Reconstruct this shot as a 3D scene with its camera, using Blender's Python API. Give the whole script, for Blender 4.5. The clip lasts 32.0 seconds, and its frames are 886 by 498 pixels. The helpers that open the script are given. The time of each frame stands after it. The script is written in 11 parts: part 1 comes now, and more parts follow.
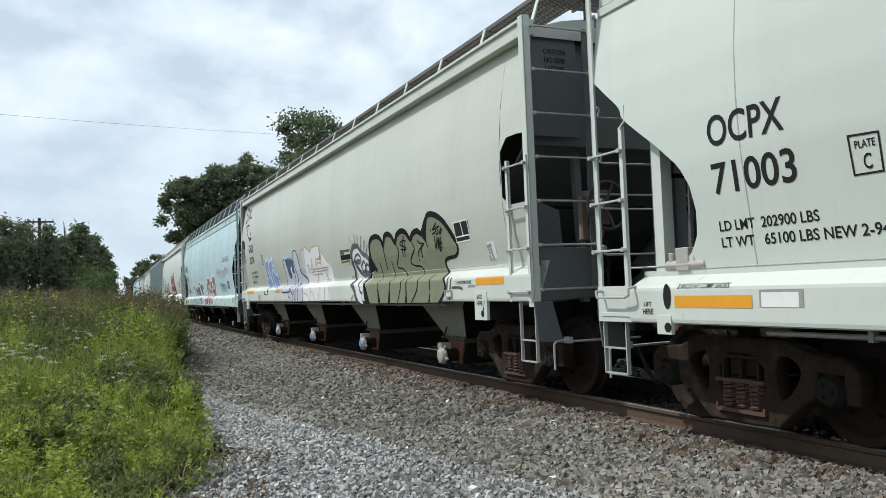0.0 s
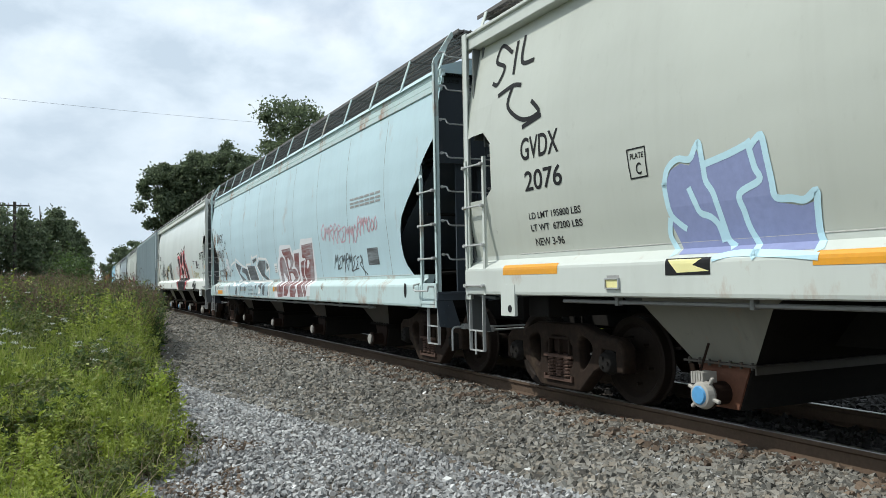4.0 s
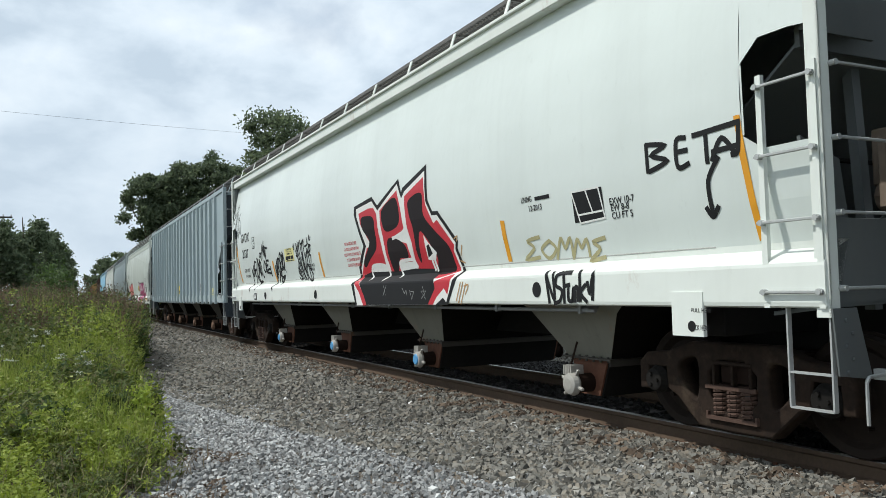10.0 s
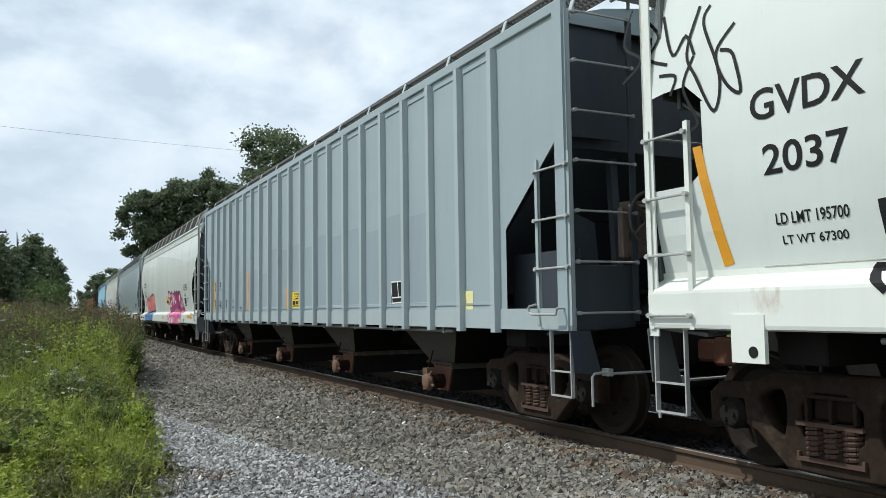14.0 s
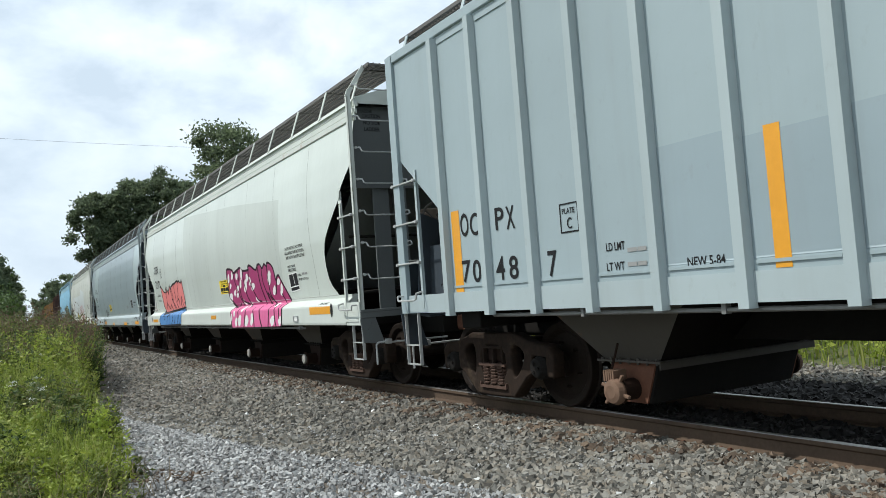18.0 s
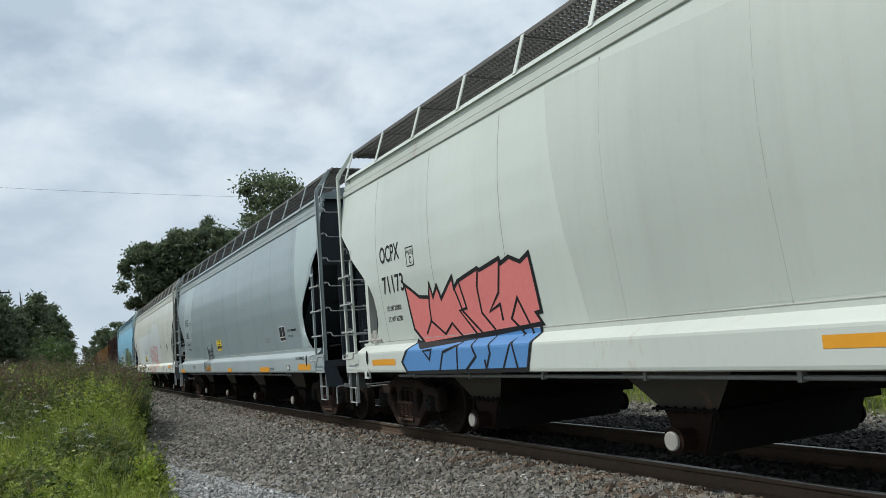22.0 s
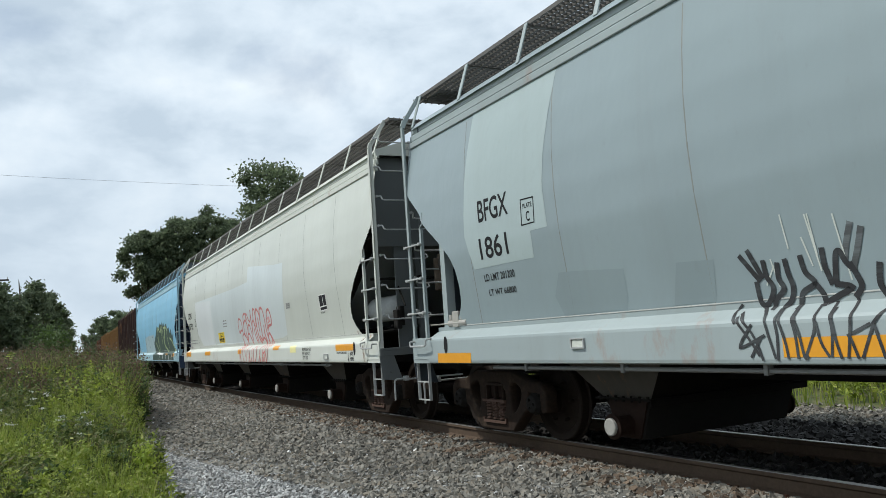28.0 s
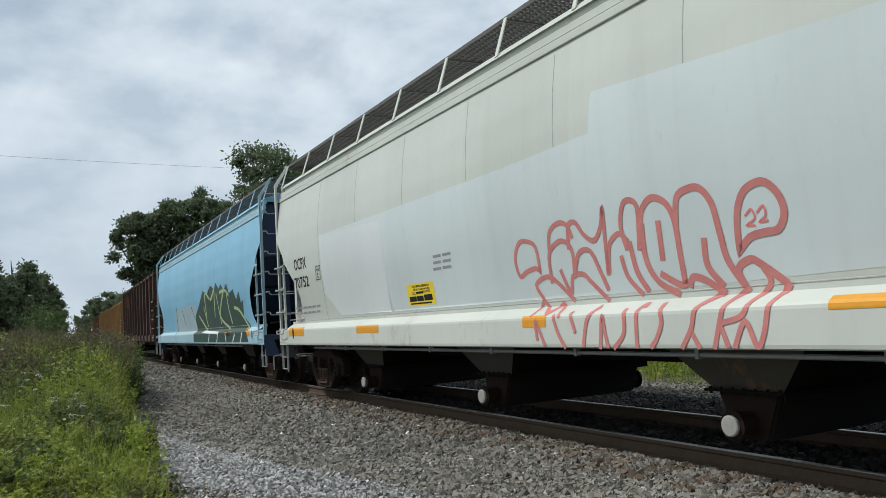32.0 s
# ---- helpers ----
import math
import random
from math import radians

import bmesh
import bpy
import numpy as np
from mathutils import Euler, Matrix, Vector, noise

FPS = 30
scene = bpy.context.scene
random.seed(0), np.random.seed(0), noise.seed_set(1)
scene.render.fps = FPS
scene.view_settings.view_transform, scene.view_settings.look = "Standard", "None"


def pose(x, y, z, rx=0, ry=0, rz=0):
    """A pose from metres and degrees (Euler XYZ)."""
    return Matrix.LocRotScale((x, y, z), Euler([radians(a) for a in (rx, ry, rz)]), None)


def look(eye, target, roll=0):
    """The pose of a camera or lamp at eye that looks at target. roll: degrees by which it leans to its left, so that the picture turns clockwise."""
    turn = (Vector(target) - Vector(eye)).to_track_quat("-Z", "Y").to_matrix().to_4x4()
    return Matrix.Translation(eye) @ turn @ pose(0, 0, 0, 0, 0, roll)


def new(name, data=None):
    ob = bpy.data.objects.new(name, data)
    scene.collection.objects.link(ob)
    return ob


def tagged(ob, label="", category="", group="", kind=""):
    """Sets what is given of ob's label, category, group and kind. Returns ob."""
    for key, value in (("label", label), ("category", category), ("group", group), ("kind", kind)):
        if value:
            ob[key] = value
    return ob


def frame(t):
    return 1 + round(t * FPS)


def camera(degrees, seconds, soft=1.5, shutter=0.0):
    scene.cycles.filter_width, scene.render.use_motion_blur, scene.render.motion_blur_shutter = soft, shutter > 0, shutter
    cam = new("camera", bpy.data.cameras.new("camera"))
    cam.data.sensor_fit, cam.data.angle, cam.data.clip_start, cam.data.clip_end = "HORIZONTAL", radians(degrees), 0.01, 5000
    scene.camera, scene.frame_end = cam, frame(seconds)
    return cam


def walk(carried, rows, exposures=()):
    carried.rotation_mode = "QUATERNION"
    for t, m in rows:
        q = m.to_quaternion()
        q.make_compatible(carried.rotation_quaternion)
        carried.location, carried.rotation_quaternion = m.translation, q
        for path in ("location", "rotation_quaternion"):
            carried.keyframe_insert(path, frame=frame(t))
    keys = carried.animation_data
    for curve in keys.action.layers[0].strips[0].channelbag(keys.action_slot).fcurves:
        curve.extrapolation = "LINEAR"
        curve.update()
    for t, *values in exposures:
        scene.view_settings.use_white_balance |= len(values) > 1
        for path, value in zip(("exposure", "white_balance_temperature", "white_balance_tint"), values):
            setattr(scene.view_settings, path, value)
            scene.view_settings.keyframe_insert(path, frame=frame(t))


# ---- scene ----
# ---- the camera, held by hand beside the track ----
cam = camera(58.0, 32.0, soft=0.85)


def turn(x, y, z, yaw, pitch, roll):
    """A camera pose from its place, its heading (left of +y), its tilt and its lean."""
    a, b = radians(yaw), radians(pitch)
    d = Vector((-math.sin(a) * math.cos(b), math.cos(a) * math.cos(b), math.sin(b)))
    e = Vector((x, y, z))
    return look(e, e + d, roll)


PATH = [
    (0, turn(0.014, 0.067, 1.629, -24.18, 2.80, -2.16)),
    (0.5, turn(0.013, 0.063, 1.629, -24.44, 2.47, -1.98)),
    (1, turn(0.012, 0.058, 1.629, -25.03, 2.60, -1.65)),
    (1.5, turn(0.011, 0.054, 1.629, -25.50, 2.66, -1.76)),
    (2, turn(0.010, 0.051, 1.628, -25.71, 2.65, -1.50)),
    (2.5, turn(0.010, 0.050, 1.628, -25.80, 2.52, -1.28)),
    (3, turn(0.010, 0.052, 1.627, -25.84, 2.33, -1.29)),
    (3.5, turn(0.011, 0.053, 1.627, -25.68, 2.38, -0.99)),
    (4, turn(0.011, 0.050, 1.627, -25.59, 2.22, -1.07)),
    (4.5, turn(0.010, 0.044, 1.628, -25.46, 1.82, -1.30)),
    (6.5, turn(0.011, 0.028, 1.629, -25.84, 2.68, -0.44)),
    (7, turn(0.011, 0.026, 1.629, -26.02, 2.48, -0.70)),
    (7.5, turn(0.012, 0.024, 1.629, -26.12, 2.28, -0.67)),
    (8, turn(0.012, 0.022, 1.629, -26.27, 2.18, -0.03)),
    (8.5, turn(0.013, 0.020, 1.629, -26.22, 1.97, -0.73)),
    (9, turn(0.012, 0.015, 1.629, -26.37, 2.13, -1.06)),
    (9.5, turn(0.011, 0.010, 1.630, -26.43, 2.56, -1.50)),
    (10, turn(0.008, 0.003, 1.630, -26.59, 2.87, -1.44)),
    (10.5, turn(0.005, -0.003, 1.630, -26.89, 3.25, -1.44)),
    (11, turn(0.002, -0.006, 1.630, -26.94, 3.61, -1.23)),
    (11.5, turn(0.000, -0.006, 1.630, -26.93, 3.93, -0.84)),
    (12, turn(-0.001, -0.003, 1.629, -26.84, 3.95, -0.67)),
    (12.5, turn(-0.001, 0.002, 1.629, -26.78, 3.98, -0.33)),
    (13, turn(-0.001, 0.006, 1.628, -27.00, 4.17, -0.18)),
    (13.5, turn(0.000, 0.004, 1.628, -26.99, 4.27, -0.55)),
    (14, turn(0.001, -0.002, 1.629, -26.96, 4.29, -0.80)),
    (14.5, turn(0.002, -0.011, 1.630, -27.02, 4.27, -1.17)),
    (16.5, turn(-0.009, -0.050, 1.633, -28.08, 3.97, -2.30)),
    (17, turn(-0.010, -0.056, 1.633, -28.77, 3.66, -3.19)),
    (17.5, turn(-0.010, -0.060, 1.632, -29.26, 3.19, -3.62)),
    (18, turn(-0.009, -0.059, 1.632, -29.75, 3.10, -4.27)),
    (18.5, turn(-0.007, -0.049, 1.632, -28.75, 3.32, -4.63)),
    (19, turn(-0.005, -0.035, 1.633, -27.84, 4.05, -3.49)),
    (19.5, turn(-0.004, -0.018, 1.633, -27.26, 4.83, -3.59)),
    (20, turn(-0.003, -0.003, 1.633, -26.48, 5.28, -3.75)),
    (20.5, turn(-0.003, 0.006, 1.633, -26.05, 5.64, -3.67)),
    (21, turn(-0.005, 0.005, 1.633, -26.02, 5.89, -4.10)),
    (21.5, turn(-0.008, -0.003, 1.632, -26.25, 6.34, -4.20)),
    (22, turn(-0.011, -0.015, 1.631, -26.94, 6.66, -4.38)),
    (22.5, turn(-0.013, -0.022, 1.630, -27.46, 6.59, -4.58)),
    (23, turn(-0.013, -0.025, 1.629, -27.69, 6.53, -4.75)),
    (23.5, turn(-0.013, -0.025, 1.629, -27.68, 6.54, -4.66)),
    (24, turn(-0.012, -0.026, 1.629, -27.51, 6.45, -4.81)),
    (24.5, turn(-0.013, -0.029, 1.629, -27.50, 6.52, -4.80)),
    (25, turn(-0.014, -0.034, 1.630, -27.52, 6.52, -4.66)),
    (25.5, turn(-0.015, -0.037, 1.630, -27.41, 6.72, -4.62)),
    (27.5, turn(-0.007, -0.011, 1.630, -26.94, 6.24, -3.95)),
    (28, turn(-0.007, -0.010, 1.630, -26.95, 6.02, -3.92)),
    (28.5, turn(-0.007, -0.012, 1.630, -26.94, 5.84, -3.84)),
    (29, turn(-0.007, -0.015, 1.631, -27.11, 5.77, -3.78)),
    (29.5, turn(-0.006, -0.018, 1.631, -27.16, 5.63, -4.01)),
    (30, turn(-0.005, -0.016, 1.631, -27.20, 5.41, -4.02)),
    (30.5, turn(-0.004, -0.012, 1.631, -27.05, 5.05, -3.84)),
    (31, turn(-0.003, -0.009, 1.631, -26.90, 4.92, -3.48)),
    (31.5, turn(-0.002, -0.009, 1.632, -27.01, 4.81, -3.52)),
    (32, turn(-0.001, -0.010, 1.632, -27.31, 4.81, -3.59)),
]
EXPOSE = ((0, 0.0), (1.5, 0.16), (3.0, 0.05), (4.5, 0.02), (8, -0.06), (9, 0.0), (11, -0.12), (14.5, 0.0), (16.5, 0.06), (18.5, 0.15), (19.5, 0.1), (21, -0.28), (22.6, -0.28), (24, 0.06), (25, 0.06), (28, -0.1), (29.5, -0.04), (31, -0.24), (32, -0.32))
walk(cam, PATH, exposures=[(t, e, 6200, 7) for t, e in EXPOSE])

# ---- sky and sun ----
SUN_DIR = Vector((-0.56, 0.30, 0.86)).normalized()
world = bpy.data.worlds.new("sky")
scene.world = world
world.use_nodes = True
nt = world.node_tree
nt.nodes.clear()


def wn(kind, **vals):
    n = nt.nodes.new(kind)
    for k, v in vals.items():
        n.inputs[k].default_value = v
    return n


sky = nt.nodes.new("ShaderNodeTexSky")
sky.sky_type = "NISHITA"
sky.sun_disc = False
sky.sun_elevation = math.asin(SUN_DIR.z)
sky.sun_rotation = math.atan2(SUN_DIR.x, SUN_DIR.y)
tc = nt.nodes.new("ShaderNodeTexCoord")
mp = nt.nodes.new("ShaderNodeMapping")
mp.inputs["Scale"].default_value = (1.0, 1.0, 1.7)
mp.inputs["Location"].default_value = (0.35, 0.1, 0.25)
nt.links.new(tc.outputs["Generated"], mp.inputs["Vector"])
n1 = wn("ShaderNodeTexNoise", Scale=3.2, Detail=8.0, Roughness=0.5, Distortion=0.2)
n2 = wn("ShaderNodeTexNoise", Scale=7.5, Detail=9.0, Roughness=0.52, Distortion=0.15)
nt.links.new(mp.outputs[0], n1.inputs["Vector"])
nt.links.new(mp.outputs[0], n2.inputs["Vector"])
cover = nt.nodes.new("ShaderNodeValToRGB")
cover.color_ramp.elements[0].position, cover.color_ramp.elements[1].position = 0.10, 0.38
nt.links.new(n1.outputs["Fac"], cover.inputs[0])
shade = nt.nodes.new("ShaderNodeValToRGB")
e0, e1 = shade.color_ramp.elements
e0.position, e0.color = 0.36, (6.3, 7.2, 8.15, 1)
e1.position, e1.color = 0.72, (9.9, 10.4, 10.8, 1)
em = shade.color_ramp.elements.new(0.53)
em.color = (8.2, 9.0, 9.8, 1)
nt.links.new(n2.outputs["Fac"], shade.inputs[0])
mixc = nt.nodes.new("ShaderNodeMixRGB")
nt.links.new(cover.outputs[0], mixc.inputs[0])
nt.links.new(sky.outputs[0], mixc.inputs[1])
nt.links.new(shade.outputs[0], mixc.inputs[2])
# grey-blue haze that thickens towards the horizon
sep = nt.nodes.new("ShaderNodeSeparateXYZ")
nt.links.new(tc.outputs["Generated"], sep.inputs[0])
low = nt.nodes.new("ShaderNodeMapRange")
low.inputs["From Min"].default_value, low.inputs["From Max"].default_value = 0.0, 0.26
low.inputs["To Min"].default_value, low.inputs["To Max"].default_value = 0.65, 0.0
nt.links.new(sep.outputs["Z"], low.inputs["Value"])
haze = nt.nodes.new("ShaderNodeMixRGB")
haze.inputs[2].default_value = (6.6, 7.4, 8.2, 1)
nt.links.new(low.outputs[0], haze.inputs[0])
nt.links.new(mixc.outputs[0], haze.inputs[1])
bg = wn("ShaderNodeBackground", Strength=0.10)
nt.links.new(haze.outputs[0], bg.inputs[0])
wo = nt.nodes.new("ShaderNodeOutputWorld")
nt.links.new(bg.outputs[0], wo.inputs[0])

sun = new("sun", bpy.data.lights.new("sun", "SUN"))
sun.data.energy, sun.data.angle, sun.data.color = 3.6, radians(0.6), (1.0, 0.95, 0.87)
sun.matrix_world = look(SUN_DIR * 60, (0, 0, 0))

# ---- materials ----
MATS = {}


def node_mat(name):
    m = bpy.data.materials.new(name)
    m.use_nodes = True
    t = m.node_tree
    return m, t, t.nodes["Principled BSDF"]


def noise_fac(t, scale, detail=5.0, stretch=(1, 1, 1), lo=0.4, hi=0.6, rough=0.6):
    """A noise in object space, cut to a range; returns its output socket."""
    c = t.nodes.new("ShaderNodeTexCoord")
    m = t.nodes.new("ShaderNodeMapping")
    m.inputs["Scale"].default_value = stretch
    t.links.new(c.outputs["Object"], m.inputs["Vector"])
    n = t.nodes.new("ShaderNodeTexNoise")
    n.inputs["Scale"].default_value, n.inputs["Detail"].default_value, n.inputs["Roughness"].default_value = scale, detail, rough
    t.links.new(m.outputs[0], n.inputs["Vector"])
    r = t.nodes.new("ShaderNodeMapRange")
    r.inputs["From Min"].default_value, r.inputs["From Max"].default_value = lo, hi
    t.links.new(n.outputs["Fac"], r.inputs["Value"])
    return r.outputs[0]


def blend(t, fac, a, b, kind="MIX"):
    m = t.nodes.new("ShaderNodeMixRGB")
    m.blend_type = kind
    for i, v in enumerate((fac, a, b)):
        if isinstance(v, bpy.types.NodeSocket):
            t.links.new(v, m.inputs[i])
        elif i == 0:
            m.inputs[0].default_value = v
        else:
            m.inputs[i].default_value = (*v, 1)
    return m.outputs[0]


def scaled(t, sock, k):
    m = t.nodes.new("ShaderNodeMath")
    m.operation = "MULTIPLY"
    m.inputs[1].default_value = k
    t.links.new(sock, m.inputs[0])
    return m.outputs[0]


def bump(t, p, sock, strength, dist=0.01):
    b = t.nodes.new("ShaderNodeBump")
    b.inputs["Strength"].default_value, b.inputs["Distance"].default_value = strength, dist
    t.links.new(sock, b.inputs["Height"])
    t.links.new(b.outputs[0], p.inputs["Normal"])


def paint(name, col, dirt=0.35, rust=0.0, rough=0.5, grime=(0.16, 0.14, 0.11)):
    """Weathered car paint: large faded areas, thin vertical streaks of dirt, spots of rust."""
    if name in MATS:
        return MATS[name]
    m, t, p = node_mat(name)
    fade = noise_fac(t, 0.7, 3, (1, 0.5, 1), 0.35, 0.65)
    c = blend(t, scaled(t, fade, 0.5), col, [v * 0.86 for v in col])
    band = noise_fac(t, 0.55, 1, (0, 1, 0.02), 0.42, 0.58)
    c = blend(t, scaled(t, band, 0.35), c, [v * 1.10 for v in col])
    streak = noise_fac(t, 2.1, 7, (1, 2.6, 0.16), 0.50, 0.78)
    c = blend(t, scaled(t, streak, dirt * 0.38), c, grime)
    spot = noise_fac(t, 9.0, 8, (1, 1, 0.6), 0.60, 0.74, 0.7)
    c = blend(t, scaled(t, spot, dirt * 0.6), c, grime)
    if rust:
        r1 = noise_fac(t, 1.3, 10, (1, 1, 0.45), 0.60 - 0.1 * rust, 0.72 - 0.08 * rust, 0.72)
        c = blend(t, scaled(t, r1, min(1.0, 0.55 + 0.4 * rust)), c, (0.30, 0.13, 0.045))
    t.links.new(c, p.inputs["Base Color"])
    p.inputs["Roughness"].default_value = rough
    bump(t, p, noise_fac(t, 1.1, 4, (1, 1, 0.6), 0.3, 0.7), 0.22, 0.03)
    MATS[name] = m
    return m


def plain(name, col, rough=0.6, metal=0.0, var=0.25, scale=18.0, sheen=0.5):
    if name in MATS:
        return MATS[name]
    m, t, p = node_mat(name)
    a = noise_fac(t, scale, 6, (1, 1, 1), 0.35, 0.7)
    b = noise_fac(t, scale * 0.12, 3, (1, 1, 1), 0.35, 0.7)
    c = blend(t, scaled(t, a, 0.7), col, [v * (1 - var) for v in col])
    c = blend(t, scaled(t, b, 0.5), c, [v * (1 - var) for v in col])
    t.links.new(c, p.inputs["Base Color"])
    p.inputs["Roughness"].default_value, p.inputs["Metallic"].default_value = rough, metal
    p.inputs["Specular IOR Level"].default_value = sheen
    MATS[name] = m
    return m


STEEL = plain("grimy_steel", (0.023, 0.0125, 0.0085), 0.8, 0.0, 0.4, sheen=0.15)
DARK = plain("dark_undercarriage", (0.016, 0.0145, 0.013), 0.85, 0.0, 0.35, sheen=0.15)
RUSTY = plain("rusty_casting", (0.16, 0.065, 0.035), 0.85, 0.0, 0.45)
TREAD = plain("worn_wheel", (0.022, 0.015, 0.011), 0.75, 0.0, 0.4, sheen=0.2)
SPRING = plain("dull_rusty_spring", (0.11, 0.068, 0.052), 0.85, 0.0, 0.4, sheen=0.2)
RODS = plain("galvanised_rod", (0.46, 0.47, 0.46), 0.5, 0.2, 0.25)
WHITE_PAINT = plain("white_stencil", (0.75, 0.75, 0.72), 0.6, 0, 0.12)
BLACK_PAINT = plain("black_stencil", (0.012, 0.012, 0.013), 0.65, 0, 0.3, sheen=0.25)
ORANGE = plain("orange_reflector", (0.72, 0.32, 0.018), 0.4, 0, 0.12)
YELLOW = plain("yellow_placard", (0.84, 0.62, 0.03), 0.5, 0, 0.1)
PALE_YELLOW = plain("pale_yellow_placard", (0.80, 0.74, 0.34), 0.5, 0, 0.1)
CAP = plain("pale_pipe_cap", (0.42, 0.40, 0.36), 0.5, 0.1, 0.25)
CAP_BLUE = plain("blue_tag", (0.10, 0.33, 0.62), 0.5, 0, 0.2)
GRATE = plain("steel_grating", (0.14, 0.13, 0.12), 0.6, 0.3, 0.3)


# ---- mesh helpers ----
def bx(bm, x0, x1, y0, y1, z0, z1):
    m = Matrix.LocRotScale(((x0 + x1) / 2, (y0 + y1) / 2, (z0 + z1) / 2), None, (abs(x1 - x0), abs(y1 - y0), abs(z1 - z0)))
    bmesh.ops.create_cube(bm, size=1, matrix=m)


def cyl(bm, p, q, r, seg=8, r2=None):
    p, q = Vector(p), Vector(q)
    d = q - p
    m = Matrix.Translation((p + q) / 2) @ d.to_track_quat("Z", "Y").to_matrix().to_4x4()
    bmesh.ops.create_cone(bm, cap_ends=True, segments=seg, radius1=r, radius2=r if r2 is None else r2, depth=d.length, matrix=m)


def rod(bm, pts, r=0.011, seg=6):
    for p, q in zip(pts, pts[1:]):
        cyl(bm, p, q, r, seg)


def beam(bm, p, q, w, h):
    """A flat bar from p to q, w wide across and h deep."""
    p, q = Vector(p), Vector(q)
    d = q - p
    m = Matrix.Translation((p + q) / 2) @ d.to_track_quat("Z", "Y").to_matrix().to_4x4() @ Matrix.Diagonal((w, h, d.length, 1))
    bmesh.ops.create_cube(bm, size=1, matrix=m)


def plate(bm, pts, thick):
    """A flat sheet with the given outline, thickened along the vector thick."""
    t = Vector(thick)
    a = [bm.verts.new(Vector(p)) for p in pts]
    b = [bm.verts.new(Vector(p) + t) for p in pts]
    bm.faces.new(a)
    bm.faces.new(b[::-1])
    for i in range(len(pts)):
        j = (i + 1) % len(pts)
        bm.faces.new((a[i], b[i], b[j], a[j]))


def mesh_of(name, bm, material, smooth=False, bevel=0.0):
    bmesh.ops.recalc_face_normals(bm, faces=bm.faces)
    if bevel:
        bmesh.ops.bevel(bm, geom=[e for e in bm.edges if e.is_manifold and e.calc_face_angle(0) > 0.6], offset=bevel, segments=1, affect="EDGES", clamp_overlap=True)
    me = bpy.data.meshes.new(name)
    bm.to_mesh(me)
    bm.free()
    for f in me.polygons:
        f.use_smooth = smooth
    me.materials.append(material)
    return me


def part(name, bm, material, parent, label="", smooth=False, bevel=0.0):
    ob = new(name, mesh_of(name, bm, material, smooth, bevel) if isinstance(bm, bmesh.types.BMesh) else bm)
    ob.parent = parent
    return tagged(ob, label)


# ---- the line of the track: a very wide bend ----
TRACK_X, BEND, RAIL_Z = 6.185, 0.000303, 0.30


def track(q):
    """Place on the track's middle at q metres along it, and its heading in degrees: a wide bend that runs out straight past 60 m."""
    if q > 60:
        k = 2 * BEND * 48.6
        return TRACK_X + BEND * 48.6 ** 2 + k * (q - 60), q, -math.degrees(math.atan(k))
    return TRACK_X + BEND * (q - 11.4) ** 2, q, -math.degrees(math.atan(2 * BEND * (q - 11.4)))


# ---- freight cars ----
LEN = 18.5          # length over the end sills
TRUCK = 1.32        # from the end of a car to the middle of its truck
SIDE = 1.625        # half width at the side sill
AXLE = 0.889        # from the middle of a truck to each of its axles
FOOT = {"curve": 0.95, "octo": 1.14, "rib": 1.10}   # underside of the side sill
LEDGE = {"curve": (1.27, 1.41), "octo": (1.46, 1.60), "rib": (1.40, 1.50)}   # the slanted top of the side sill
STYLE, SHIFT = {}, {}


def inset(z, style="curve"):
    """How far the side stands back from the side sill at height z over the rails."""
    lo, hi = LEDGE[style]
    fold = ((lo - 0.035, 0.0), (lo - 0.010, 0.004), (lo + 0.012, 0.022), (hi - 0.050, 0.150), (hi, 0.147)) if style != "rib" else ((lo, 0.0), (hi, 0.15))
    ks = ((0.0, 0.0),) + fold + ((1.9, 0.085), (2.3, 0.035), (2.7, 0.015), (3.1, 0.025), (3.5, 0.065), (3.9, 0.13), (4.2, 0.19), (4.6, 0.28))
    for (a, u), (b, v) in zip(ks, ks[1:]):
        if z <= b:
            k = (z - a) / (b - a)
            return u + (v - u) * k
    return ks[-1][1]


def side_x(z, style="curve"):
    return -(SIDE - inset(z, style))


def cut_edge(z, drop=0.0):
    """How far from the end of the car the edge of a curved side sheet lies: a rounded belly, a small notch and a slanted top."""
    ks = ((1.40, 1.04), (1.46, 1.12), (1.56, 1.27), (1.70, 1.36), (1.9, 1.385), (2.1, 1.35), (2.28, 1.25), (2.5, 0.98), (2.80, 0.56), (2.86, 0.50), (2.97, 0.47), (3.0, 0.41), (3.30, 0.03), (4.4, 0.02))
    z += drop if z > 2.0 else drop * max(0.0, (z - 1.6) / 0.4)
    for (a, u), (b, v) in zip(ks, ks[1:]):
        if z <= b:
            return max(0.03, u + (v - u) * (z - a) / (b - a))
    return 0.03


def sheet(bm, s, z0, z1, rows, edge_near, edge_far, cols=40, style="curve"):
    """A curved side sheet on side s (-1: towards the camera), between two edges that depend on the height."""
    grid = []
    for i in range(rows + 1):
        z = z0 + (z1 - z0) * i / rows
        a, b = edge_near(z), LEN - edge_far(z)
        grid.append([bm.verts.new((-s * side_x(z, style), a + (b - a) * j / cols, z)) for j in range(cols + 1)])
    for i in range(rows):
        for j in range(cols):
            bm.faces.new((grid[i][j], grid[i][j + 1], grid[i + 1][j + 1], grid[i + 1][j]))


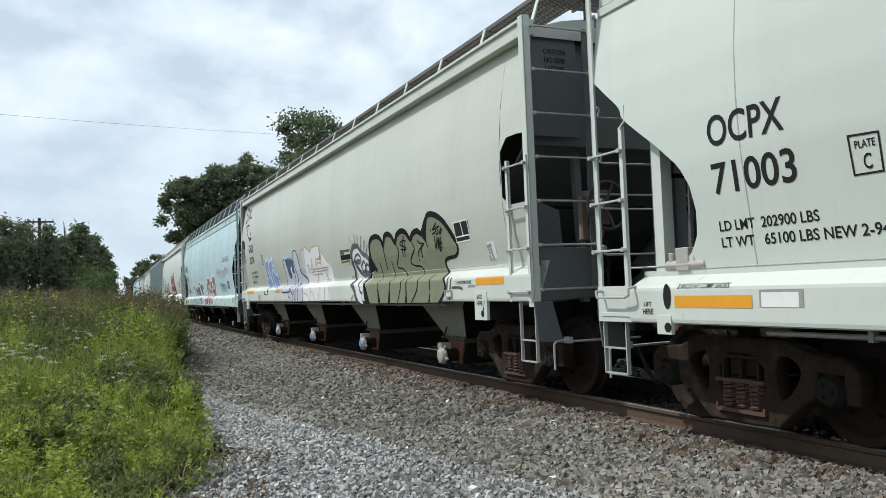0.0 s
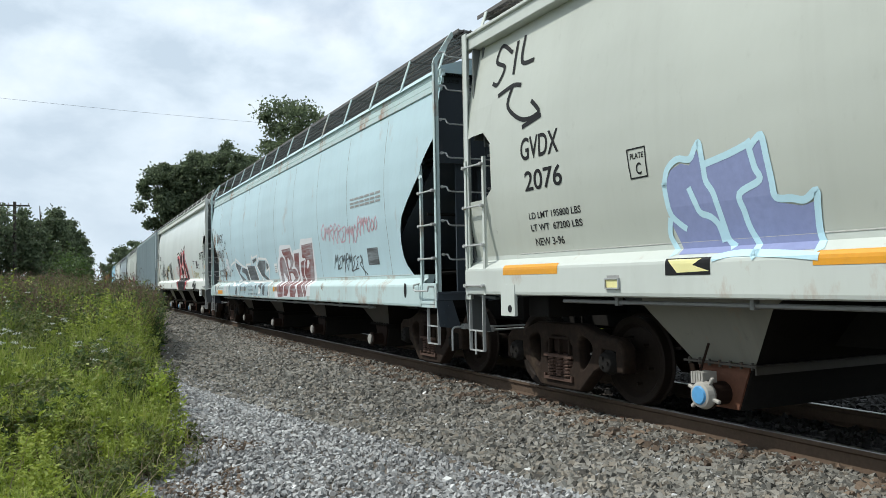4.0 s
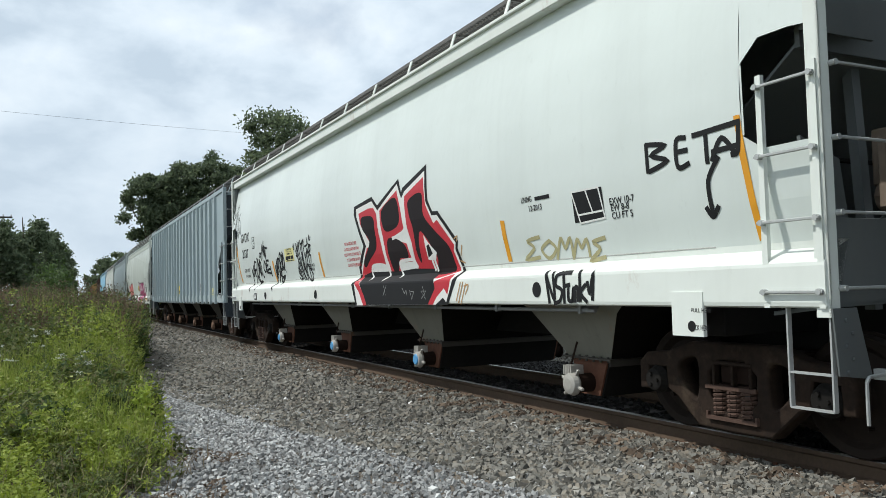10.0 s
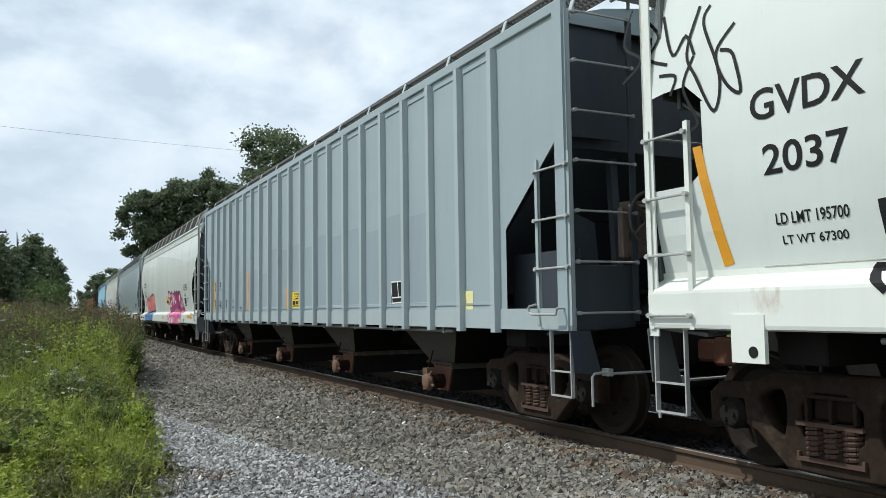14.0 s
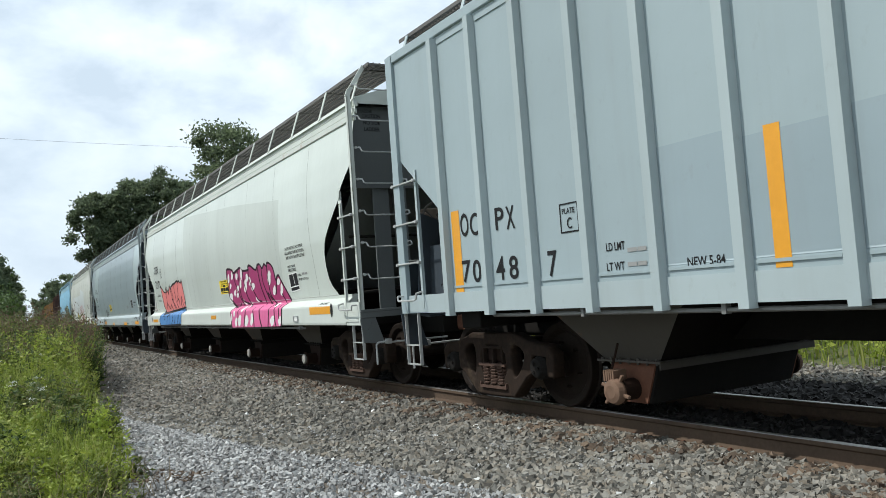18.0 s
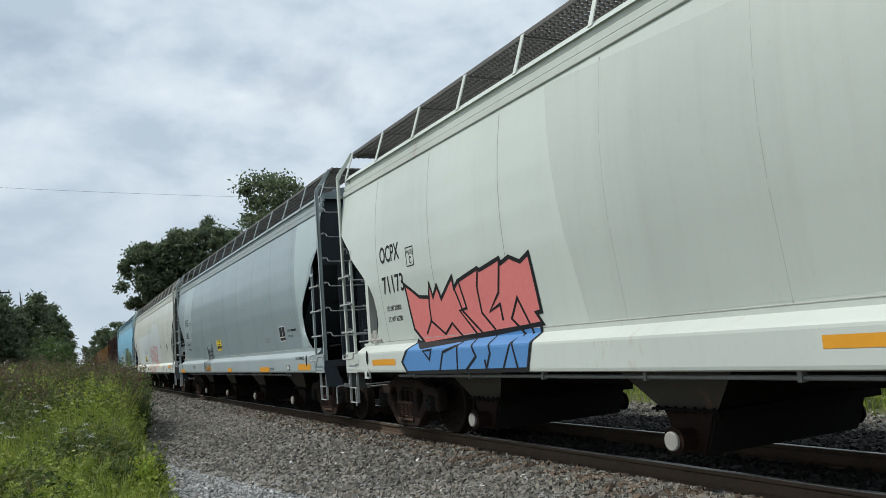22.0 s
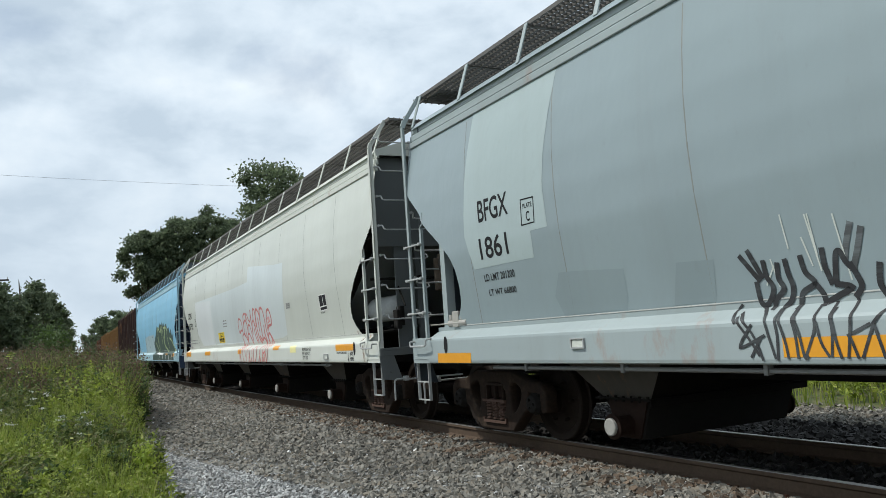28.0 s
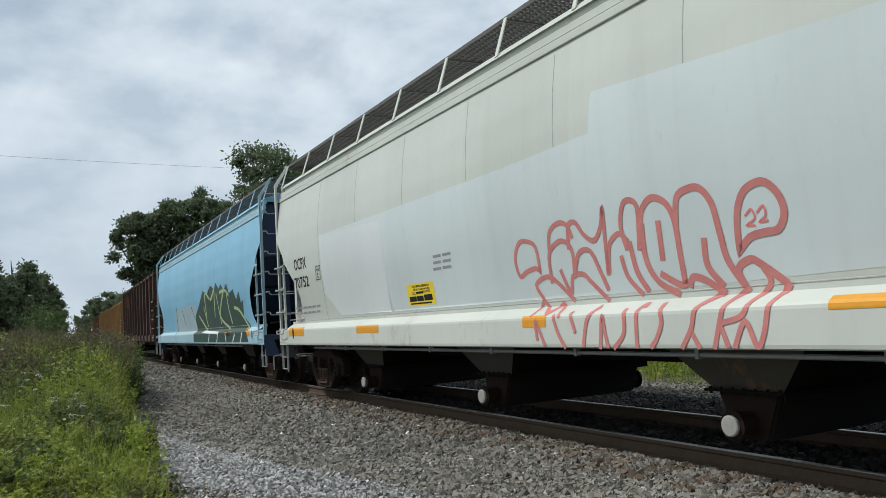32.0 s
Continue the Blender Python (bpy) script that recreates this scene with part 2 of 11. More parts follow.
m, t, p = node_mat("dusty_casting")
c = blend(t, noise_fac(t, 16, 6, (1, 1, 1), 0.35, 0.7), (0.021, 0.0145, 0.011), (0.034, 0.022, 0.0155))
c = blend(t, scaled(t, noise_fac(t, 3.0, 8, (1, 1, 1), 0.56, 0.70, 0.7), 0.6), c, (0.08, 0.058, 0.039))
t.links.new(c, p.inputs["Base Color"])
p.inputs["Roughness"].default_value, p.inputs["Specular IOR Level"].default_value = 0.88, 0.15
bump(t, p, noise_fac(t, 30, 5, (1, 1, 1), 0.3, 0.7), 0.3, 0.004)
CASTING = m
PALE_WELD = plain("pale_weld_bead", (0.50, 0.50, 0.47), 0.55, 0, 0.4)
WELD = plain("weld_line", (0.24, 0.25, 0.23), 0.6, 0, 0.3)
SHARED = {}


def shared(key, make):
    if key not in SHARED:
        SHARED[key] = make()
    return SHARED[key]


def lathe(bm, prof, m, seg=28):
    """A solid of revolution about z from (radius, height) pairs, placed by m."""
    rings = [[bm.verts.new(m @ Vector((r * math.cos(a), r * math.sin(a), h))) for a in (2 * math.pi * k / seg for k in range(seg))] for r, h in prof]
    for p, q in zip(rings, rings[1:]):
        for k in range(seg):
            bm.faces.new((p[k], p[(k + 1) % seg], q[(k + 1) % seg], q[k]))
    bm.faces.new(rings[0][::-1])
    bm.faces.new(rings[-1])


WHEEL_R = 0.457
WHEELSETS = []


def wheelset_mesh():
    bm = bmesh.new()
    for s in (-1, 1):
        prof = ((0.10, -0.09), (0.13, -0.085), (0.14, -0.03), (0.34, 0.005), (0.385, -0.045), (0.445, -0.055), (WHEEL_R, -0.045), (WHEEL_R + 0.003, 0.045), (WHEEL_R + 0.028, 0.06), (WHEEL_R + 0.026, 0.075), (0.40, 0.085), (0.37, 0.05), (0.15, 0.06), (0.12, 0.09))
        lathe(bm, prof, pose(s * 0.755, 0, 0, 0, -90 * s, 0), 36)
    cyl(bm, (-0.72, 0, 0), (0.72, 0, 0), 0.08, 12)
    for s in (-1, 1):
        for k in range(6):
            a = k * math.pi / 3
            cyl(bm, (s * 0.83, 0.24 * math.cos(a), 0.24 * math.sin(a)), (s * 0.742, 0.24 * math.cos(a), 0.24 * math.sin(a)), 0.018, 6)
    return mesh_of("wheelset", bm, TREAD, False)


def cut_plate(name, outline, holes, half, bevel, material):
    """A thick plate with rounded holes, lying in y and z, half thick to each side."""
    c = bpy.data.curves.new(name, "CURVE")
    c.dimensions, c.fill_mode, c.extrude, c.bevel_depth, c.bevel_resolution = "2D", "BOTH", half, bevel, 1
    for pts in (outline, *holes):
        sp = c.splines.new("POLY")
        sp.points.add(len(pts) - 1)
        for q, (a, b) in zip(sp.points, pts):
            q.co = (a, b, 0, 1)
        sp.use_cyclic_u = True
    ob = bpy.data.objects.new(name, c)
    scene.collection.objects.link(ob)
    me = bpy.data.meshes.new_from_object(ob)
    bpy.data.objects.remove(ob)
    me.transform(Matrix(((0, 0, 1, 0), (1, 0, 0, 0), (0, 1, 0, 0), (0, 0, 0, 1))))
    me.materials.clear()
    me.materials.append(material)
    return me


def ring_of(pts, n=3):
    """Round a polygon by cutting its corners."""
    for _ in range(n - 1):
        pts = [q for a, b in zip(pts, pts[1:] + pts[:1]) for q in ((a[0] * 0.75 + b[0] * 0.25, a[1] * 0.75 + b[1] * 0.25), (a[0] * 0.25 + b[0] * 0.75, a[1] * 0.25 + b[1] * 0.75))]
    return pts


def side_frame_mesh():
    """The cast side frame of a truck: arched top, two windows and an open spring pocket."""
    half = [(0.0, 0.80), (0.44, 0.80), (0.74, 0.70), (1.02, 0.68), (1.11, 0.60), (1.11, 0.38), (1.03, 0.38), (1.02, 0.59), (0.76, 0.60), (0.74, 0.40), (0.64, 0.35), (0.38, 0.12), (0.0, 0.11)]
    outline = half + [(-a, b) for a, b in half[::-1][1:-1]]
    win = lambda s: ring_of([(s * 0.35, 0.72), (s * 0.56, 0.69), (s * 0.66, 0.58), (s * 0.56, 0.40), (s * 0.42, 0.29), (s * 0.36, 0.36)])
    pocket = ring_of([(-0.27, 0.70), (0.27, 0.70), (0.27, 0.24), (-0.27, 0.24)], 2)
    return cut_plate("side_frame", outline, (win(1), win(-1), pocket), 0.06, 0.022, CASTING)


def spring_mesh():
    bm = bmesh.new()
    prev = None
    for k in range(49):
        a = k * math.pi / 4
        p = Vector((0.062 * math.cos(a), 0.062 * math.sin(a), k * 0.22 / 48))
        if prev:
            cyl(bm, prev, p, 0.016, 5)
        prev = p
    return mesh_of("spring", bm, SPRING)


def bearing_mesh():
    bm = bmesh.new()
    lathe(bm, ((0.125, 0.0), (0.13, 0.10), (0.10, 0.16), (0.085, 0.165)), pose(0, 0, 0, 0, 0, 0), 16)
    for k in range(3):
        a = k * 2.094 + 0.5
        cyl(bm, (0.055 * math.cos(a), 0.055 * math.sin(a), 0.16), (0.055 * math.cos(a), 0.055 * math.sin(a), 0.185), 0.018, 6)
    return mesh_of("bearing_cap", bm, DARK)


def make_truck(car, y):
    truck = new("truck")
    truck.parent, truck.location = car, (0, y, 0)
    bm = bmesh.new()
    bx(bm, -1.10, 1.10, -0.17, 0.17, 0.48, 0.72)
    bx(bm, -0.30, 0.30, -0.22, 0.22, 0.70, 0.84)
    part("bolster", shared("bolster", lambda: mesh_of("bolster", bm, STEEL, False, 0.02)), None, truck)
    for s in (-1, 1):
        f = part("side_frame", shared("side_frame", side_frame_mesh), None, truck)
        f.location = (s * 1.06, 0, 0)
        for k in (-1, 0, 1):
            sp = part("spring", shared("spring", spring_mesh), None, truck, "rust-red coil spring")
            sp.location = (s * 1.10, k * 0.15, 0.225)
        for w in (-AXLE, AXLE):
            b = part("bearing_cap", shared("bearing", bearing_mesh), None, truck)
            b.location, b.rotation_euler = (s * 1.03, w, WHEEL_R), (0, s * math.pi / 2, 0)
        bm2 = bmesh.new()
        bx(bm2, s * 0.98, s * 1.17, -0.27, 0.27, 0.44, 0.47)
        bx(bm2, s * 1.0, s * 1.17, -0.27, 0.27, 0.185, 0.215)
        for k in (-0.27, 0.25):
            bx(bm2, s * 1.14, s * 1.17, k, k + 0.02, 0.215, 0.25)
        part("spring_seat", bm2, SPRING, truck, "rusty tray that holds the springs")
        # end of the bolster, an open box over the springs
        bm2 = bmesh.new()
        bx(bm2, s * 1.09, s * 1.15, -0.21, 0.21, 0.64, 0.67)
        bx(bm2, s * 1.09, s * 1.15, -0.21, -0.18, 0.47, 0.64)
        bx(bm2, s * 1.09, s * 1.15, 0.18, 0.21, 0.47, 0.64)
        bx(bm2, s * 1.09, s * 1.15, -0.02, 0.01, 0.47, 0.64)
        part("bolster_end", bm2, CASTING, truck, bevel=0.006)
    for w in (-AXLE, AXLE):
        ws = part("wheelset", shared("wheelset", wheelset_mesh), None, truck, "worn steel wheels on one axle")
        ws.location = (0, w, WHEEL_R)
        WHEELSETS.append((ws, w))
    # brake shoes and rigging
    bm = bmesh.new()
    for w in (-0.36, 0.36):
        beam(bm, (-0.80, w, 0.36), (0.80, w, 0.36), 0.07, 0.07)
        for s in (-1, 1):
            bx(bm, s * 0.70, s * 0.82, w * 1.05 - 0.03, w * 1.05 + 0.04, 0.30, 0.52)
    part("brake_beam", bm, DARK, truck)
    return truck


def ladder(car, paintm, near, s, z0, z1, y0, y1, heights, name="side_ladder", kink=0.0, base=0.0):
    """A ladder flat on the car's side s: two stiles from z0 to z1 with rungs at the given heights; kink: how far its top leans back to the sheet."""
    yy = (lambda v: v) if near else (lambda v: LEN - v)
    x = s * (SIDE - 0.01 - base)
    steps = None
    for v in (y0, y1) if not kink else (y1,):
        bm = bmesh.new()
        top = z1 - (0.16 if kink else 0.0)
        bx(bm, x - 0.007, x + 0.007, yy(v) - 0.024, yy(v) + 0.024, z0, top)
        bx(bm, x - s * 0.03, x, yy(v) - 0.024, yy(v) - 0.016, z0, top)
        if kink:
            beam(bm, (x, yy(v), top - 0.01), (x - s * 0.03, yy(v + kink), top + 0.06), 0.048, 0.014)
            beam(bm, (x - s * 0.03, yy(v + kink), top + 0.05), (x - s * 0.03, yy(v + kink), z1 + 0.04), 0.048, 0.014)
        if steps:
            part("stile", bm, paintm, steps)
        else:
            steps = part(name, bm, paintm, car)
    for z in heights:
        bm = bmesh.new()
        xo = x + s * 0.035
        rod(bm, ((xo, yy(y0 - 0.03), z), (xo, yy(y1 + 0.03), z)), 0.012)
        for v in (y0, y1):
            cyl(bm, (x - s * 0.01, yy(v), z), (xo + s * 0.014, yy(v), z), 0.022, 8)
        part("rung", bm, RODS, steps)
    return steps


def end_gear(car, paintm, near, style, dark, drop=0.0):
    """Everything at one end of a covered hopper: end sheet, slope sheet, posts, ladders, platforms, coupler, steps."""
    yy = (lambda v: v) if near else (lambda v: LEN - v)
    d = 1 if near else -1
    foot = FOOT[style]
    top = 4.20
    # dark: a darkened copy of the car's paint, with the end's shade in it
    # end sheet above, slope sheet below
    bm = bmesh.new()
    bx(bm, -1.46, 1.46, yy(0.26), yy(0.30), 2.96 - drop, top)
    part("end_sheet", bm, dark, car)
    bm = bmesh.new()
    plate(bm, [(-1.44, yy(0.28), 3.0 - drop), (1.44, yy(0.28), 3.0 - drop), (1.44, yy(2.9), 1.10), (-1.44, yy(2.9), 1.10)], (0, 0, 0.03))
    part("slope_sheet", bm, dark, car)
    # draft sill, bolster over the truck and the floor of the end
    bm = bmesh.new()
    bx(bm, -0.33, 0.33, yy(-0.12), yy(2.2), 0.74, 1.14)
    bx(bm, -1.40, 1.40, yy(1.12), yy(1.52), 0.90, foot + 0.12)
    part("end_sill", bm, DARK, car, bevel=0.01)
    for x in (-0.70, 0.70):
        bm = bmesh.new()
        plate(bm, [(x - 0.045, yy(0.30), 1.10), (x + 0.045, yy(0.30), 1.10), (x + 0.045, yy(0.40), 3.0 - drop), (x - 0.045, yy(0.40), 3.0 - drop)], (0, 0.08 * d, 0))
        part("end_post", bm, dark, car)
    # walkway across the roof's end
    walkway = None
    for x in (-1.2, -0.6, 0.0, 0.6, 1.17):
        bm = bmesh.new()
        bx(bm, x, x + 0.03, yy(-0.15), yy(0.5), BOARD - 0.02, BOARD + 0.025)
        walkway = part("bearer", bm, GRATE, walkway) if walkway else part("end_walkway", bm, GRATE, car)
        if walkway.name.startswith("bearer"):
            walkway = walkway.parent
    for k in range(9):
        bm = bmesh.new()
        bx(bm, -1.2, 1.2, yy(-0.14 + k * 0.07), yy(-0.105 + k * 0.07), BOARD - 0.005, BOARD + 0.02)
        part("slat", bm, GRATE, walkway)
    # handrail across the end and pipes above the draft sill
    bm = bmesh.new()
    rod(bm, ((-0.80, yy(0.04), 2.36), (0.80, yy(0.04), 2.36)), 0.014)
    part("handrail", bm, RODS, car)
    bm = bmesh.new()
    rod(bm, ((-1.30, yy(0.55), 1.42), (-0.2, yy(0.5), 1.48), (-0.2, yy(1.4), 1.5), (0.9, yy(1.5), 1.5)), 0.025)
    rod(bm, ((-1.40, yy(0.72), 2.28), (1.40, yy(0.72), 2.28)), 0.022)
    part("brake_rod", bm, DARK, car)
    for s in (-1, 1):
        # corner post: an upright angle
        bm = bmesh.new()
        if style == "octo":
            bx(bm, s * (SIDE - 0.11), s * (SIDE - 0.02), yy(0.0), yy(0.02), foot - 0.06, 4.40)
            bx(bm, s * (SIDE - 0.035), s * (SIDE - 0.02), yy(0.0), yy(0.11), foot - 0.06, 4.40)
        elif style == "rib":
            bx(bm, s * (SIDE - 0.10), s * (SIDE - 0.05), yy(0.0), yy(0.02), foot, 4.30)
            bx(bm, s * (SIDE - 0.06), s * (SIDE - 0.04), yy(0.0), yy(0.06), foot, 4.30)
        else:
            bx(bm, s * (SIDE - 0.09), s * (SIDE - 0.03), yy(-0.01), yy(0.005), foot, 4.27)
            bx(bm, s * (SIDE - 0.05), s * (SIDE - 0.03), yy(-0.01), yy(0.055), foot, 4.27)
            beam(bm, (s * (SIDE - 0.05), yy(0.02), 4.26), (s * (SIDE - 0.09), yy(0.02), 4.36), 0.03, 0.07)
            beam(bm, (s * (SIDE - 0.09), yy(0.02), 4.35), (s * (SIDE - 0.34), yy(0.02), BOARD + 0.02), 0.03, 0.06)
        part("corner_post", bm, paintm, car)
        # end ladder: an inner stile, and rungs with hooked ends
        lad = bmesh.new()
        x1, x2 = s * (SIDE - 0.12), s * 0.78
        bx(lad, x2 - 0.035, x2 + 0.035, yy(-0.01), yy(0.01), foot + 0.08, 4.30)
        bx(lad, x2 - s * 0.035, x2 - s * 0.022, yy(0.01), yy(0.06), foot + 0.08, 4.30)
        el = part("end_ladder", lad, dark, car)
        for k in range(7):
            z = {"curve": 1.62 + 0.46 * k, "octo": 1.27 + 0.50 * k, "rib": 1.27 + 0.50 * k}[style]
            bm = bmesh.new()
            if style == "curve":
                rod(bm, ((x1, yy(-0.01), z + 0.05), (x1 - s * 0.05, yy(-0.05), z + 0.05), (x1 - s * 0.06, yy(-0.09), z - 0.01), (x1 - s * 0.10, yy(-0.09), z - 0.02), (x2 + s * 0.01, yy(-0.09), z - 0.02), (x2 - s * 0.04, yy(-0.09), z), (x2 - s * 0.04, yy(-0.05), z + 0.05), (x2, yy(-0.01), z + 0.05)), 0.011)
                cyl(bm, (x1, yy(0.0), z + 0.05), (x1, yy(-0.03), z + 0.05), 0.021, 8)
                cyl(bm, (x2, yy(0.0), z + 0.05), (x2, yy(-0.03), z + 0.05), 0.021, 8)
            else:
                rod(bm, ((x1, yy(-0.035), z), (x2, yy(-0.035), z)), 0.012)
                for xb in (x1, x2):
                    cyl(bm, (xb, yy(0.0), z), (xb, yy(-0.05), z), 0.021, 8)
            part("rung", bm, RODS, el)
        # crossover platform under the end ladder, on a bolted bracket
        bm = bmesh.new()
        if style == "curve":
            bx(bm, s * (SIDE - 0.02), s * 0.80, yy(-0.03), yy(0.24), 1.05, 1.15)
            bx(bm, s * (SIDE - 0.02), s * 0.80, yy(-0.036), yy(-0.028), 1.13, 1.17)
        else:
            bx(bm, s * (SIDE - 0.12), s * 0.78, yy(0.02), yy(0.05), foot + 0.02, 1.74)
            plate(bm, [(s * (SIDE - 0.06), yy(0.02), foot), (s * 0.80, yy(0.02), foot + 0.02), (s * 0.80, yy(0.55), foot - 0.02), (s * (SIDE - 0.12), yy(0.55), foot - 0.06)], (0, 0, 0.03))
        part("crossover_platform", bm, dark, car, bevel=0.004)
        bm = bmesh.new()
        zt = 1.05 if style == "curve" else foot
        plate(bm, [(s * (SIDE - 0.01), yy(-0.02), zt), (s * 1.38, yy(-0.02), zt), (s * 1.25, yy(-0.02), 0.66), (s * (SIDE - 0.05), yy(-0.02), 0.70)], (0, 0.014 * d, 0))
        for k in range(5):
            p = (s * (1.50 - 0.06 * (k % 2)), 0.72 + 0.085 * k)
            cyl(bm, (p[0], yy(-0.035), p[1]), (p[0], yy(-0.015), p[1]), 0.014, 6)
        part("gusset", bm, dark, car, "bolted bracket under the corner")
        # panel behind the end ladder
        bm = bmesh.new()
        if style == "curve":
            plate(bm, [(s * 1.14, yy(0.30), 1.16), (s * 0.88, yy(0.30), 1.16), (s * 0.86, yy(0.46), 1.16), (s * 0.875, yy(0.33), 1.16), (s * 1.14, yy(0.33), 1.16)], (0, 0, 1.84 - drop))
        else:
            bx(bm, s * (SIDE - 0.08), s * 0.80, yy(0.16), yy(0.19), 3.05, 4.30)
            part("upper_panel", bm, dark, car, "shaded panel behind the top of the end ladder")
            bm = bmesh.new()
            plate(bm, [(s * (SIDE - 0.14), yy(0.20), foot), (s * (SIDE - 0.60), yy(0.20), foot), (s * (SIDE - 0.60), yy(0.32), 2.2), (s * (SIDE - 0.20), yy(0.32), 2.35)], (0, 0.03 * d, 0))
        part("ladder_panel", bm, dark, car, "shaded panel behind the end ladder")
        # side ladder
        if style == "curve":
            ladder(car, paintm, near, s, foot + 0.05, 2.92 - drop, 0.02, 0.47, (1.62, 2.08, 2.54), kink=0.05)
        elif style == "octo":
            ladder(car, paintm, near, s, foot, 2.80, 0.05, 0.50, (1.25, 1.74, 2.21, 2.71))
        else:
            ladder(car, paintm, near, s, foot + 0.05, 2.86, 0.0, 0.56, (1.72, 2.22, 2.73), base=0.03)
        # grab iron
        bm = bmesh.new()
        xo, zg = s * (SIDE + 0.07), {"curve": 1.18, "octo": 1.25, "rib": 1.26}[style]
        if style != "octo":
            rod(bm, ((s * (SIDE - 0.02), yy(0.08), zg + 0.06), (xo, yy(0.08), zg + 0.06), (xo, yy(0.10), zg), (xo, yy(0.52), zg), (xo, yy(0.58), zg + 0.02), (xo, yy(0.58), zg + 0.08), (s * (SIDE - 0.02), yy(0.58), zg + 0.10)), 0.012)
            part("grab_iron", bm, RODS, car)
        else:
            bm.free()
        if style == "curve":
            # flat plate that ends the side sill
            bm = bmesh.new()
            bx(bm, s * (SIDE - 0.03), s * (SIDE - 0.012), yy(0.0), yy(0.52), foot, 1.285)
            bx(bm, s * (SIDE - 0.012), s * (SIDE - 0.004), yy(0.05), yy(0.50), foot + 0.05, foot + 0.09)
            part("sill_end_plate", bm, paintm, car, bevel=0.003)
        # sill step
        bm = bmesh.new()
        xs = s * (SIDE - 0.06)
        for a, b in (((0.03, foot + 0.05), (0.03, 0.46)), ((0.03, 0.46), (0.37, 0.46)), ((0.37, 0.46), (0.37, foot + 0.05)), ((0.03, 0.70), (0.37, 0.70))):
            beam(bm, (xs, yy(a[0]), a[1]), (xs, yy(b[0]), b[1]), 0.040, 0.014)
        part("sill_step", bm, RODS, car, "bare steel stirrup step")
        # uncoupling lever
        bm = bmesh.new()
        rod(bm, ((s * 1.43, yy(-0.10), 0.38), (s * 1.43, yy(-0.10), 0.66), (s * 1.40, yy(-0.10), 0.69), (s * 1.24, yy(-0.10), 0.70), (s * 1.18, yy(-0.10), 0.68), (s * 0.30, yy(-0.16), 0.68)), 0.013)
        bx(bm, s * 1.26, s * 1.20, yy(-0.13), yy(-0.03), 0.66, 0.73)
        part("uncoupling_lever", bm, RODS, car)
        if style == "rib":
            bm = bmesh.new()
            plate(bm, [(s * 1.30, yy(0.22), 1.12), (s * 1.30, yy(1.5), 1.12), (s * 1.30, yy(1.5), 1.93), (s * 1.30, yy(0.22), 1.93)], (-s * 0.02, 0, 0))
            part("side_bulkhead", bm, dark, car, "dark plate inside the end opening")
        # upright channels inside the opening
        if style == "curve" and not near:
            bm = bmesh.new()
            bx(bm, s * 1.46, s * 1.40, yy(0.70), yy(0.82), 1.15, 2.75)
            bx(bm, s * 1.40, s * 1.34, yy(0.80), yy(0.82), 1.15, 2.75)
            part("upright_channel", bm, paintm, car, "pale channel inside the end opening")
            bm = bmesh.new()
            for k in range(4):
                cyl(bm, (s * 1.46, yy(0.92 + 0.10 * k), 1.42), (s * 1.46, yy(0.92 + 0.10 * k), 1.56), 0.035, 8)
            cyl(bm, (s * 1.46, yy(0.86), 1.45), (s * 1.46, yy(1.34), 1.45), 0.045, 8)
            bx(bm, s * 1.50, s * 1.40, yy(1.0), yy(1.16), 1.40, 1.60)
            rod(bm, ((s * 1.46, yy(0.30), 1.45), (s * 1.46, yy(0.9), 1.45)), 0.012)
            part("brake_valve", bm, CAP, car, "small pale valve on the sill", bevel=0.006)
    # coupler, hose
    bm = bmesh.new()
    bx(bm, -0.09, 0.09, yy(-0.42), yy(0.1), 0.76, 0.98)
    bx(bm, -0.16, 0.14, yy(-0.66), yy(-0.38), 0.73, 1.01)
    bx(bm, 0.10, 0.20, yy(-0.74), yy(-0.50), 0.77, 0.97)
    cp = part("coupler", bm, RUSTY, car, "rusty knuckle coupler", bevel=0.03)
    bm = bmesh.new()
    rod(bm, [(-0.33, yy(-0.05 - 0.12 * k), 0.72 - 0.55 * math.sin(k * 0.4)) for k in range(6)], 0.025)
    part("air_hose", bm, DARK, cp)
    return yy


def reservoir(car, y):
    bm = bmesh.new()
    lathe(bm, ((0.08, -0.46), (0.19, -0.40), (0.21, -0.30), (0.21, 0.30), (0.19, 0.40), (0.08, 0.46)), pose(-1.0, y, 1.80, 90, 0, 10), 18)
    part("air_reservoir", bm, plain("grey_tank", (0.42, 0.43, 0.42), 0.55, 0, 0.3), car, "weathered pale grey air tank", True)
    bm = bmesh.new()
    for k in range(4):
        bx(bm, -1.25 + 0.12 * k, -1.17 + 0.12 * k, y - 0.9 + 0.16 * k, y - 0.74 + 0.16 * k, 1.45 + 0.05 * k, 1.75 + 0.06 * k)
    rod(bm, ((-1.3, y - 0.8, 1.5), (-1.0, y - 0.2, 1.45), (-0.9, y + 0.6, 1.5), (-0.9, y + 1.6, 1.1)), 0.02)
    rod(bm, ((-1.1, y - 0.9, 1.8), (-1.1, y - 0.6, 2.2), (-0.6, y - 0.6, 2.3)), 0.02)
    part("brake_valve", bm, DARK, car, bevel=0.015)


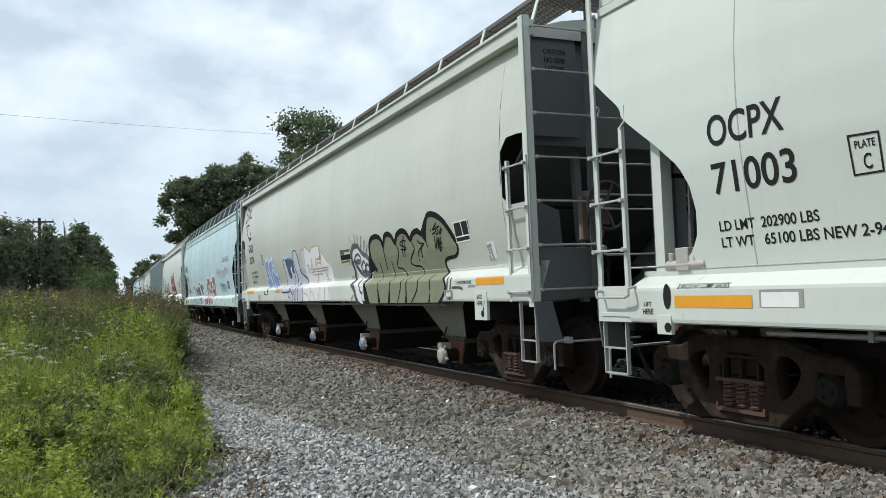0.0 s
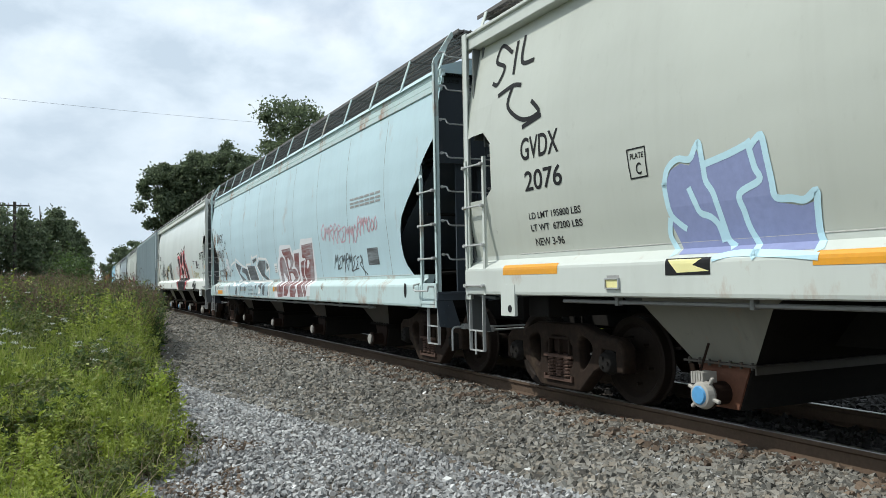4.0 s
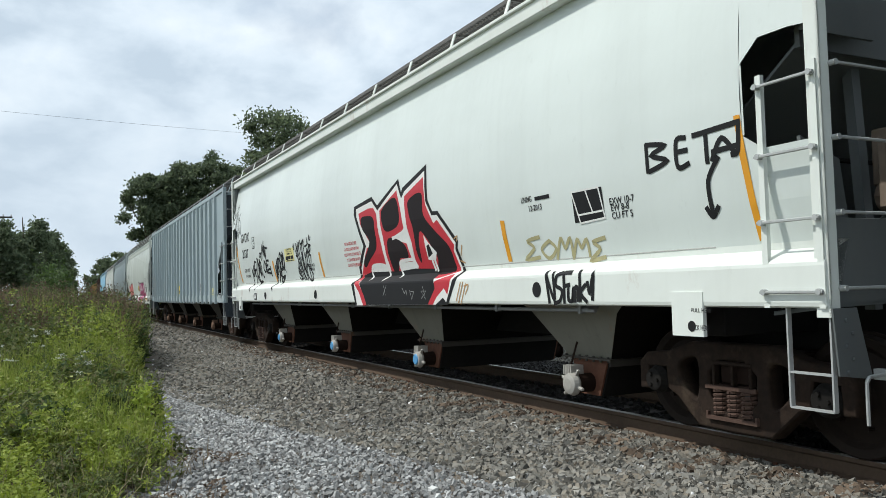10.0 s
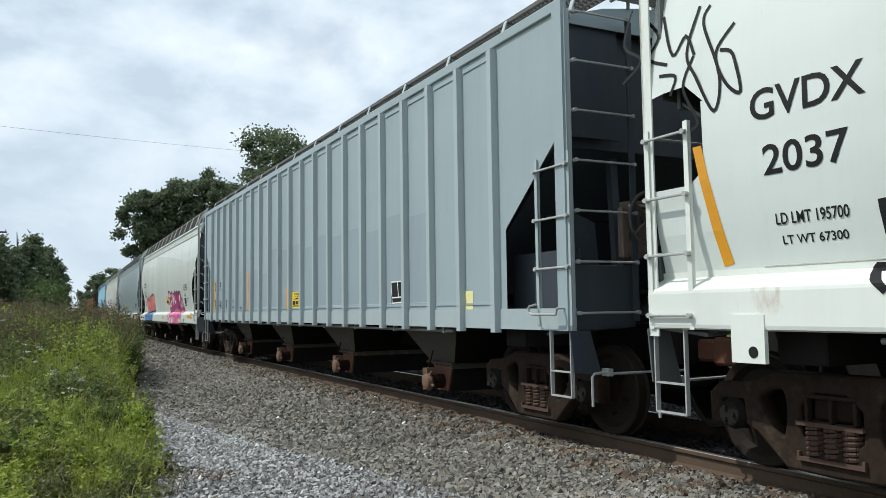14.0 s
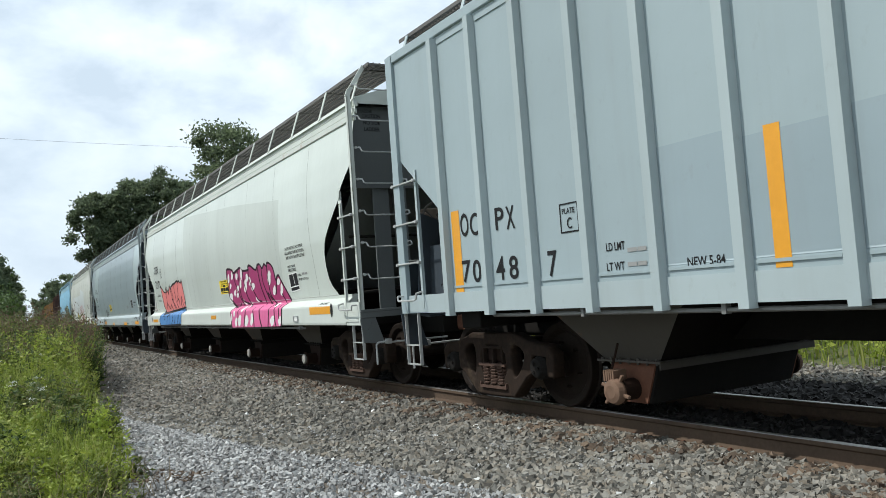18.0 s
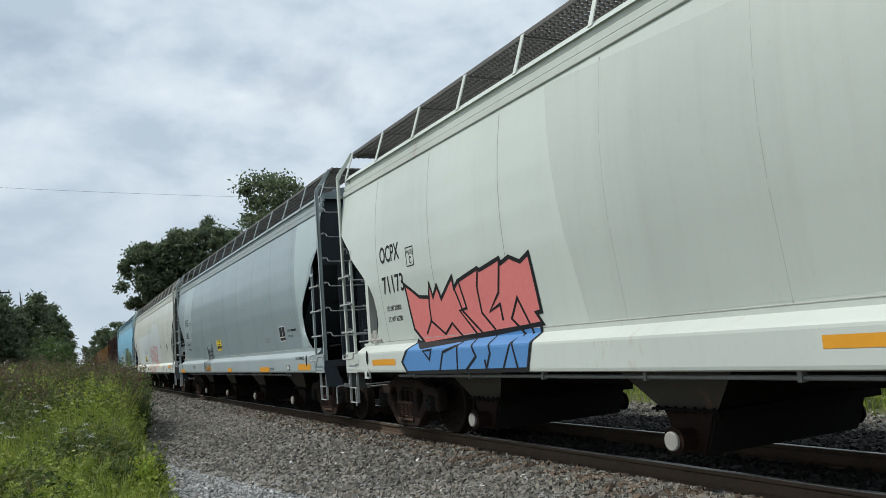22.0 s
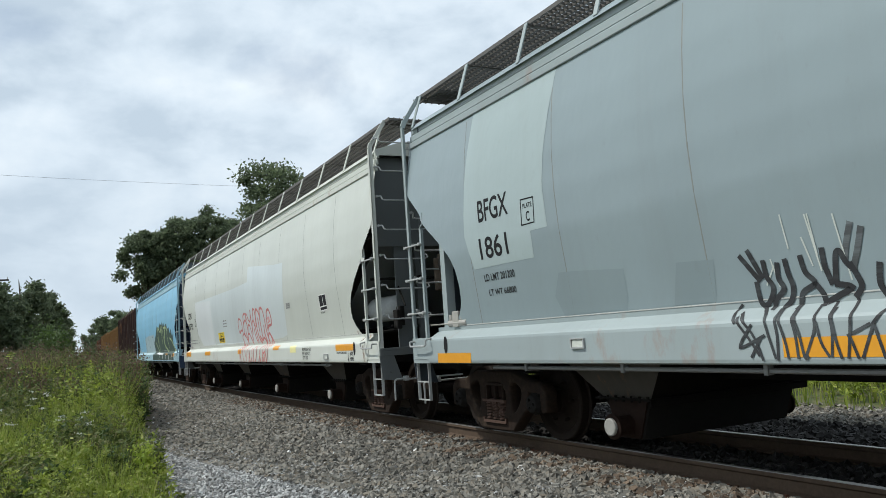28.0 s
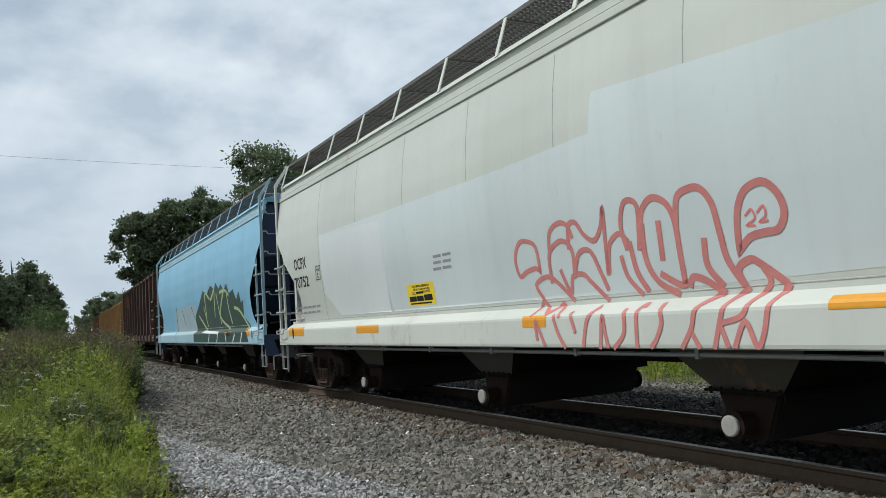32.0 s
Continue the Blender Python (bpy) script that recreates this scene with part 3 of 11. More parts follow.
def brake_wheel(car, x, z):
    """The hand brake on the near end: a rimmed wheel before its gear box, with a chain that hangs down."""
    bm = bmesh.new()
    for k in range(24):
        a, b = 2 * math.pi * k / 24, 2 * math.pi * (k + 1) / 24
        cyl(bm, (x + 0.28 * math.cos(a), -0.06, z + 0.28 * math.sin(a)), (x + 0.28 * math.cos(b), -0.06, z + 0.28 * math.sin(b)), 0.018, 6)
    for k in range(5):
        a = 2 * math.pi * k / 5
        cyl(bm, (x, -0.02, z), (x + 0.28 * math.cos(a), -0.06, z + 0.28 * math.sin(a)), 0.016, 6)
    cyl(bm, (x, -0.05, z), (x, 0.08, z), 0.05, 10)
    part("brake_wheel", bm, plain("grimy_brake_wheel", (0.10, 0.085, 0.075), 0.7, 0, 0.4), car, "grimy spoked hand brake wheel")
    bm = bmesh.new()
    bx(bm, x - 0.16, x + 0.12, 0.06, 0.26, z - 0.22, z + 0.20)
    bx(bm, x - 0.30, x - 0.20, 0.04, 0.12, z - 0.40, z + 0.12)
    cyl(bm, (x - 0.10, 0.04, z - 0.30), (x - 0.10, 0.22, z - 0.30), 0.12, 12)
    part("brake_gear_box", bm, plain("tan_gear_box", (0.20, 0.15, 0.11), 0.7, 0, 0.5, 7), car, "rust-marked hand brake gear box", bevel=0.015)
    bm = bmesh.new()
    for k in range(12):
        o = 0.012 if k % 2 else 0.0
        bx(bm, x + 0.02 - o, x + 0.05 + o, 0.02 + o, 0.05 - o, z - 0.40 - 0.075 * k, z - 0.33 - 0.075 * k)
    part("brake_chain", bm, STEEL, car)


BOARD = 4.71        # height of the roof walkways
RIBS = [1.40 + 0.824 * k for k in range(21)]


def running_board_mesh():
    """Open steel grating on one side of the roof."""
    bm = bmesh.new()
    n = int((LEN + 0.3) / 0.075)
    vs, fs = [], []

    def add(x0, x1, y0, y1, z0, z1):
        k = len(vs)
        vs.extend(((x0, y0, z0), (x1, y0, z0), (x1, y1, z0), (x0, y1, z0), (x0, y0, z1), (x1, y0, z1), (x1, y1, z1), (x0, y1, z1)))
        fs.extend((k + a, k + b, k + c, k + d) for a, b, c, d in ((0, 3, 2, 1), (4, 5, 6, 7), (0, 1, 5, 4), (1, 2, 6, 5), (2, 3, 7, 6), (3, 0, 4, 7)))
    for k in range(n):
        y = -0.15 + k * 0.075
        add(-1.27, -0.66, y, y + 0.017, 0.0, 0.026)
    for x in (-1.285, -1.20, -1.10, -1.0, -0.88, -0.77, -0.675):
        add(x, x + 0.014, -0.16, LEN + 0.16, -0.012, 0.034)
    bm.free()
    me = bpy.data.meshes.new("running_board")
    me.from_pydata(vs, [], fs)
    me.materials.append(GRATE)
    return me


def covered_hopper(style, body, sillm, dark, blue_cap=False, cap_shape="gear", jack=False, shift=0.0, drop=0.0, pitch=3.68):
    """A four-bay covered hopper. style: 'curve' (rounded side cut-outs), 'octo' (small cut-outs), 'rib' (ribbed flat sides)."""
    car = new("covered_hopper")
    STYLE[car.name], SHIFT[car.name] = style, shift
    eave = 4.22 if style == "octo" else 4.17
    lo, hi = LEDGE[style]
    for s in (-1, 1):
        if style == "curve":
            bm = bmesh.new()
            sheet(bm, s, hi, eave, 40, lambda z: cut_edge(z, drop), lambda z: cut_edge(z, drop) * 0.96)
            part("side_sheet", bm, body, car, smooth=True)
            # weld seams, fine raised lines down the sheet
            for y in (1.9, 3.75, 5.6, 7.45, 9.25, 11.05, 12.9, 14.75, 16.6):
                bm = bmesh.new()
                row = [[bm.verts.new((-s * side_x(z) + s * o, y + d, z)) for d, o in ((-0.009, -0.0005), (0, 0.0018), (0.009, -0.0005))] for z in (hi + 0.0915 * k for k in range(28))]
                for a, b in zip(row, row[1:]):
                    bm.faces.new((a[0], a[1], b[1], b[0]))
                    bm.faces.new((a[1], a[2], b[2], b[1]))
                part("weld_seam", bm, WELD if body in (AQUA, STEELBLUE) else WELD_GREY, car)
            # three-step eave
            for z, h, o in ((eave - 0.235, 0.085, 0.010), (eave - 0.135, 0.085, 0.004), (eave - 0.03, 0.10, -0.002)):
                bm = bmesh.new()
                bx(bm, s * (SIDE - inset(z) - 0.06), s * (SIDE - inset(z) + o + 0.012), 0.06, LEN - 0.06, z, z + h)
                part("eave", bm, sillm, car, bevel=0.008)
        elif style == "octo":
            bm = bmesh.new()
            e0 = lambda z: 0.68
            sheet(bm, s, hi, eave, 22, e0, e0, style="octo")
            part("side_sheet", bm, body, car, smooth=True)
            for near in (True, False):
                bm = bmesh.new()
                yy = (lambda v: v) if near else (lambda v: LEN - v)
                xs = lambda z: -s * side_x(z, "octo")
                # the sheet round the eight-sided hole
                for poly in (((0.08, 1.60), (0.68, 1.60), (0.68, 1.9), (0.08, 1.9)), ((0.08, 1.9), (0.68, 1.9), (0.68, 2.40), (0.50, 2.28), (0.24, 2.28), (0.08, 2.28)), ((0.08, 3.06), (0.24, 3.08), (0.50, 3.08), (0.68, 2.92), (0.68, 3.4), (0.08, 3.4)), ((0.08, 3.4), (0.68, 3.4), (0.68, 3.8), (0.08, 3.8)), ((0.08, 3.8), (0.68, 3.8), (0.68, eave), (0.08, eave)), ((0.66, 2.40), (0.68, 2.40), (0.68, 2.92), (0.66, 2.92))):
                    bm.faces.new([bm.verts.new((xs(z), yy(v), z)) for v, z in poly])
                bmesh.ops.remove_doubles(bm, verts=bm.verts, dist=0.001)
                part("end_panel", bm, body, car, "side sheet round an eight-sided opening")
            bm = bmesh.new()
            bx(bm, s * (SIDE - 0.20), s * (SIDE - 0.06), 0.05, LEN - 0.05, eave - 0.03, eave + 0.16)
            bx(bm, s * (SIDE - 0.12), s * (SIDE - 0.03), 0.05, LEN - 0.05, eave + 0.12, eave + 0.165)
            part("eave", bm, sillm, car, bevel=0.01)
        else:
            bm = bmesh.new()
            x = s * (SIDE - 0.055)
            tri = lambda z: 0.08 if z > 3.11 else (1.20 if z < 2.2 else 0.08 + (3.12 - z) / 0.92 * 1.12)
            zs = (1.30, 2.2, 3.12, 4.40)
            for a, b in zip(zs, zs[1:]):
                na, nb = (1.20 if a < 2.2 else tri(a)), (1.20 if b <= 2.2 else tri(b))
                bm.faces.new([bm.verts.new(v) for v in ((x, na, a), (x, LEN - na, a), (x, LEN - nb, b), (x, nb, b))])
            part("side_sheet", bm, body, car)
            for y in RIBS:
                bm = bmesh.new()
                plate(bm, [(x, y - 0.062, 1.06), (x, y + 0.062, 1.06), (x + s * 0.075, y + 0.046, 1.06), (x + s * 0.075, y - 0.046, 1.06)], (0, 0, 3.22))
                part("side_rib", bm, sillm, car)
            for ya, yb in zip(RIBS, RIBS[1:]):
                # pressed frame round each panel
                y0, y1 = ya + 0.09, yb - 0.09
                for z0, z1 in ((4.20, 4.235), (1.37, 1.395)):
                    bm = bmesh.new()
                    bx(bm, x, x + s * 0.012, y0, y1, z0, z1)
                    part("panel_edge", bm, body, car)
            for v in (0.10, LEN - 0.10):
                bm = bmesh.new()
                bx(bm, x - s * 0.02, x + s * 0.04, v - 0.08, v + 0.08, 1.10, 4.40)
                part("corner_rib", bm, body, car)
            bm = bmesh.new()
            bx(bm, x - s * 0.06, x + s * 0.03, 0.05, LEN - 0.05, 4.30, 4.42)
            part("eave", bm, body, car, bevel=0.01)
        # side sill
        bm = bmesh.new()
        if style == "rib":
            bx(bm, s * (SIDE - 0.12), s * (SIDE - 0.04), 0.02, LEN - 0.02, 1.10, 1.32)
        else:
            foot = FOOT[style]
            fold = tuple((SIDE - inset(z, style), z) for z in (lo - 0.010, lo + 0.012, hi - 0.050, hi))
            prof = ((SIDE - 0.10, foot), (SIDE - 0.03, foot), (SIDE - 0.006, foot + 0.012), (SIDE, foot + 0.04), (SIDE, lo - 0.035)) + fold + ((SIDE - 0.26, hi),)
            e = 0.50 if style == "curve" else 0.02
            a = [bm.verts.new((s * px, e + (0.05 if pz > lo else 0.0) * (style == "curve"), pz)) for px, pz in prof]
            b = [bm.verts.new((s * px, LEN - e - (0.05 if pz > lo else 0.0) * (style == "curve"), pz)) for px, pz in prof]
            for i in range(len(prof)):
                j = (i + 1) % len(prof)
                bm.faces.new((a[i], a[j], b[j], b[i]))
            bm.faces.new(a)
            bm.faces.new(b[::-1])
        part("side_sill", bm, sillm, car)
        if style == "curve":
            for v in (1.05, LEN - 1.02):
                bm = bmesh.new()
                bmesh.ops.create_circle(bm, cap_ends=True, segments=16, radius=1, matrix=Matrix.Translation((s * (SIDE + 0.004), v, 1.185)) @ Matrix.Rotation(math.pi / 2, 4, "Y") @ Matrix.Diagonal((0.11, 0.05, 1, 1)))
                part("lift_hole", bm, BLACK_PAINT, car, "dark oval lifting hole")
        # weld bead where the sheet meets the sill
        if style != "rib":
            bm = bmesh.new()
            cyl(bm, (s * (SIDE - 0.148), 1.1, hi + 0.004), (s * (SIDE - 0.148), LEN - 1.1, hi + 0.004), 0.007, 6)
            part("weld_bead", bm, PALE_WELD, car)
        # jacking pads under the sill
        for v, w in {"octo": ((1.28, 0.17), (LEN - 1.05, 0.15)), "curve": ((LEN - 0.97, 0.09),) if jack else (), "rib": ()}[style]:
            bm = bmesh.new()
            bx(bm, s * (SIDE - 0.03), s * (SIDE + 0.008), v - w, v + w, 0.91 if style == "octo" else 0.86, 1.26 if style == "octo" else 1.02)
            jp = part("jack_pad", bm, sillm, car)
            bm = bmesh.new()
            cyl(bm, (s * (SIDE + 0.004), v - 0.05, 0.99 if style == "octo" else 0.92), (s * (SIDE + 0.012), v - 0.05, 0.99 if style == "octo" else 0.92), 0.042, 14)
            part("jack_hole", bm, BLACK_PAINT, jp, "dark round hole")
        # roof side grating on brackets
        rb = part("running_board", shared(("running_board", LEN), running_board_mesh), None, car, "open steel grating walkway")
        rb.location = (0, 0, BOARD)
        rb.scale = (-s, 1, 1)
        for k in range(14):
            y = 0.1 + k * (LEN - 0.2) / 13
            bm = bmesh.new()
            z1 = BOARD + 0.01
            beam(bm, (s * 1.46, y, 4.24), (s * 1.295, y, z1), 0.065, 0.014)
            part("bracket", bm, sillm, car)
            bm = bmesh.new()
            beam(bm, (s * 1.28, y, z1 - 0.025), (s * 0.66, y, z1 - 0.025), 0.03, 0.02)
            beam(bm, (s * 0.68, y, z1 - 0.025), (s * 0.68, y, 4.46), 0.03, 0.02)
            part("walkway_bearer", bm, GRATE, car)
        # brake pipe along the sill
        bm = bmesh.new()
        zp = FOOT[style] - 0.05
        rod(bm, ((s * 1.52, 2.6, zp), (s * 1.52, LEN - 2.0, zp)), 0.020)
        for k in range(9):
            bx(bm, s * 1.49, s * 1.55, 2.8 + k * 1.6, 2.84 + k * 1.6, zp - 0.03, zp + 0.06)
        part("brake_pipe", bm, plain("grey_pipe", (0.22, 0.22, 0.21), 0.6, 0.2, 0.3), car)
    # roof
    bm = bmesh.new()
    ring = ((-1.49, 4.2), (-1.40, 4.30), (-1.0, 4.42), (-0.5, 4.50), (0, 4.52), (0.5, 4.50), (1.0, 4.42), (1.40, 4.30), (1.49, 4.2))
    a = [bm.verts.new((px, 0.12, pz)) for px, pz in ring]
    b = [bm.verts.new((px, LEN - 0.12, pz)) for px, pz in ring]
    for i in range(len(ring) - 1):
        bm.faces.new((a[i], a[i + 1], b[i + 1], b[i]))
    bm.faces.new(a)
    bm.faces.new(b[::-1])
    part("roof", bm, body, car)
    bm = bmesh.new()
    bx(bm, -0.42, 0.42, 0.6, LEN - 0.6, 4.48, 4.58)
    part("hatch_cover", bm, body, car, bevel=0.02)
    # centre sill
    bm = bmesh.new()
    bx(bm, -0.20, 0.20, 0.2, LEN - 0.2, 0.70, 1.05)
    part("centre_sill", bm, DARK, car)
    # four hoppers with outlets
    mid, gap, wide = {"octo": (LEN / 2 - 0.13, 3.82, 0.75), "curve": (LEN / 2 - 0.05, pitch, 0.85), "rib": (LEN / 2 + 0.20, 3.90, 0.86)}[style]
    for k in range(4):
        hopper(car, mid + (k - 1.5) * gap, wide, blue_cap and k in (1, 2, 3), cap_shape)
    for near in (True, False):
        end_gear(car, sillm, near, style, dark, drop)
    make_truck(car, TRUCK)
    make_truck(car, LEN - TRUCK)
    brake_wheel(car, -0.25 if style == "curve" else -0.60, 2.42 if style == "curve" else 2.22)
    reservoir(car, LEN - 1.6)
    return car


# near-black for chute parts: the deep shade below the cars as a colour
CHUTE_SHADE = plain("chute_shade", (0.013, 0.0115, 0.010), 0.9, 0.0, 0.4, sheen=0.1)
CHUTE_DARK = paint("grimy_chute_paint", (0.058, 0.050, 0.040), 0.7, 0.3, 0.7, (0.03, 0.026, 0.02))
WELD_GREY = plain("grey_weld", (0.36, 0.38, 0.355), 0.7, 0, 0.3, sheen=0.2)
CAP_RUST = plain("rusty_pipe_cap", (0.20, 0.125, 0.085), 0.75, 0, 0.5, 8, sheen=0.2)
DISC = plain("white_disc_cap", (0.36, 0.35, 0.32), 0.65, 0, 0.35, sheen=0.3)
CHUTE = paint("dusty_chute_paint", (0.20, 0.19, 0.155), 0.6, 0.2, 0.7, (0.07, 0.06, 0.048))


def hopper(car, y, wide, blue, shape):
    rib = STYLE[car.name] == "rib"
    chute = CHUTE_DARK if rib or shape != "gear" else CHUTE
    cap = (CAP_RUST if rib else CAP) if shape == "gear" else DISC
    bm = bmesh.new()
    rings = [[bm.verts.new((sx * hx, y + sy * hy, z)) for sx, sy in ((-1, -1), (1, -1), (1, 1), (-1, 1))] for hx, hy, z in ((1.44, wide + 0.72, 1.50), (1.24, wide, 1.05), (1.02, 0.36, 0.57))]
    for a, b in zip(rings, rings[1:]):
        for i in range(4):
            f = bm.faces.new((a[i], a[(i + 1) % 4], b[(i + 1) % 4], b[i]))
            # faces along the track take the black that stands for shade
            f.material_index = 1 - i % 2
    h = part("hopper", bm, chute, car, "dusty steel chute with slope sheets coloured black for shade")
    h.data.materials.append(CHUTE_SHADE)
    bm = bmesh.new()
    bx(bm, -1.08, 1.08, y - 0.42, y + 0.42, 0.555, 0.575)
    for k in range(7):
        for sx in (-1, 1):
            cyl(bm, (sx * 1.06, y - 0.36 + 0.12 * k, 0.535), (sx * 1.06, y - 0.36 + 0.12 * k, 0.595), 0.014, 6)
    bx(bm, -1.08, 1.08, y - 0.42, y - 0.405, 0.50, 0.57)
    part("outlet_flange", bm, CHUTE_SHADE if shape != "gear" else CHUTE_DARK, h, "bolted flange under the chute")
    bm = bmesh.new()
    plate(bm, [(-1.0, y - 0.32, 0.56), (-1.0, y + 0.32, 0.56), (-1.0, y + 0.17, 0.17), (-1.0, y - 0.17, 0.17)], (2.0, 0, 0))
    part("outlet_gate", bm, DARK, h, bevel=0.012)
    for s in (-1, 1):
        bm = bmesh.new()
        plate(bm, [(s * 1.003, y - 0.30, 0.55), (s * 1.003, y + 0.30, 0.55), (s * 1.003, y + 0.16, 0.18), (s * 1.003, y - 0.16, 0.18)], (s * 0.02, 0, 0))
        part("end_plate", bm, RUSTY if shape == "gear" else STEEL, h, "grimy steel end plate")
        bm = bmesh.new()
        lathe(bm, ((0.10, 0.0), (0.10, 0.20), (0.125, 0.20), (0.125, 0.225), (0.085, 0.23)), pose(s * 1.0, y, 0.31, 0, 90 * s, 0), 20)
        part("outlet_pipe", bm, STEEL, h)
        bm = bmesh.new()
        if shape == "gear":
            lathe(bm, ((0.118, 0.225), (0.125, 0.25), (0.105, 0.30), (0.06, 0.315)), pose(s * 1.0, y, 0.31, 0, 90 * s, 0), 22)
        else:
            lathe(bm, ((0.075, 0.225), (0.086, 0.235), (0.086, 0.258), (0.075, 0.265)), pose(s * 1.0, y, 0.31, 0, 90 * s, 0), 26)
        part("outlet_cap", bm, cap, h, "pale round outlet cap")
        if shape == "gear" and s < 0:
            for a in (0.35, 2.2, 3.4, 5.6):
                u, w = math.cos(a), math.sin(a)
                bm = bmesh.new()
                beam(bm, (s * 1.25, y + 0.10 * u, 0.31 + 0.10 * w), (s * 1.25, y + 0.185 * u, 0.31 + 0.185 * w), 0.035, 0.03)
                part("cap_lug", bm, cap, h, bevel=0.006)
            for k in range(5):
                bm = bmesh.new()
                bx(bm, s * 1.12, s * 1.28, y - 0.02 + 0.03 * k, y + 0.0 + 0.03 * k, 0.40, 0.50)
                part("hinge_leaf", bm, cap, h)
            bm = bmesh.new()
            rod(bm, ((s * 1.20, y + 0.10, 0.47), (s * 1.16, y + 0.02, 0.74)), 0.012)
            part("cap_rod", bm, STEEL, h)
        if blue and s < 0:
            bm = bmesh.new()
            cyl(bm, (s * 1.30, y, 0.31), (s * 1.322, y, 0.31), 0.088, 20, 0.07)
            part("cap_tag", bm, CAP_BLUE, h, "blue round tag")
    return h


def stake_gondola(col_name, col, tall, stakes):
    """An old wood-rack car: low deck, high sides of sheet held by outside stakes."""
    m = paint(col_name, col, 0.6, 0.5, 0.8)
    car = new("gondola_car")
    bm = bmesh.new()
    bx(bm, -1.5, 1.5, 0.1, LEN - 0.1, 1.05, 1.2)
    bx(bm, -0.3, 0.3, -0.1, LEN + 0.1, 0.72, 1.05)
    part("deck", bm, m, car)
    for s in (-1, 1):
        bm = bmesh.new()
        bx(bm, s * 1.42, s * 1.46, 0.1, LEN - 0.1, 1.2, tall)
        part("side_panel", bm, m, car)
        bm = bmesh.new()
        bx(bm, s * 1.42, s * 1.56, 0.05, LEN - 0.05, 1.02, 1.30)
        part("side_sill", bm, m, car, bevel=0.01)
        bm = bmesh.new()
        bx(bm, s * 1.40, s * 1.54, 0.05, LEN - 0.05, tall - 0.08, tall + 0.02)
        part("top_rail", bm, m, car)
        for k in range(stakes):
            y = 0.3 + k * (LEN - 0.6) / (stakes - 1)
            bm = bmesh.new()
            bx(bm, s * 1.46, s * 1.58, y - 0.07, y + 0.07, 1.05, tall + 0.04)
            bx(bm, s * 1.50, s * 1.62, y - 0.12, y + 0.12, 1.0, 1.34)
            part("stake", bm, m, car)
        ladder(car, m, True, s, 1.1, 2.9, 0.10, 0.50, (1.2, 1.6, 2.0, 2.4, 2.8))
        bm = bmesh.new()
        xs = s * 1.5
        for a, b in (((0.14, 1.02), (0.14, 0.45)), ((0.14, 0.45), (0.48, 0.45)), ((0.48, 0.45), (0.48, 1.02))):
            beam(bm, (xs, a[0], a[1]), (xs, b[0], b[1]), 0.045, 0.014)
        part("sill_step", bm, RODS, car)
    for y in (0.1, LEN - 0.16):
        bm = bmesh.new()
        bx(bm, -1.44, 1.44, y, y + 0.06, 1.2, tall)
        for k in range(5):
            bx(bm, -1.3 + k * 0.6, -1.2 + k * 0.6, y - 0.05, y + 0.11, 1.1, tall)
        part("bulkhead", bm, m, car)
    bm = bmesh.new()
    for y in (-0.5, LEN + 0.1):
        bx(bm, -0.12, 0.12, y, y + 0.4, 0.76, 1.0)
    part("coupler", bm, RUSTY, car, bevel=0.02)
    make_truck(car, TRUCK)
    make_truck(car, LEN - TRUCK)
    return car


# ---- the train ----
GREY = paint("pale_grey_paint", (0.555, 0.596, 0.548), 0.18, 0.0, 0.32)
GREY_SILL = paint("pale_sill_paint", (0.532, 0.563, 0.519), 0.21, 0.05, 0.5)
# for end parts: pale grey darkened, shade put into the colour
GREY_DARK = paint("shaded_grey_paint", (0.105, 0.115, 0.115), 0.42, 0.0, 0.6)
WARM = paint("warm_grey_paint", (0.475, 0.495, 0.44), 0.21, 0.0, 0.36)
WHITE = paint("white_paint", (0.66, 0.705, 0.674), 0.13, 0.0, 0.34)
WHITE_SILL = paint("white_sill_paint", (0.71, 0.739, 0.69), 0.15, 0.02, 0.45)
AQUA = paint("faded_aqua_paint", (0.43, 0.565, 0.605), 0.20, 0.10, 0.55)
AQUA_SILL = paint("rust_stained_aqua_paint", (0.468, 0.578, 0.57), 0.30, 0.75, 0.55)
# blue-grey for end parts, made dark to stand for their shade
SHADED_BLUE_GREY = paint("shaded_blue_grey_paint", (0.034, 0.045, 0.058), 0.30, 0.0, 0.6)
SLATE = paint("slate_grey_paint", (0.30, 0.365, 0.385), 0.24, 0.0, 0.5)
SLATE_RIB = paint("pale_rib_paint", (0.36, 0.42, 0.43), 0.3, 0.0, 0.5)
STEELBLUE = paint("blue_grey_paint", (0.262, 0.318, 0.336), 0.21, 0.0, 0.30)
STEELBLUE_SILL = paint("blue_grey_sill_paint", (0.31, 0.358, 0.362), 0.24, 0.03, 0.5)
CREAM = paint("cream_white_paint", (0.545, 0.563, 0.51), 0.18, 0.0, 0.36)
CREAM_SILL = paint("cream_sill_paint", (0.56, 0.578, 0.525), 0.18, 0.04, 0.5)
SKYBLUE = paint("light_blue_paint", (0.212, 0.442, 0.6), 0.18, 0.0, 0.5)
SKY_SILL = paint("light_blue_sill_paint", (0.343, 0.51, 0.583), 0.24, 0.02, 0.5)
# end parts of the light blue car, shade held in the colour
BLUE_DARK = paint("shaded_blue_paint", (0.03, 0.055, 0.11), 0.4, 0.0, 0.55)

TRAIN = []


def add_car(car, q, label, category="hopper car"):
    TRAIN.append((tagged(car, label, category, "cars of the freight train"), q))
    return car


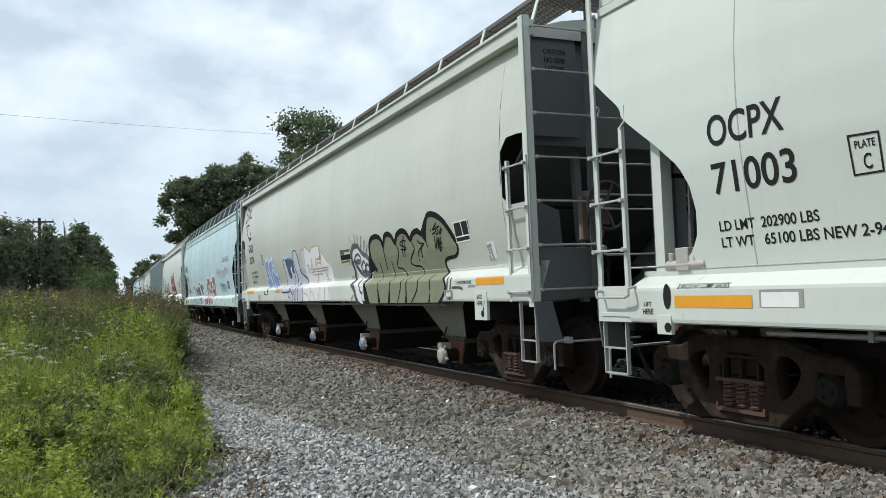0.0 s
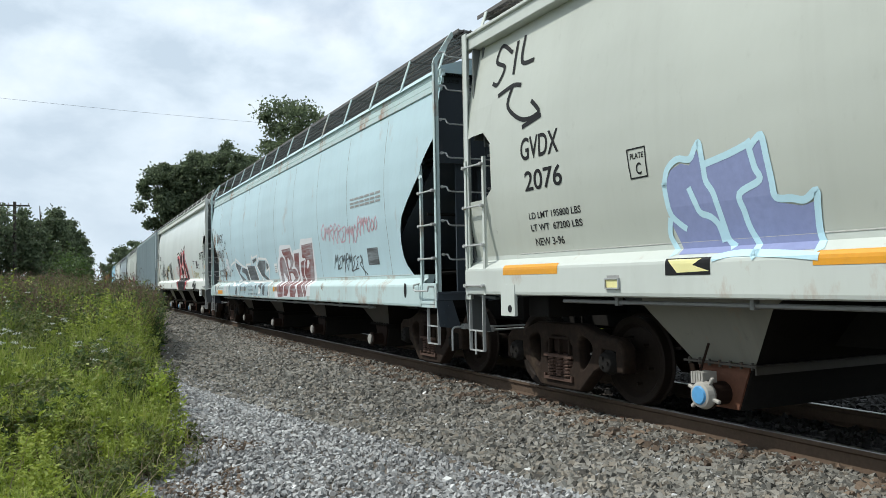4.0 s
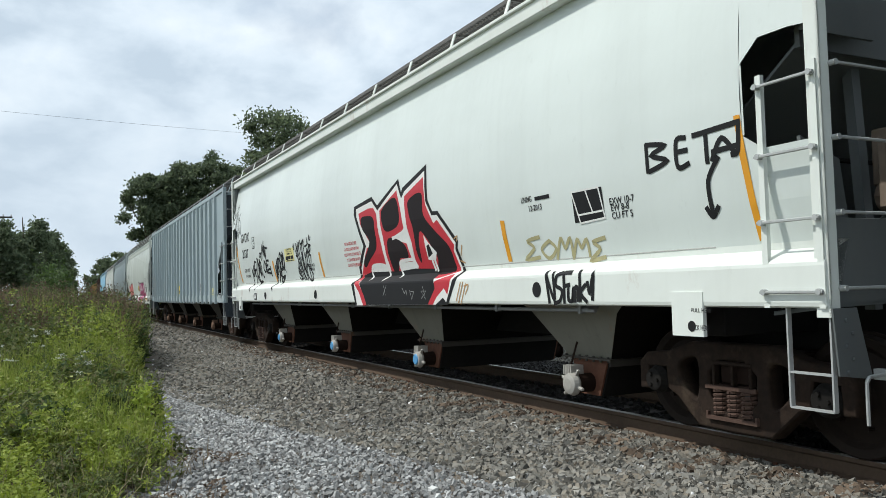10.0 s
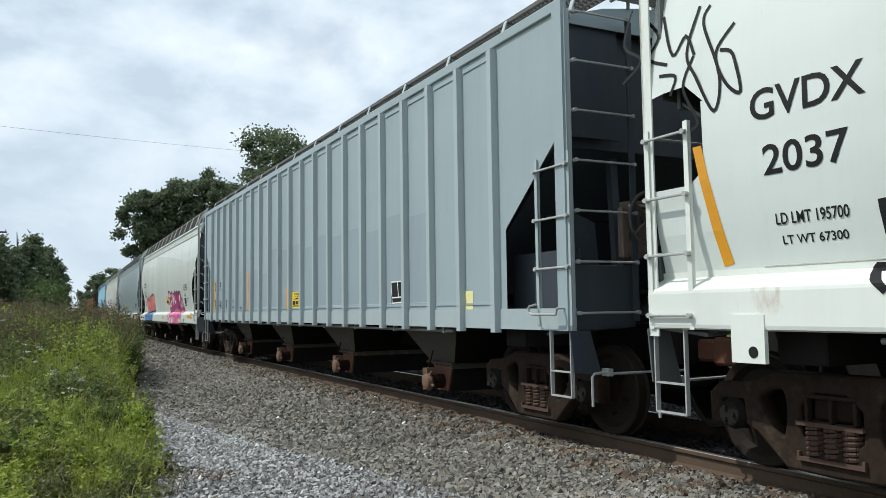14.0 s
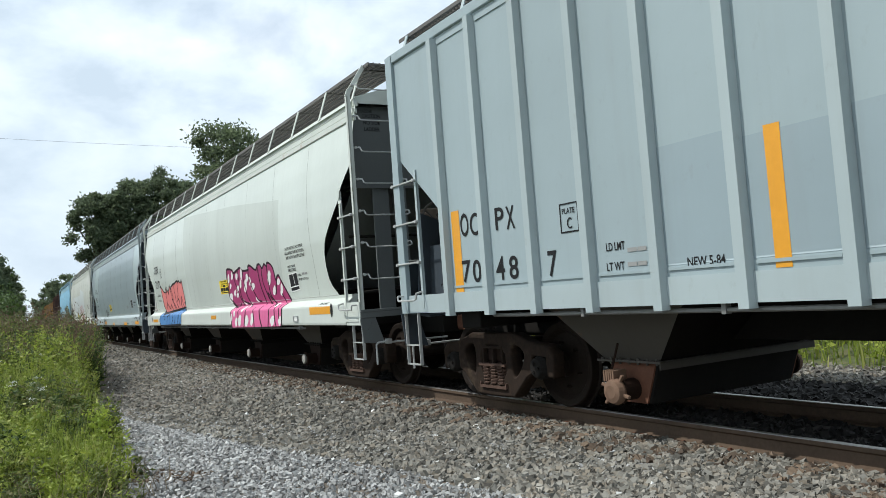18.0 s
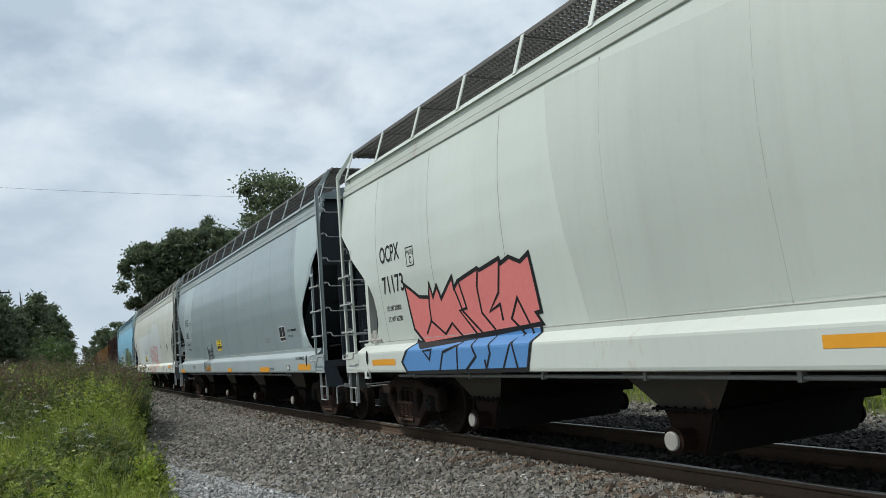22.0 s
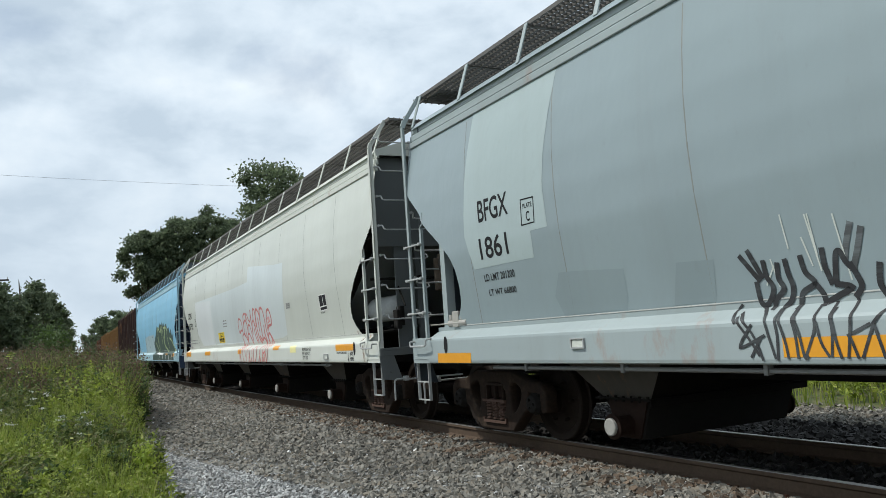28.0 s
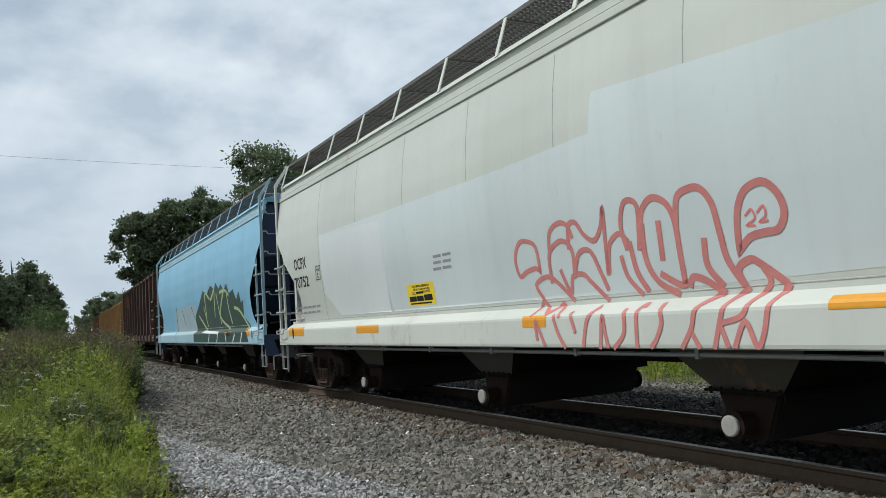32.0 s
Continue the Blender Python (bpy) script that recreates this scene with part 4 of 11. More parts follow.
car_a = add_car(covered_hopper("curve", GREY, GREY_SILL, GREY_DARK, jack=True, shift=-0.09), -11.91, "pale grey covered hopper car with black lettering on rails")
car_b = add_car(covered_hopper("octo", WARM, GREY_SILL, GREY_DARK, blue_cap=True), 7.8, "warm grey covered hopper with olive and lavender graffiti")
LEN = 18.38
car_c = add_car(covered_hopper("curve", AQUA, AQUA_SILL, SHADED_BLUE_GREY, cap_shape="disc"), 27.15, "rust-stained aqua covered hopper with maroon graffiti")
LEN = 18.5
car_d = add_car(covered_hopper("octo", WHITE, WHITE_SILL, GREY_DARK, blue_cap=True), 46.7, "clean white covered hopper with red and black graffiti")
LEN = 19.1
car_e = add_car(covered_hopper("rib", SLATE, SLATE_RIB, SHADED_BLUE_GREY), 66.3, "slate grey covered hopper with upright ribs on its sides")
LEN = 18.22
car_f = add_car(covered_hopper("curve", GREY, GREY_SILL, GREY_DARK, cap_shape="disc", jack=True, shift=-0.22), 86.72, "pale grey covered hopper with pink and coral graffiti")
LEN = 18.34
car_g = add_car(covered_hopper("curve", STEELBLUE, STEELBLUE_SILL, SHADED_BLUE_GREY, cap_shape="disc", shift=-0.03), 106.13, "dull blue-grey covered hopper with a black tag")
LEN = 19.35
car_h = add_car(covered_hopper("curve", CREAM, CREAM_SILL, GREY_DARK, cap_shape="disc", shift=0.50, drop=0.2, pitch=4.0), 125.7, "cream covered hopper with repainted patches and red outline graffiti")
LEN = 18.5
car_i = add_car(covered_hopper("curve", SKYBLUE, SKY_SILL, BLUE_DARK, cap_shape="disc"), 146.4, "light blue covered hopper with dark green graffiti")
reservoir(car_h, 0.97)
add_car(stake_gondola("brown_gondola_paint", (0.055, 0.028, 0.022), 4.1, 12), 166.2, "dark brown gondola car with tall outside stakes", "gondola car")
add_car(stake_gondola("ochre_gondola_paint", (0.27, 0.155, 0.055), 3.7, 14), 186.0, "ochre yellow gondola car with tall outside stakes", "gondola car")
add_car(stake_gondola("ochre_gondola_paint", (0.27, 0.155, 0.055), 3.8, 14), 205.8, "ochre yellow gondola car with tall outside stakes", "gondola car")
add_car(stake_gondola("red_gondola_paint", (0.13, 0.055, 0.03), 3.6, 12), 225.6, "rust red gondola car with tall outside stakes", "gondola car")

# ---- lettering, placards and sprayed paint on the sides ----
def streaky(name, col, under, amount):
    """Thinly sprayed paint: streaks along the car through which the older colour shows."""
    m, t, p = node_mat(name)
    c = blend(t, scaled(t, noise_fac(t, 2.2, 6, (1, 0.55, 7.0), 0.48, 0.68), amount), col, under)
    c = blend(t, scaled(t, noise_fac(t, 1.2, 5, (1, 1, 1), 0.5, 0.66), amount * 0.8), c, under)
    t.links.new(c, p.inputs["Base Color"])
    p.inputs["Roughness"].default_value = 0.65
    return m


def stain(name, col, scale, lo, hi):
    """Spots and runs of rust, clear between them."""
    m, t, p = node_mat(name)
    a = noise_fac(t, scale, 9, (1, 1, 0.7), lo, hi, 0.7)
    t.links.new(blend(t, noise_fac(t, 20, 4), col, [v * 0.55 for v in col]), p.inputs["Base Color"])
    t.links.new(scaled(t, a, 0.85), p.inputs["Alpha"])
    p.inputs["Roughness"].default_value = 0.9
    return m


RUST_STAIN = stain("rust_runs", (0.36, 0.19, 0.08), 3.2, 0.50, 0.66)
MAROON = streaky("maroon_spray", (0.17, 0.05, 0.045), (0.36, 0.39, 0.40), 0.75)
SMOKE = streaky("smoke_grey_spray", (0.065, 0.07, 0.072), (0.27, 0.31, 0.325), 0.55)
SPRAY_BLACK = plain("soft_black_spray", (0.016, 0.011, 0.012), 0.65, 0, 0.3, sheen=0.2)
PLUM = plain("plum_black_spray", (0.04, 0.014, 0.026), 0.65, 0, 0.3, sheen=0.2)
FADED = plain("faded_stencil", (0.085, 0.10, 0.105), 0.7, 0, 0.5, 25)
CORAL_LINE = plain("thin_coral_spray", (0.62, 0.22, 0.20), 0.6, 0, 0.3, 9)
INK_BLACK = plain("blue_black_spray", (0.02, 0.024, 0.04), 0.6, 0, 0.3)
CYAN_SPRAY = plain("cyan_spray", (0.50, 0.72, 0.80), 0.6, 0, 0.12)
VIOLET = plain("violet_spray", (0.245, 0.28, 0.475), 0.6, 0, 0.18)
OLIVE = plain("olive_spray", (0.20, 0.212, 0.135), 0.6, 0, 0.25, 6)
WORN_STICKER = streaky("worn_placard", (0.58, 0.55, 0.36), (0.40, 0.41, 0.36), 0.7)
DEEP_BLACK = plain("deep_black_spray", (0.010, 0.010, 0.010), 0.75, 0, 0.3, sheen=0.12)
SMUDGE = streaky("smudged_black_spray", (0.045, 0.045, 0.048), (0.16, 0.16, 0.17), 0.7)
HALO_MIST = stain("thin_soot_mist", (0.09, 0.09, 0.09), 3.5, 0.34, 0.70)
LAVENDER = plain("lavender_spray", (0.48, 0.50, 0.57), 0.6, 0, 0.12)
PALE_SPRAY = plain("whitish_spray", (0.68, 0.69, 0.70), 0.6, 0, 0.12)
INK_BLUE = plain("ink_blue_spray", (0.05, 0.09, 0.16), 0.6, 0, 0.25)
ORANGE_SPRAY = plain("orange_spray", (0.50, 0.30, 0.13), 0.6, 0, 0.2)
PINK_SPRAY = plain("faded_pink_spray", (0.60, 0.34, 0.38), 0.6, 0, 0.2)
RED_SPRAY = plain("red_spray", (0.52, 0.02, 0.035), 0.5, 0, 0.2)
OCHRE_SPRAY = plain("ochre_spray", (0.42, 0.38, 0.20), 0.6, 0, 0.2)
CORAL = plain("coral_spray", (0.72, 0.20, 0.185), 0.55, 0, 0.12)
BLUE_SPRAY = plain("blue_spray", (0.085, 0.235, 0.50), 0.55, 0, 0.12)
MAGENTA = plain("magenta_spray", (0.36, 0.03, 0.14), 0.5, 0, 0.2)
PINK = plain("pink_spray", (0.66, 0.13, 0.30), 0.5, 0, 0.12)
FOREST = plain("forest_green_spray", (0.04, 0.08, 0.06), 0.6, 0, 0.5, 5)
LIME_SPRAY = plain("lime_spray", (0.40, 0.48, 0.24), 0.6, 0, 0.15)
GREYTAG = plain("grey_tag", (0.30, 0.30, 0.29), 0.6, 0, 0.2)
AQUA_GREY = plain("aqua_grey_spray", (0.36, 0.47, 0.50), 0.6, 0, 0.25, 5)
PATCH_DULL = paint("dull_patch_paint", (0.232, 0.283, 0.298), 0.2, 0, 0.3)
TAG_BLACK = streaky("worn_black_spray", (0.02, 0.02, 0.022), (0.10, 0.115, 0.12), 0.5)
PATCH_BLUE = paint("pale_patch_paint", (0.375, 0.447, 0.447), 0.2, 0, 0.32)
PATCH_WARM = paint("warm_patch_paint", (0.49, 0.525, 0.482), 0.25, 0, 0.45)
PATCH_GREY = paint("bluish_patch_paint", (0.585, 0.635, 0.635), 0.2, 0, 0.32)
PATCH_WHITE = paint("white_patch_paint", (0.64, 0.665, 0.66), 0.15, 0, 0.42)
CUTS = (1.235, 1.26, 1.282, 1.36, 1.41, 1.425, 1.45, 1.472, 1.55, 1.60, 1.75, 1.9, 2.1, 2.3, 2.5, 2.7, 2.9, 3.1, 3.3, 3.5, 3.7, 3.9, 4.05, 4.2)


def on_side(car, bm, lift):
    """Lay a flat figure, drawn in (0, y, z), on the camera side of a car."""
    for z in CUTS:
        bmesh.ops.bisect_plane(bm, geom=bm.verts[:] + bm.edges[:] + bm.faces[:], plane_co=(0, 0, z), plane_no=(0, 0, 1))
    ribbed = car == car_e
    for v in bm.verts:
        v.co.y += SHIFT[car.name]
        v.co.x = (-(SIDE - 0.055) if ribbed else side_x(v.co.z, STYLE[car.name])) - lift
        if ribbed:
            v.co.x -= 0.001


def rounded(pts, closed=False, n=5):
    """A smooth curve through the points."""
    res = []
    m = len(pts)
    for i in range(m if closed else m - 1):
        p0, p1, p2, p3 = (pts[(i + k) % m] if closed else pts[min(max(i + k, 0), m - 1)] for k in (-1, 0, 1, 2))
        for j in range(n):
            t = j / n
            res.append(tuple(0.5 * (2 * b + (c - a) * t + (2 * a - 5 * b + 4 * c - d) * t * t + (3 * b - a - 3 * c + d) * t**3) for a, b, c, d in zip(p0, p1, p2, p3)))
    if not closed:
        res.append(pts[-1])
    return res


def decal_fill(car, name, pts, material, lift, smooth=False, label=""):
    bm = bmesh.new()
    pts = rounded(pts, True) if smooth else pts
    vs = [bm.verts.new((0, y, z)) for y, z in pts]
    es = [bm.edges.new((a, b)) for a, b in zip(vs, vs[1:] + vs[:1])]
    bmesh.ops.triangle_fill(bm, edges=es, use_beauty=True)
    on_side(car, bm, lift)
    return part(name, bm, material, car, label, smooth=name == "repaint_patch")


def decal_rect(car, name, y0, y1, z0, z1, material, lift, label=""):
    return decal_fill(car, name, ((y0, z0), (y1, z0), (y1, z1), (y0, z1)), material, lift, label=label)


def decal_lines(car, name, lines, width, material, lift, smooth=True, label=""):
    """Sprayed strokes, each one a strip of its own."""
    for i, pts in enumerate(lines):
        closed = pts[0] == pts[-1]
        pts = [Vector(p) for p in (rounded(pts) if smooth else pts)]
        bm = bmesh.new()
        prev = None
        for k, p in enumerate(pts):
            a = pts[k - 1] if k else (pts[-2] if closed else p)
            b = pts[k + 1] if k + 1 < len(pts) else (pts[1] if closed else p)
            u, w = (p - a), (b - p)
            u = u.normalized() if u.length > 1e-6 else w.normalized()
            w = w.normalized() if w.length > 1e-6 else u
            t = u + w
            t = t.normalized() if t.length > 0.3 else u
            n = Vector((-t.y, t.x)) * (width / 2 / max(0.55, t.dot(u)))
            e = Vector((0, 0)) if 0 < k < len(pts) - 1 or closed else (t * width * (0.3 if k else -0.3))
            row = [bm.verts.new((0, q.x, q.y)) for q in (p + n + e, p - n + e)]
            if prev:
                bm.faces.new((prev[0], prev[1], row[1], row[0]))
            prev = row
        on_side(car, bm, lift + 0.0003 * (i % 5))
        part(name, bm, material, car, label)


def flat_text(words, height, width):
    """The words as a flat mesh in (x, y), fitted to a height and a width."""
    c = bpy.data.curves.new("words", "FONT")
    c.body, c.size, c.resolution_u = words, 1.0, 4
    c.offset = 0.014
    ob = bpy.data.objects.new("words", c)
    scene.collection.objects.link(ob)
    me = bpy.data.meshes.new_from_object(ob)
    bpy.data.objects.remove(ob)
    co = np.empty(len(me.vertices) * 3)
    me.vertices.foreach_get("co", co)
    co = co.reshape(-1, 3)
    lo, hi = co.min(0), co.max(0)
    co = (co - (lo[0], 0, 0)) * (width / max(hi[0] - lo[0], 1e-6), height / 0.70, 1)
    me.vertices.foreach_set("co", co.ravel())
    return me


def decal_text(car, words, y, z, height, width, material, lift):
    """Words that start at y and run towards the near end, standing on height z."""
    me = flat_text(words, height, width)
    bm = bmesh.new()
    bm.from_mesh(me)
    for v in bm.verts:
        v.co = (0, y - v.co.x, z + v.co.y)
    on_side(car, bm, lift)
    return part("lettering", bm, material, car, "black stencilled lettering")



def end_text(car, words, z, height, width, x=-1.385):
    """Words on the shaded panel behind the ladder, or on the end sheet, at the near end of a car."""
    me = flat_text(words, height, width)
    bm = bmesh.new()
    bm.from_mesh(me)
    for v in bm.verts:
        v.co = (x + v.co.x, 0.2585 if STYLE[car.name] == "curve" else 0.1585, z + v.co.y)
    return part("lettering", bm, BLACK_PAINT, car, "dark stencilled lettering")


for one, mark, number in ((car_f, "OCPX", "71173"), (car_g, "BFGX", "1861"), (car_h, "OCPX", "70752")):
    end_text(one, mark, 3.72, 0.10, 0.42, 0.38)
    end_text(one, number, 3.56, 0.10, 0.42, 0.38)
for one in (car_f, car_d, car_c):
    end_text(one, "CAUTION NO", 4.18, 0.05, 0.30)
    end_text(one, "SIDE LADDER", 4.10, 0.05, 0.31)


decal_text(car_a, 'OCPX', 17.02, 2.38, 0.240, 0.76, BLACK_PAINT, 0.0036)
decal_text(car_a, '71003', 17.02, 2.00, 0.240, 0.82, BLACK_PAINT, 0.0036)
decal_text(car_a, 'LD LMT  202900 LBS', 17.02, 1.70, 0.080, 0.95, BLACK_PAINT, 0.0036)
decal_text(car_a, 'LT WT   65100 LBS NEW 2-94', 17.02, 1.57, 0.080, 1.47, BLACK_PAINT, 0.0036)
decal_lines(car_a, "plate_border", (((15.76, 2.23), (15.54, 2.22), (15.54, 1.97), (15.75, 1.97), (15.76, 2.23)),), 0.014, BLACK_PAINT, 0.0036, False)
decal_text(car_a, 'PLATE', 15.72, 2.14, 0.050, 0.15, BLACK_PAINT, 0.0036)
decal_text(car_a, 'C', 15.67, 2.00, 0.100, 0.06, BLACK_PAINT, 0.0036)
decal_rect(car_a, "reflector", 17.48, 16.62, 1.09, 1.19, ORANGE, 0.003)
decal_text(car_a, '2 INCH HF COMP SHOES', 17.44, 1.25, 0.040, 0.59, BLACK_PAINT, 0.0036)
decal_rect(car_a, "data_plate", 16.55, 16.15, 1.10, 1.23, GREYTAG, 0.003)
decal_rect(car_a, "text_bar", 16.53, 16.19, 1.10, 1.21, WHITE_PAINT, 0.0042)
decal_text(car_a, 'LIFT', 17.88, 1.10, 0.040, 0.10, BLACK_PAINT, 0.0036)
decal_text(car_a, 'HERE', 17.90, 1.03, 0.050, 0.14, BLACK_PAINT, 0.0036)
decal_rect(car_b, "data_panel", 2.13, 1.67, 1.94, 2.21, BLACK_PAINT, 0.0036, label='black inspection panel with a white border')
decal_lines(car_b, "panel_border", (((2.13, 2.21), (1.70, 2.22), (1.67, 1.95), (2.10, 1.94), (2.13, 2.21)), ((1.91, 2.21), (1.86, 2.01)), ((2.10, 2.01), (1.68, 2.02)),), 0.018, WHITE_PAINT, 0.0048, False)
decal_rect(car_b, "reflector", 1.41, 0.65, 1.35, 1.445, ORANGE, 0.003)
decal_rect(car_b, "reflector", 17.55, 16.46, 1.37, 1.48, ORANGE, 0.003)
decal_rect(car_b, "reflector", 13.41, 12.87, 1.38, 1.48, ORANGE, 0.003)
decal_text(car_b, 'GVDX', 17.14, 2.62, 0.240, 0.73, BLACK_PAINT, 0.0036)
decal_text(car_b, '2076', 17.09, 2.28, 0.210, 0.71, BLACK_PAINT, 0.0036)
decal_text(car_b, 'LD LMT 195800 LBS', 17.08, 1.97, 0.070, 0.95, BLACK_PAINT, 0.0036)
decal_text(car_b, 'LT WT  67200 LBS', 17.07, 1.84, 0.070, 0.94, BLACK_PAINT, 0.0036)
decal_text(car_b, 'NEW 3-96', 17.03, 1.68, 0.080, 0.54, BLACK_PAINT, 0.0036)
decal_lines(car_b, "plate_border", (((15.35, 2.46), (15.11, 2.46), (15.10, 2.20), (15.32, 2.20), (15.35, 2.46)),), 0.014, BLACK_PAINT, 0.0036, False)
decal_text(car_b, 'PLATE', 15.31, 2.37, 0.050, 0.18, BLACK_PAINT, 0.0036)
decal_text(car_b, 'C', 15.24, 2.23, 0.100, 0.07, BLACK_PAINT, 0.0036)
decal_rect(car_b, "data_plate", 14.86, 14.35, 1.33, 1.47, BLACK_PAINT, 0.003)
decal_fill(car_b, "placard_rest", ((14.83, 1.46), (14.45, 1.46), (14.54, 1.41), (14.36, 1.36), (14.72, 1.35)), PALE_YELLOW, 0.0042)
decal_rect(car_b, "data_plate", 15.65, 15.47, 1.21, 1.34, GREYTAG, 0.003)
decal_lines(car_b, "spray_tag", (((17.46, 3.93), (17.71, 4.07), (17.80, 3.90), (17.59, 3.78), (17.72, 3.61), (17.83, 3.64)), ((17.35, 4.02), (17.37, 3.66)), ((17.20, 4.04), (17.20, 3.75), (16.96, 3.71)), ((17.66, 3.46), (17.36, 3.51), (17.18, 3.48)), ((17.36, 3.49), (17.43, 3.28), (17.09, 3.07), (16.77, 3.09), (16.92, 3.24)), ((17.09, 2.99), (16.74, 3.05)),), 0.05, BLACK_PAINT, 0.0048, True)
decal_fill(car_b, "graffiti_fill", ((14.88, 2.12), (14.81, 2.21), (14.69, 2.25), (14.59, 2.22), (14.49, 2.33), (14.47, 2.25), (14.4, 2.19), (14.0, 2.26), (13.86, 2.32), (13.81, 2.13), (13.78, 1.9), (13.75, 1.84), (13.56, 1.8), (13.46, 1.82), (13.47, 1.65), (13.41, 1.49), (13.96, 1.49), (14.42, 1.5), (14.77, 1.5), (14.88, 1.75), (14.88, 1.89)), VIOLET, 0.0042, label="violet sprayed letters")
decal_lines(car_b, "graffiti_halo", (((14.91, 2.09), (14.85, 2.22), (14.72, 2.29), (14.58, 2.27), (14.51, 2.35), (14.46, 2.38), (14.44, 2.21), (14.43, 2.08), (14.37, 1.98), (14.34, 1.87), (14.31, 1.73), (14.28, 1.6), (14.22, 1.55)), ((14.41, 2.21), (14.17, 2.25), (14.0, 2.29), (13.95, 2.31)), ((13.96, 2.27), (13.93, 2.12), (13.9, 2.02), (14.1, 1.94), (14.08, 1.8), (14.05, 1.67), (13.98, 1.54), (13.92, 1.46)), ((13.94, 2.28), (13.84, 2.34), (13.81, 2.17), (13.79, 2.0), (13.77, 1.88), (13.64, 1.86), (13.53, 1.84), (13.43, 1.89), (13.44, 1.77), (13.45, 1.59), (13.39, 1.49)), ((14.62, 2.03), (14.57, 1.91), (14.53, 1.83), (14.43, 1.79), (14.36, 1.72), (14.33, 1.6)), ((14.91, 2.1), (14.9, 1.97), (14.87, 1.84), (14.8, 1.77), (14.73, 1.72)), ((14.89, 1.8), (14.92, 1.66), (14.83, 1.51)), ((14.32, 1.46), (14.12, 1.49), (13.69, 1.47), (13.38, 1.44))), 0.055, CYAN_SPRAY, 0.0054, True, label="soft pale cyan outline")
decal_fill(car_b, "graffiti_fill", ((5.64, 1.11), (5.82, 1.36), (5.85, 1.46), (5.84, 1.52), (5.89, 1.61), (5.55, 1.7), (5.64, 1.86), (5.75, 2.01), (5.66, 2.19), (5.45, 2.25), (5.3, 2.25), (5.14, 2.2), (5.02, 2.11), (4.9, 2.23), (4.76, 2.25), (4.63, 2.22), (4.47, 2.11), (4.32, 2.21), (4.12, 2.25), (3.96, 2.21), (3.8, 2.1), (3.67, 2.17), (3.47, 2.19), (3.27, 2.11), (3.16, 1.99), (3.11, 2.21), (3.0, 2.35), (2.85, 2.38), (2.64, 2.32), (2.45, 2.22), (2.28, 2.08), (2.15, 1.97), (2.11, 1.87), (2.18, 1.79), (2.33, 1.75), (2.54, 1.73), (2.6, 1.67), (2.56, 1.58), (2.52, 1.51), (2.36, 1.41), (2.39, 1.28), (2.58, 1.13)), OLIVE, 0.003, False, label="olive sprayed bubble letters")
decal_lines(car_b, "graffiti_outline", (((5.57, 1.69), (5.71, 1.79), (5.76, 1.98), (5.72, 2.15), (5.55, 2.25), (5.3, 2.26), (5.11, 2.2), (5.03, 2.09), (4.9, 2.23), (4.73, 2.26), (4.57, 2.21), (4.45, 2.1), (4.32, 2.21), (4.1, 2.26), (3.92, 2.22), (3.77, 2.11), (3.64, 2.18), (3.45, 2.21), (3.28, 2.16), (3.1, 2.31), (2.98, 2.4), (2.81, 2.4), (2.6, 2.34), (2.43, 2.25), (2.26, 2.1), (2.15, 1.99)),), 0.09, DEEP_BLACK, 0.0048, True)
decal_lines(car_b, "graffiti_outline", (((2.15, 1.99), (2.1, 1.89), (2.13, 1.81), (2.25, 1.76), (2.45, 1.75), (2.57, 1.72), (2.6, 1.65), (2.56, 1.59), (2.51, 1.54)), ((2.51, 1.54), (2.46, 1.49), (2.37, 1.38), (2.39, 1.28), (2.47, 1.21), (2.58, 1.13))), 0.05, DEEP_BLACK, 0.0048, True)
decal_fill(car_b, "graffiti_shadow", ((3.31, 2.16), (3.1, 2.31), (3.0, 2.35), (3.1, 2.18), (3.14, 2.02), (3.13, 1.95), (3.2, 2.05)), DEEP_BLACK, 0.0054, False)
decal_fill(car_b, "graffiti_shadow", ((5.79, 2.0), (5.65, 1.84), (5.53, 1.7), (5.77, 1.67), (5.94, 1.64), (5.95, 1.8)), DEEP_BLACK, 0.0054, False)
decal_fill(car_b, "graffiti_shadow", ((5.85, 1.64), (5.95, 1.52), (5.89, 1.46), (5.82, 1.36), (5.64, 1.1), (5.9, 1.1), (5.98, 1.33), (5.99, 1.45), (6.02, 1.52), (5.94, 1.64)), DEEP_BLACK, 0.0054, False)
decal_fill(car_b, "graffiti_shadow", ((5.21, 1.35), (5.18, 1.35), (5.08, 1.12), (5.21, 1.12)), DEEP_BLACK, 0.0054, False)
decal_fill(car_b, "graffiti_shadow", ((4.64, 1.31), (4.59, 1.31), (4.6, 1.12), (4.72, 1.12)), DEEP_BLACK, 0.0054, False)
decal_fill(car_b, "graffiti_shadow", ((3.87, 1.3), (3.84, 1.3), (3.84, 1.13), (3.93, 1.12)), DEEP_BLACK, 0.0054, False)
decal_fill(car_b, "graffiti_shadow", ((2.93, 1.26), (2.92, 1.26), (2.93, 1.13), (2.99, 1.13)), DEEP_BLACK, 0.0054, False)
decal_fill(car_b, "graffiti_shadow", ((2.45, 1.25), (2.4, 1.27), (2.56, 1.13), (2.63, 1.13)), DEEP_BLACK, 0.0054, False)
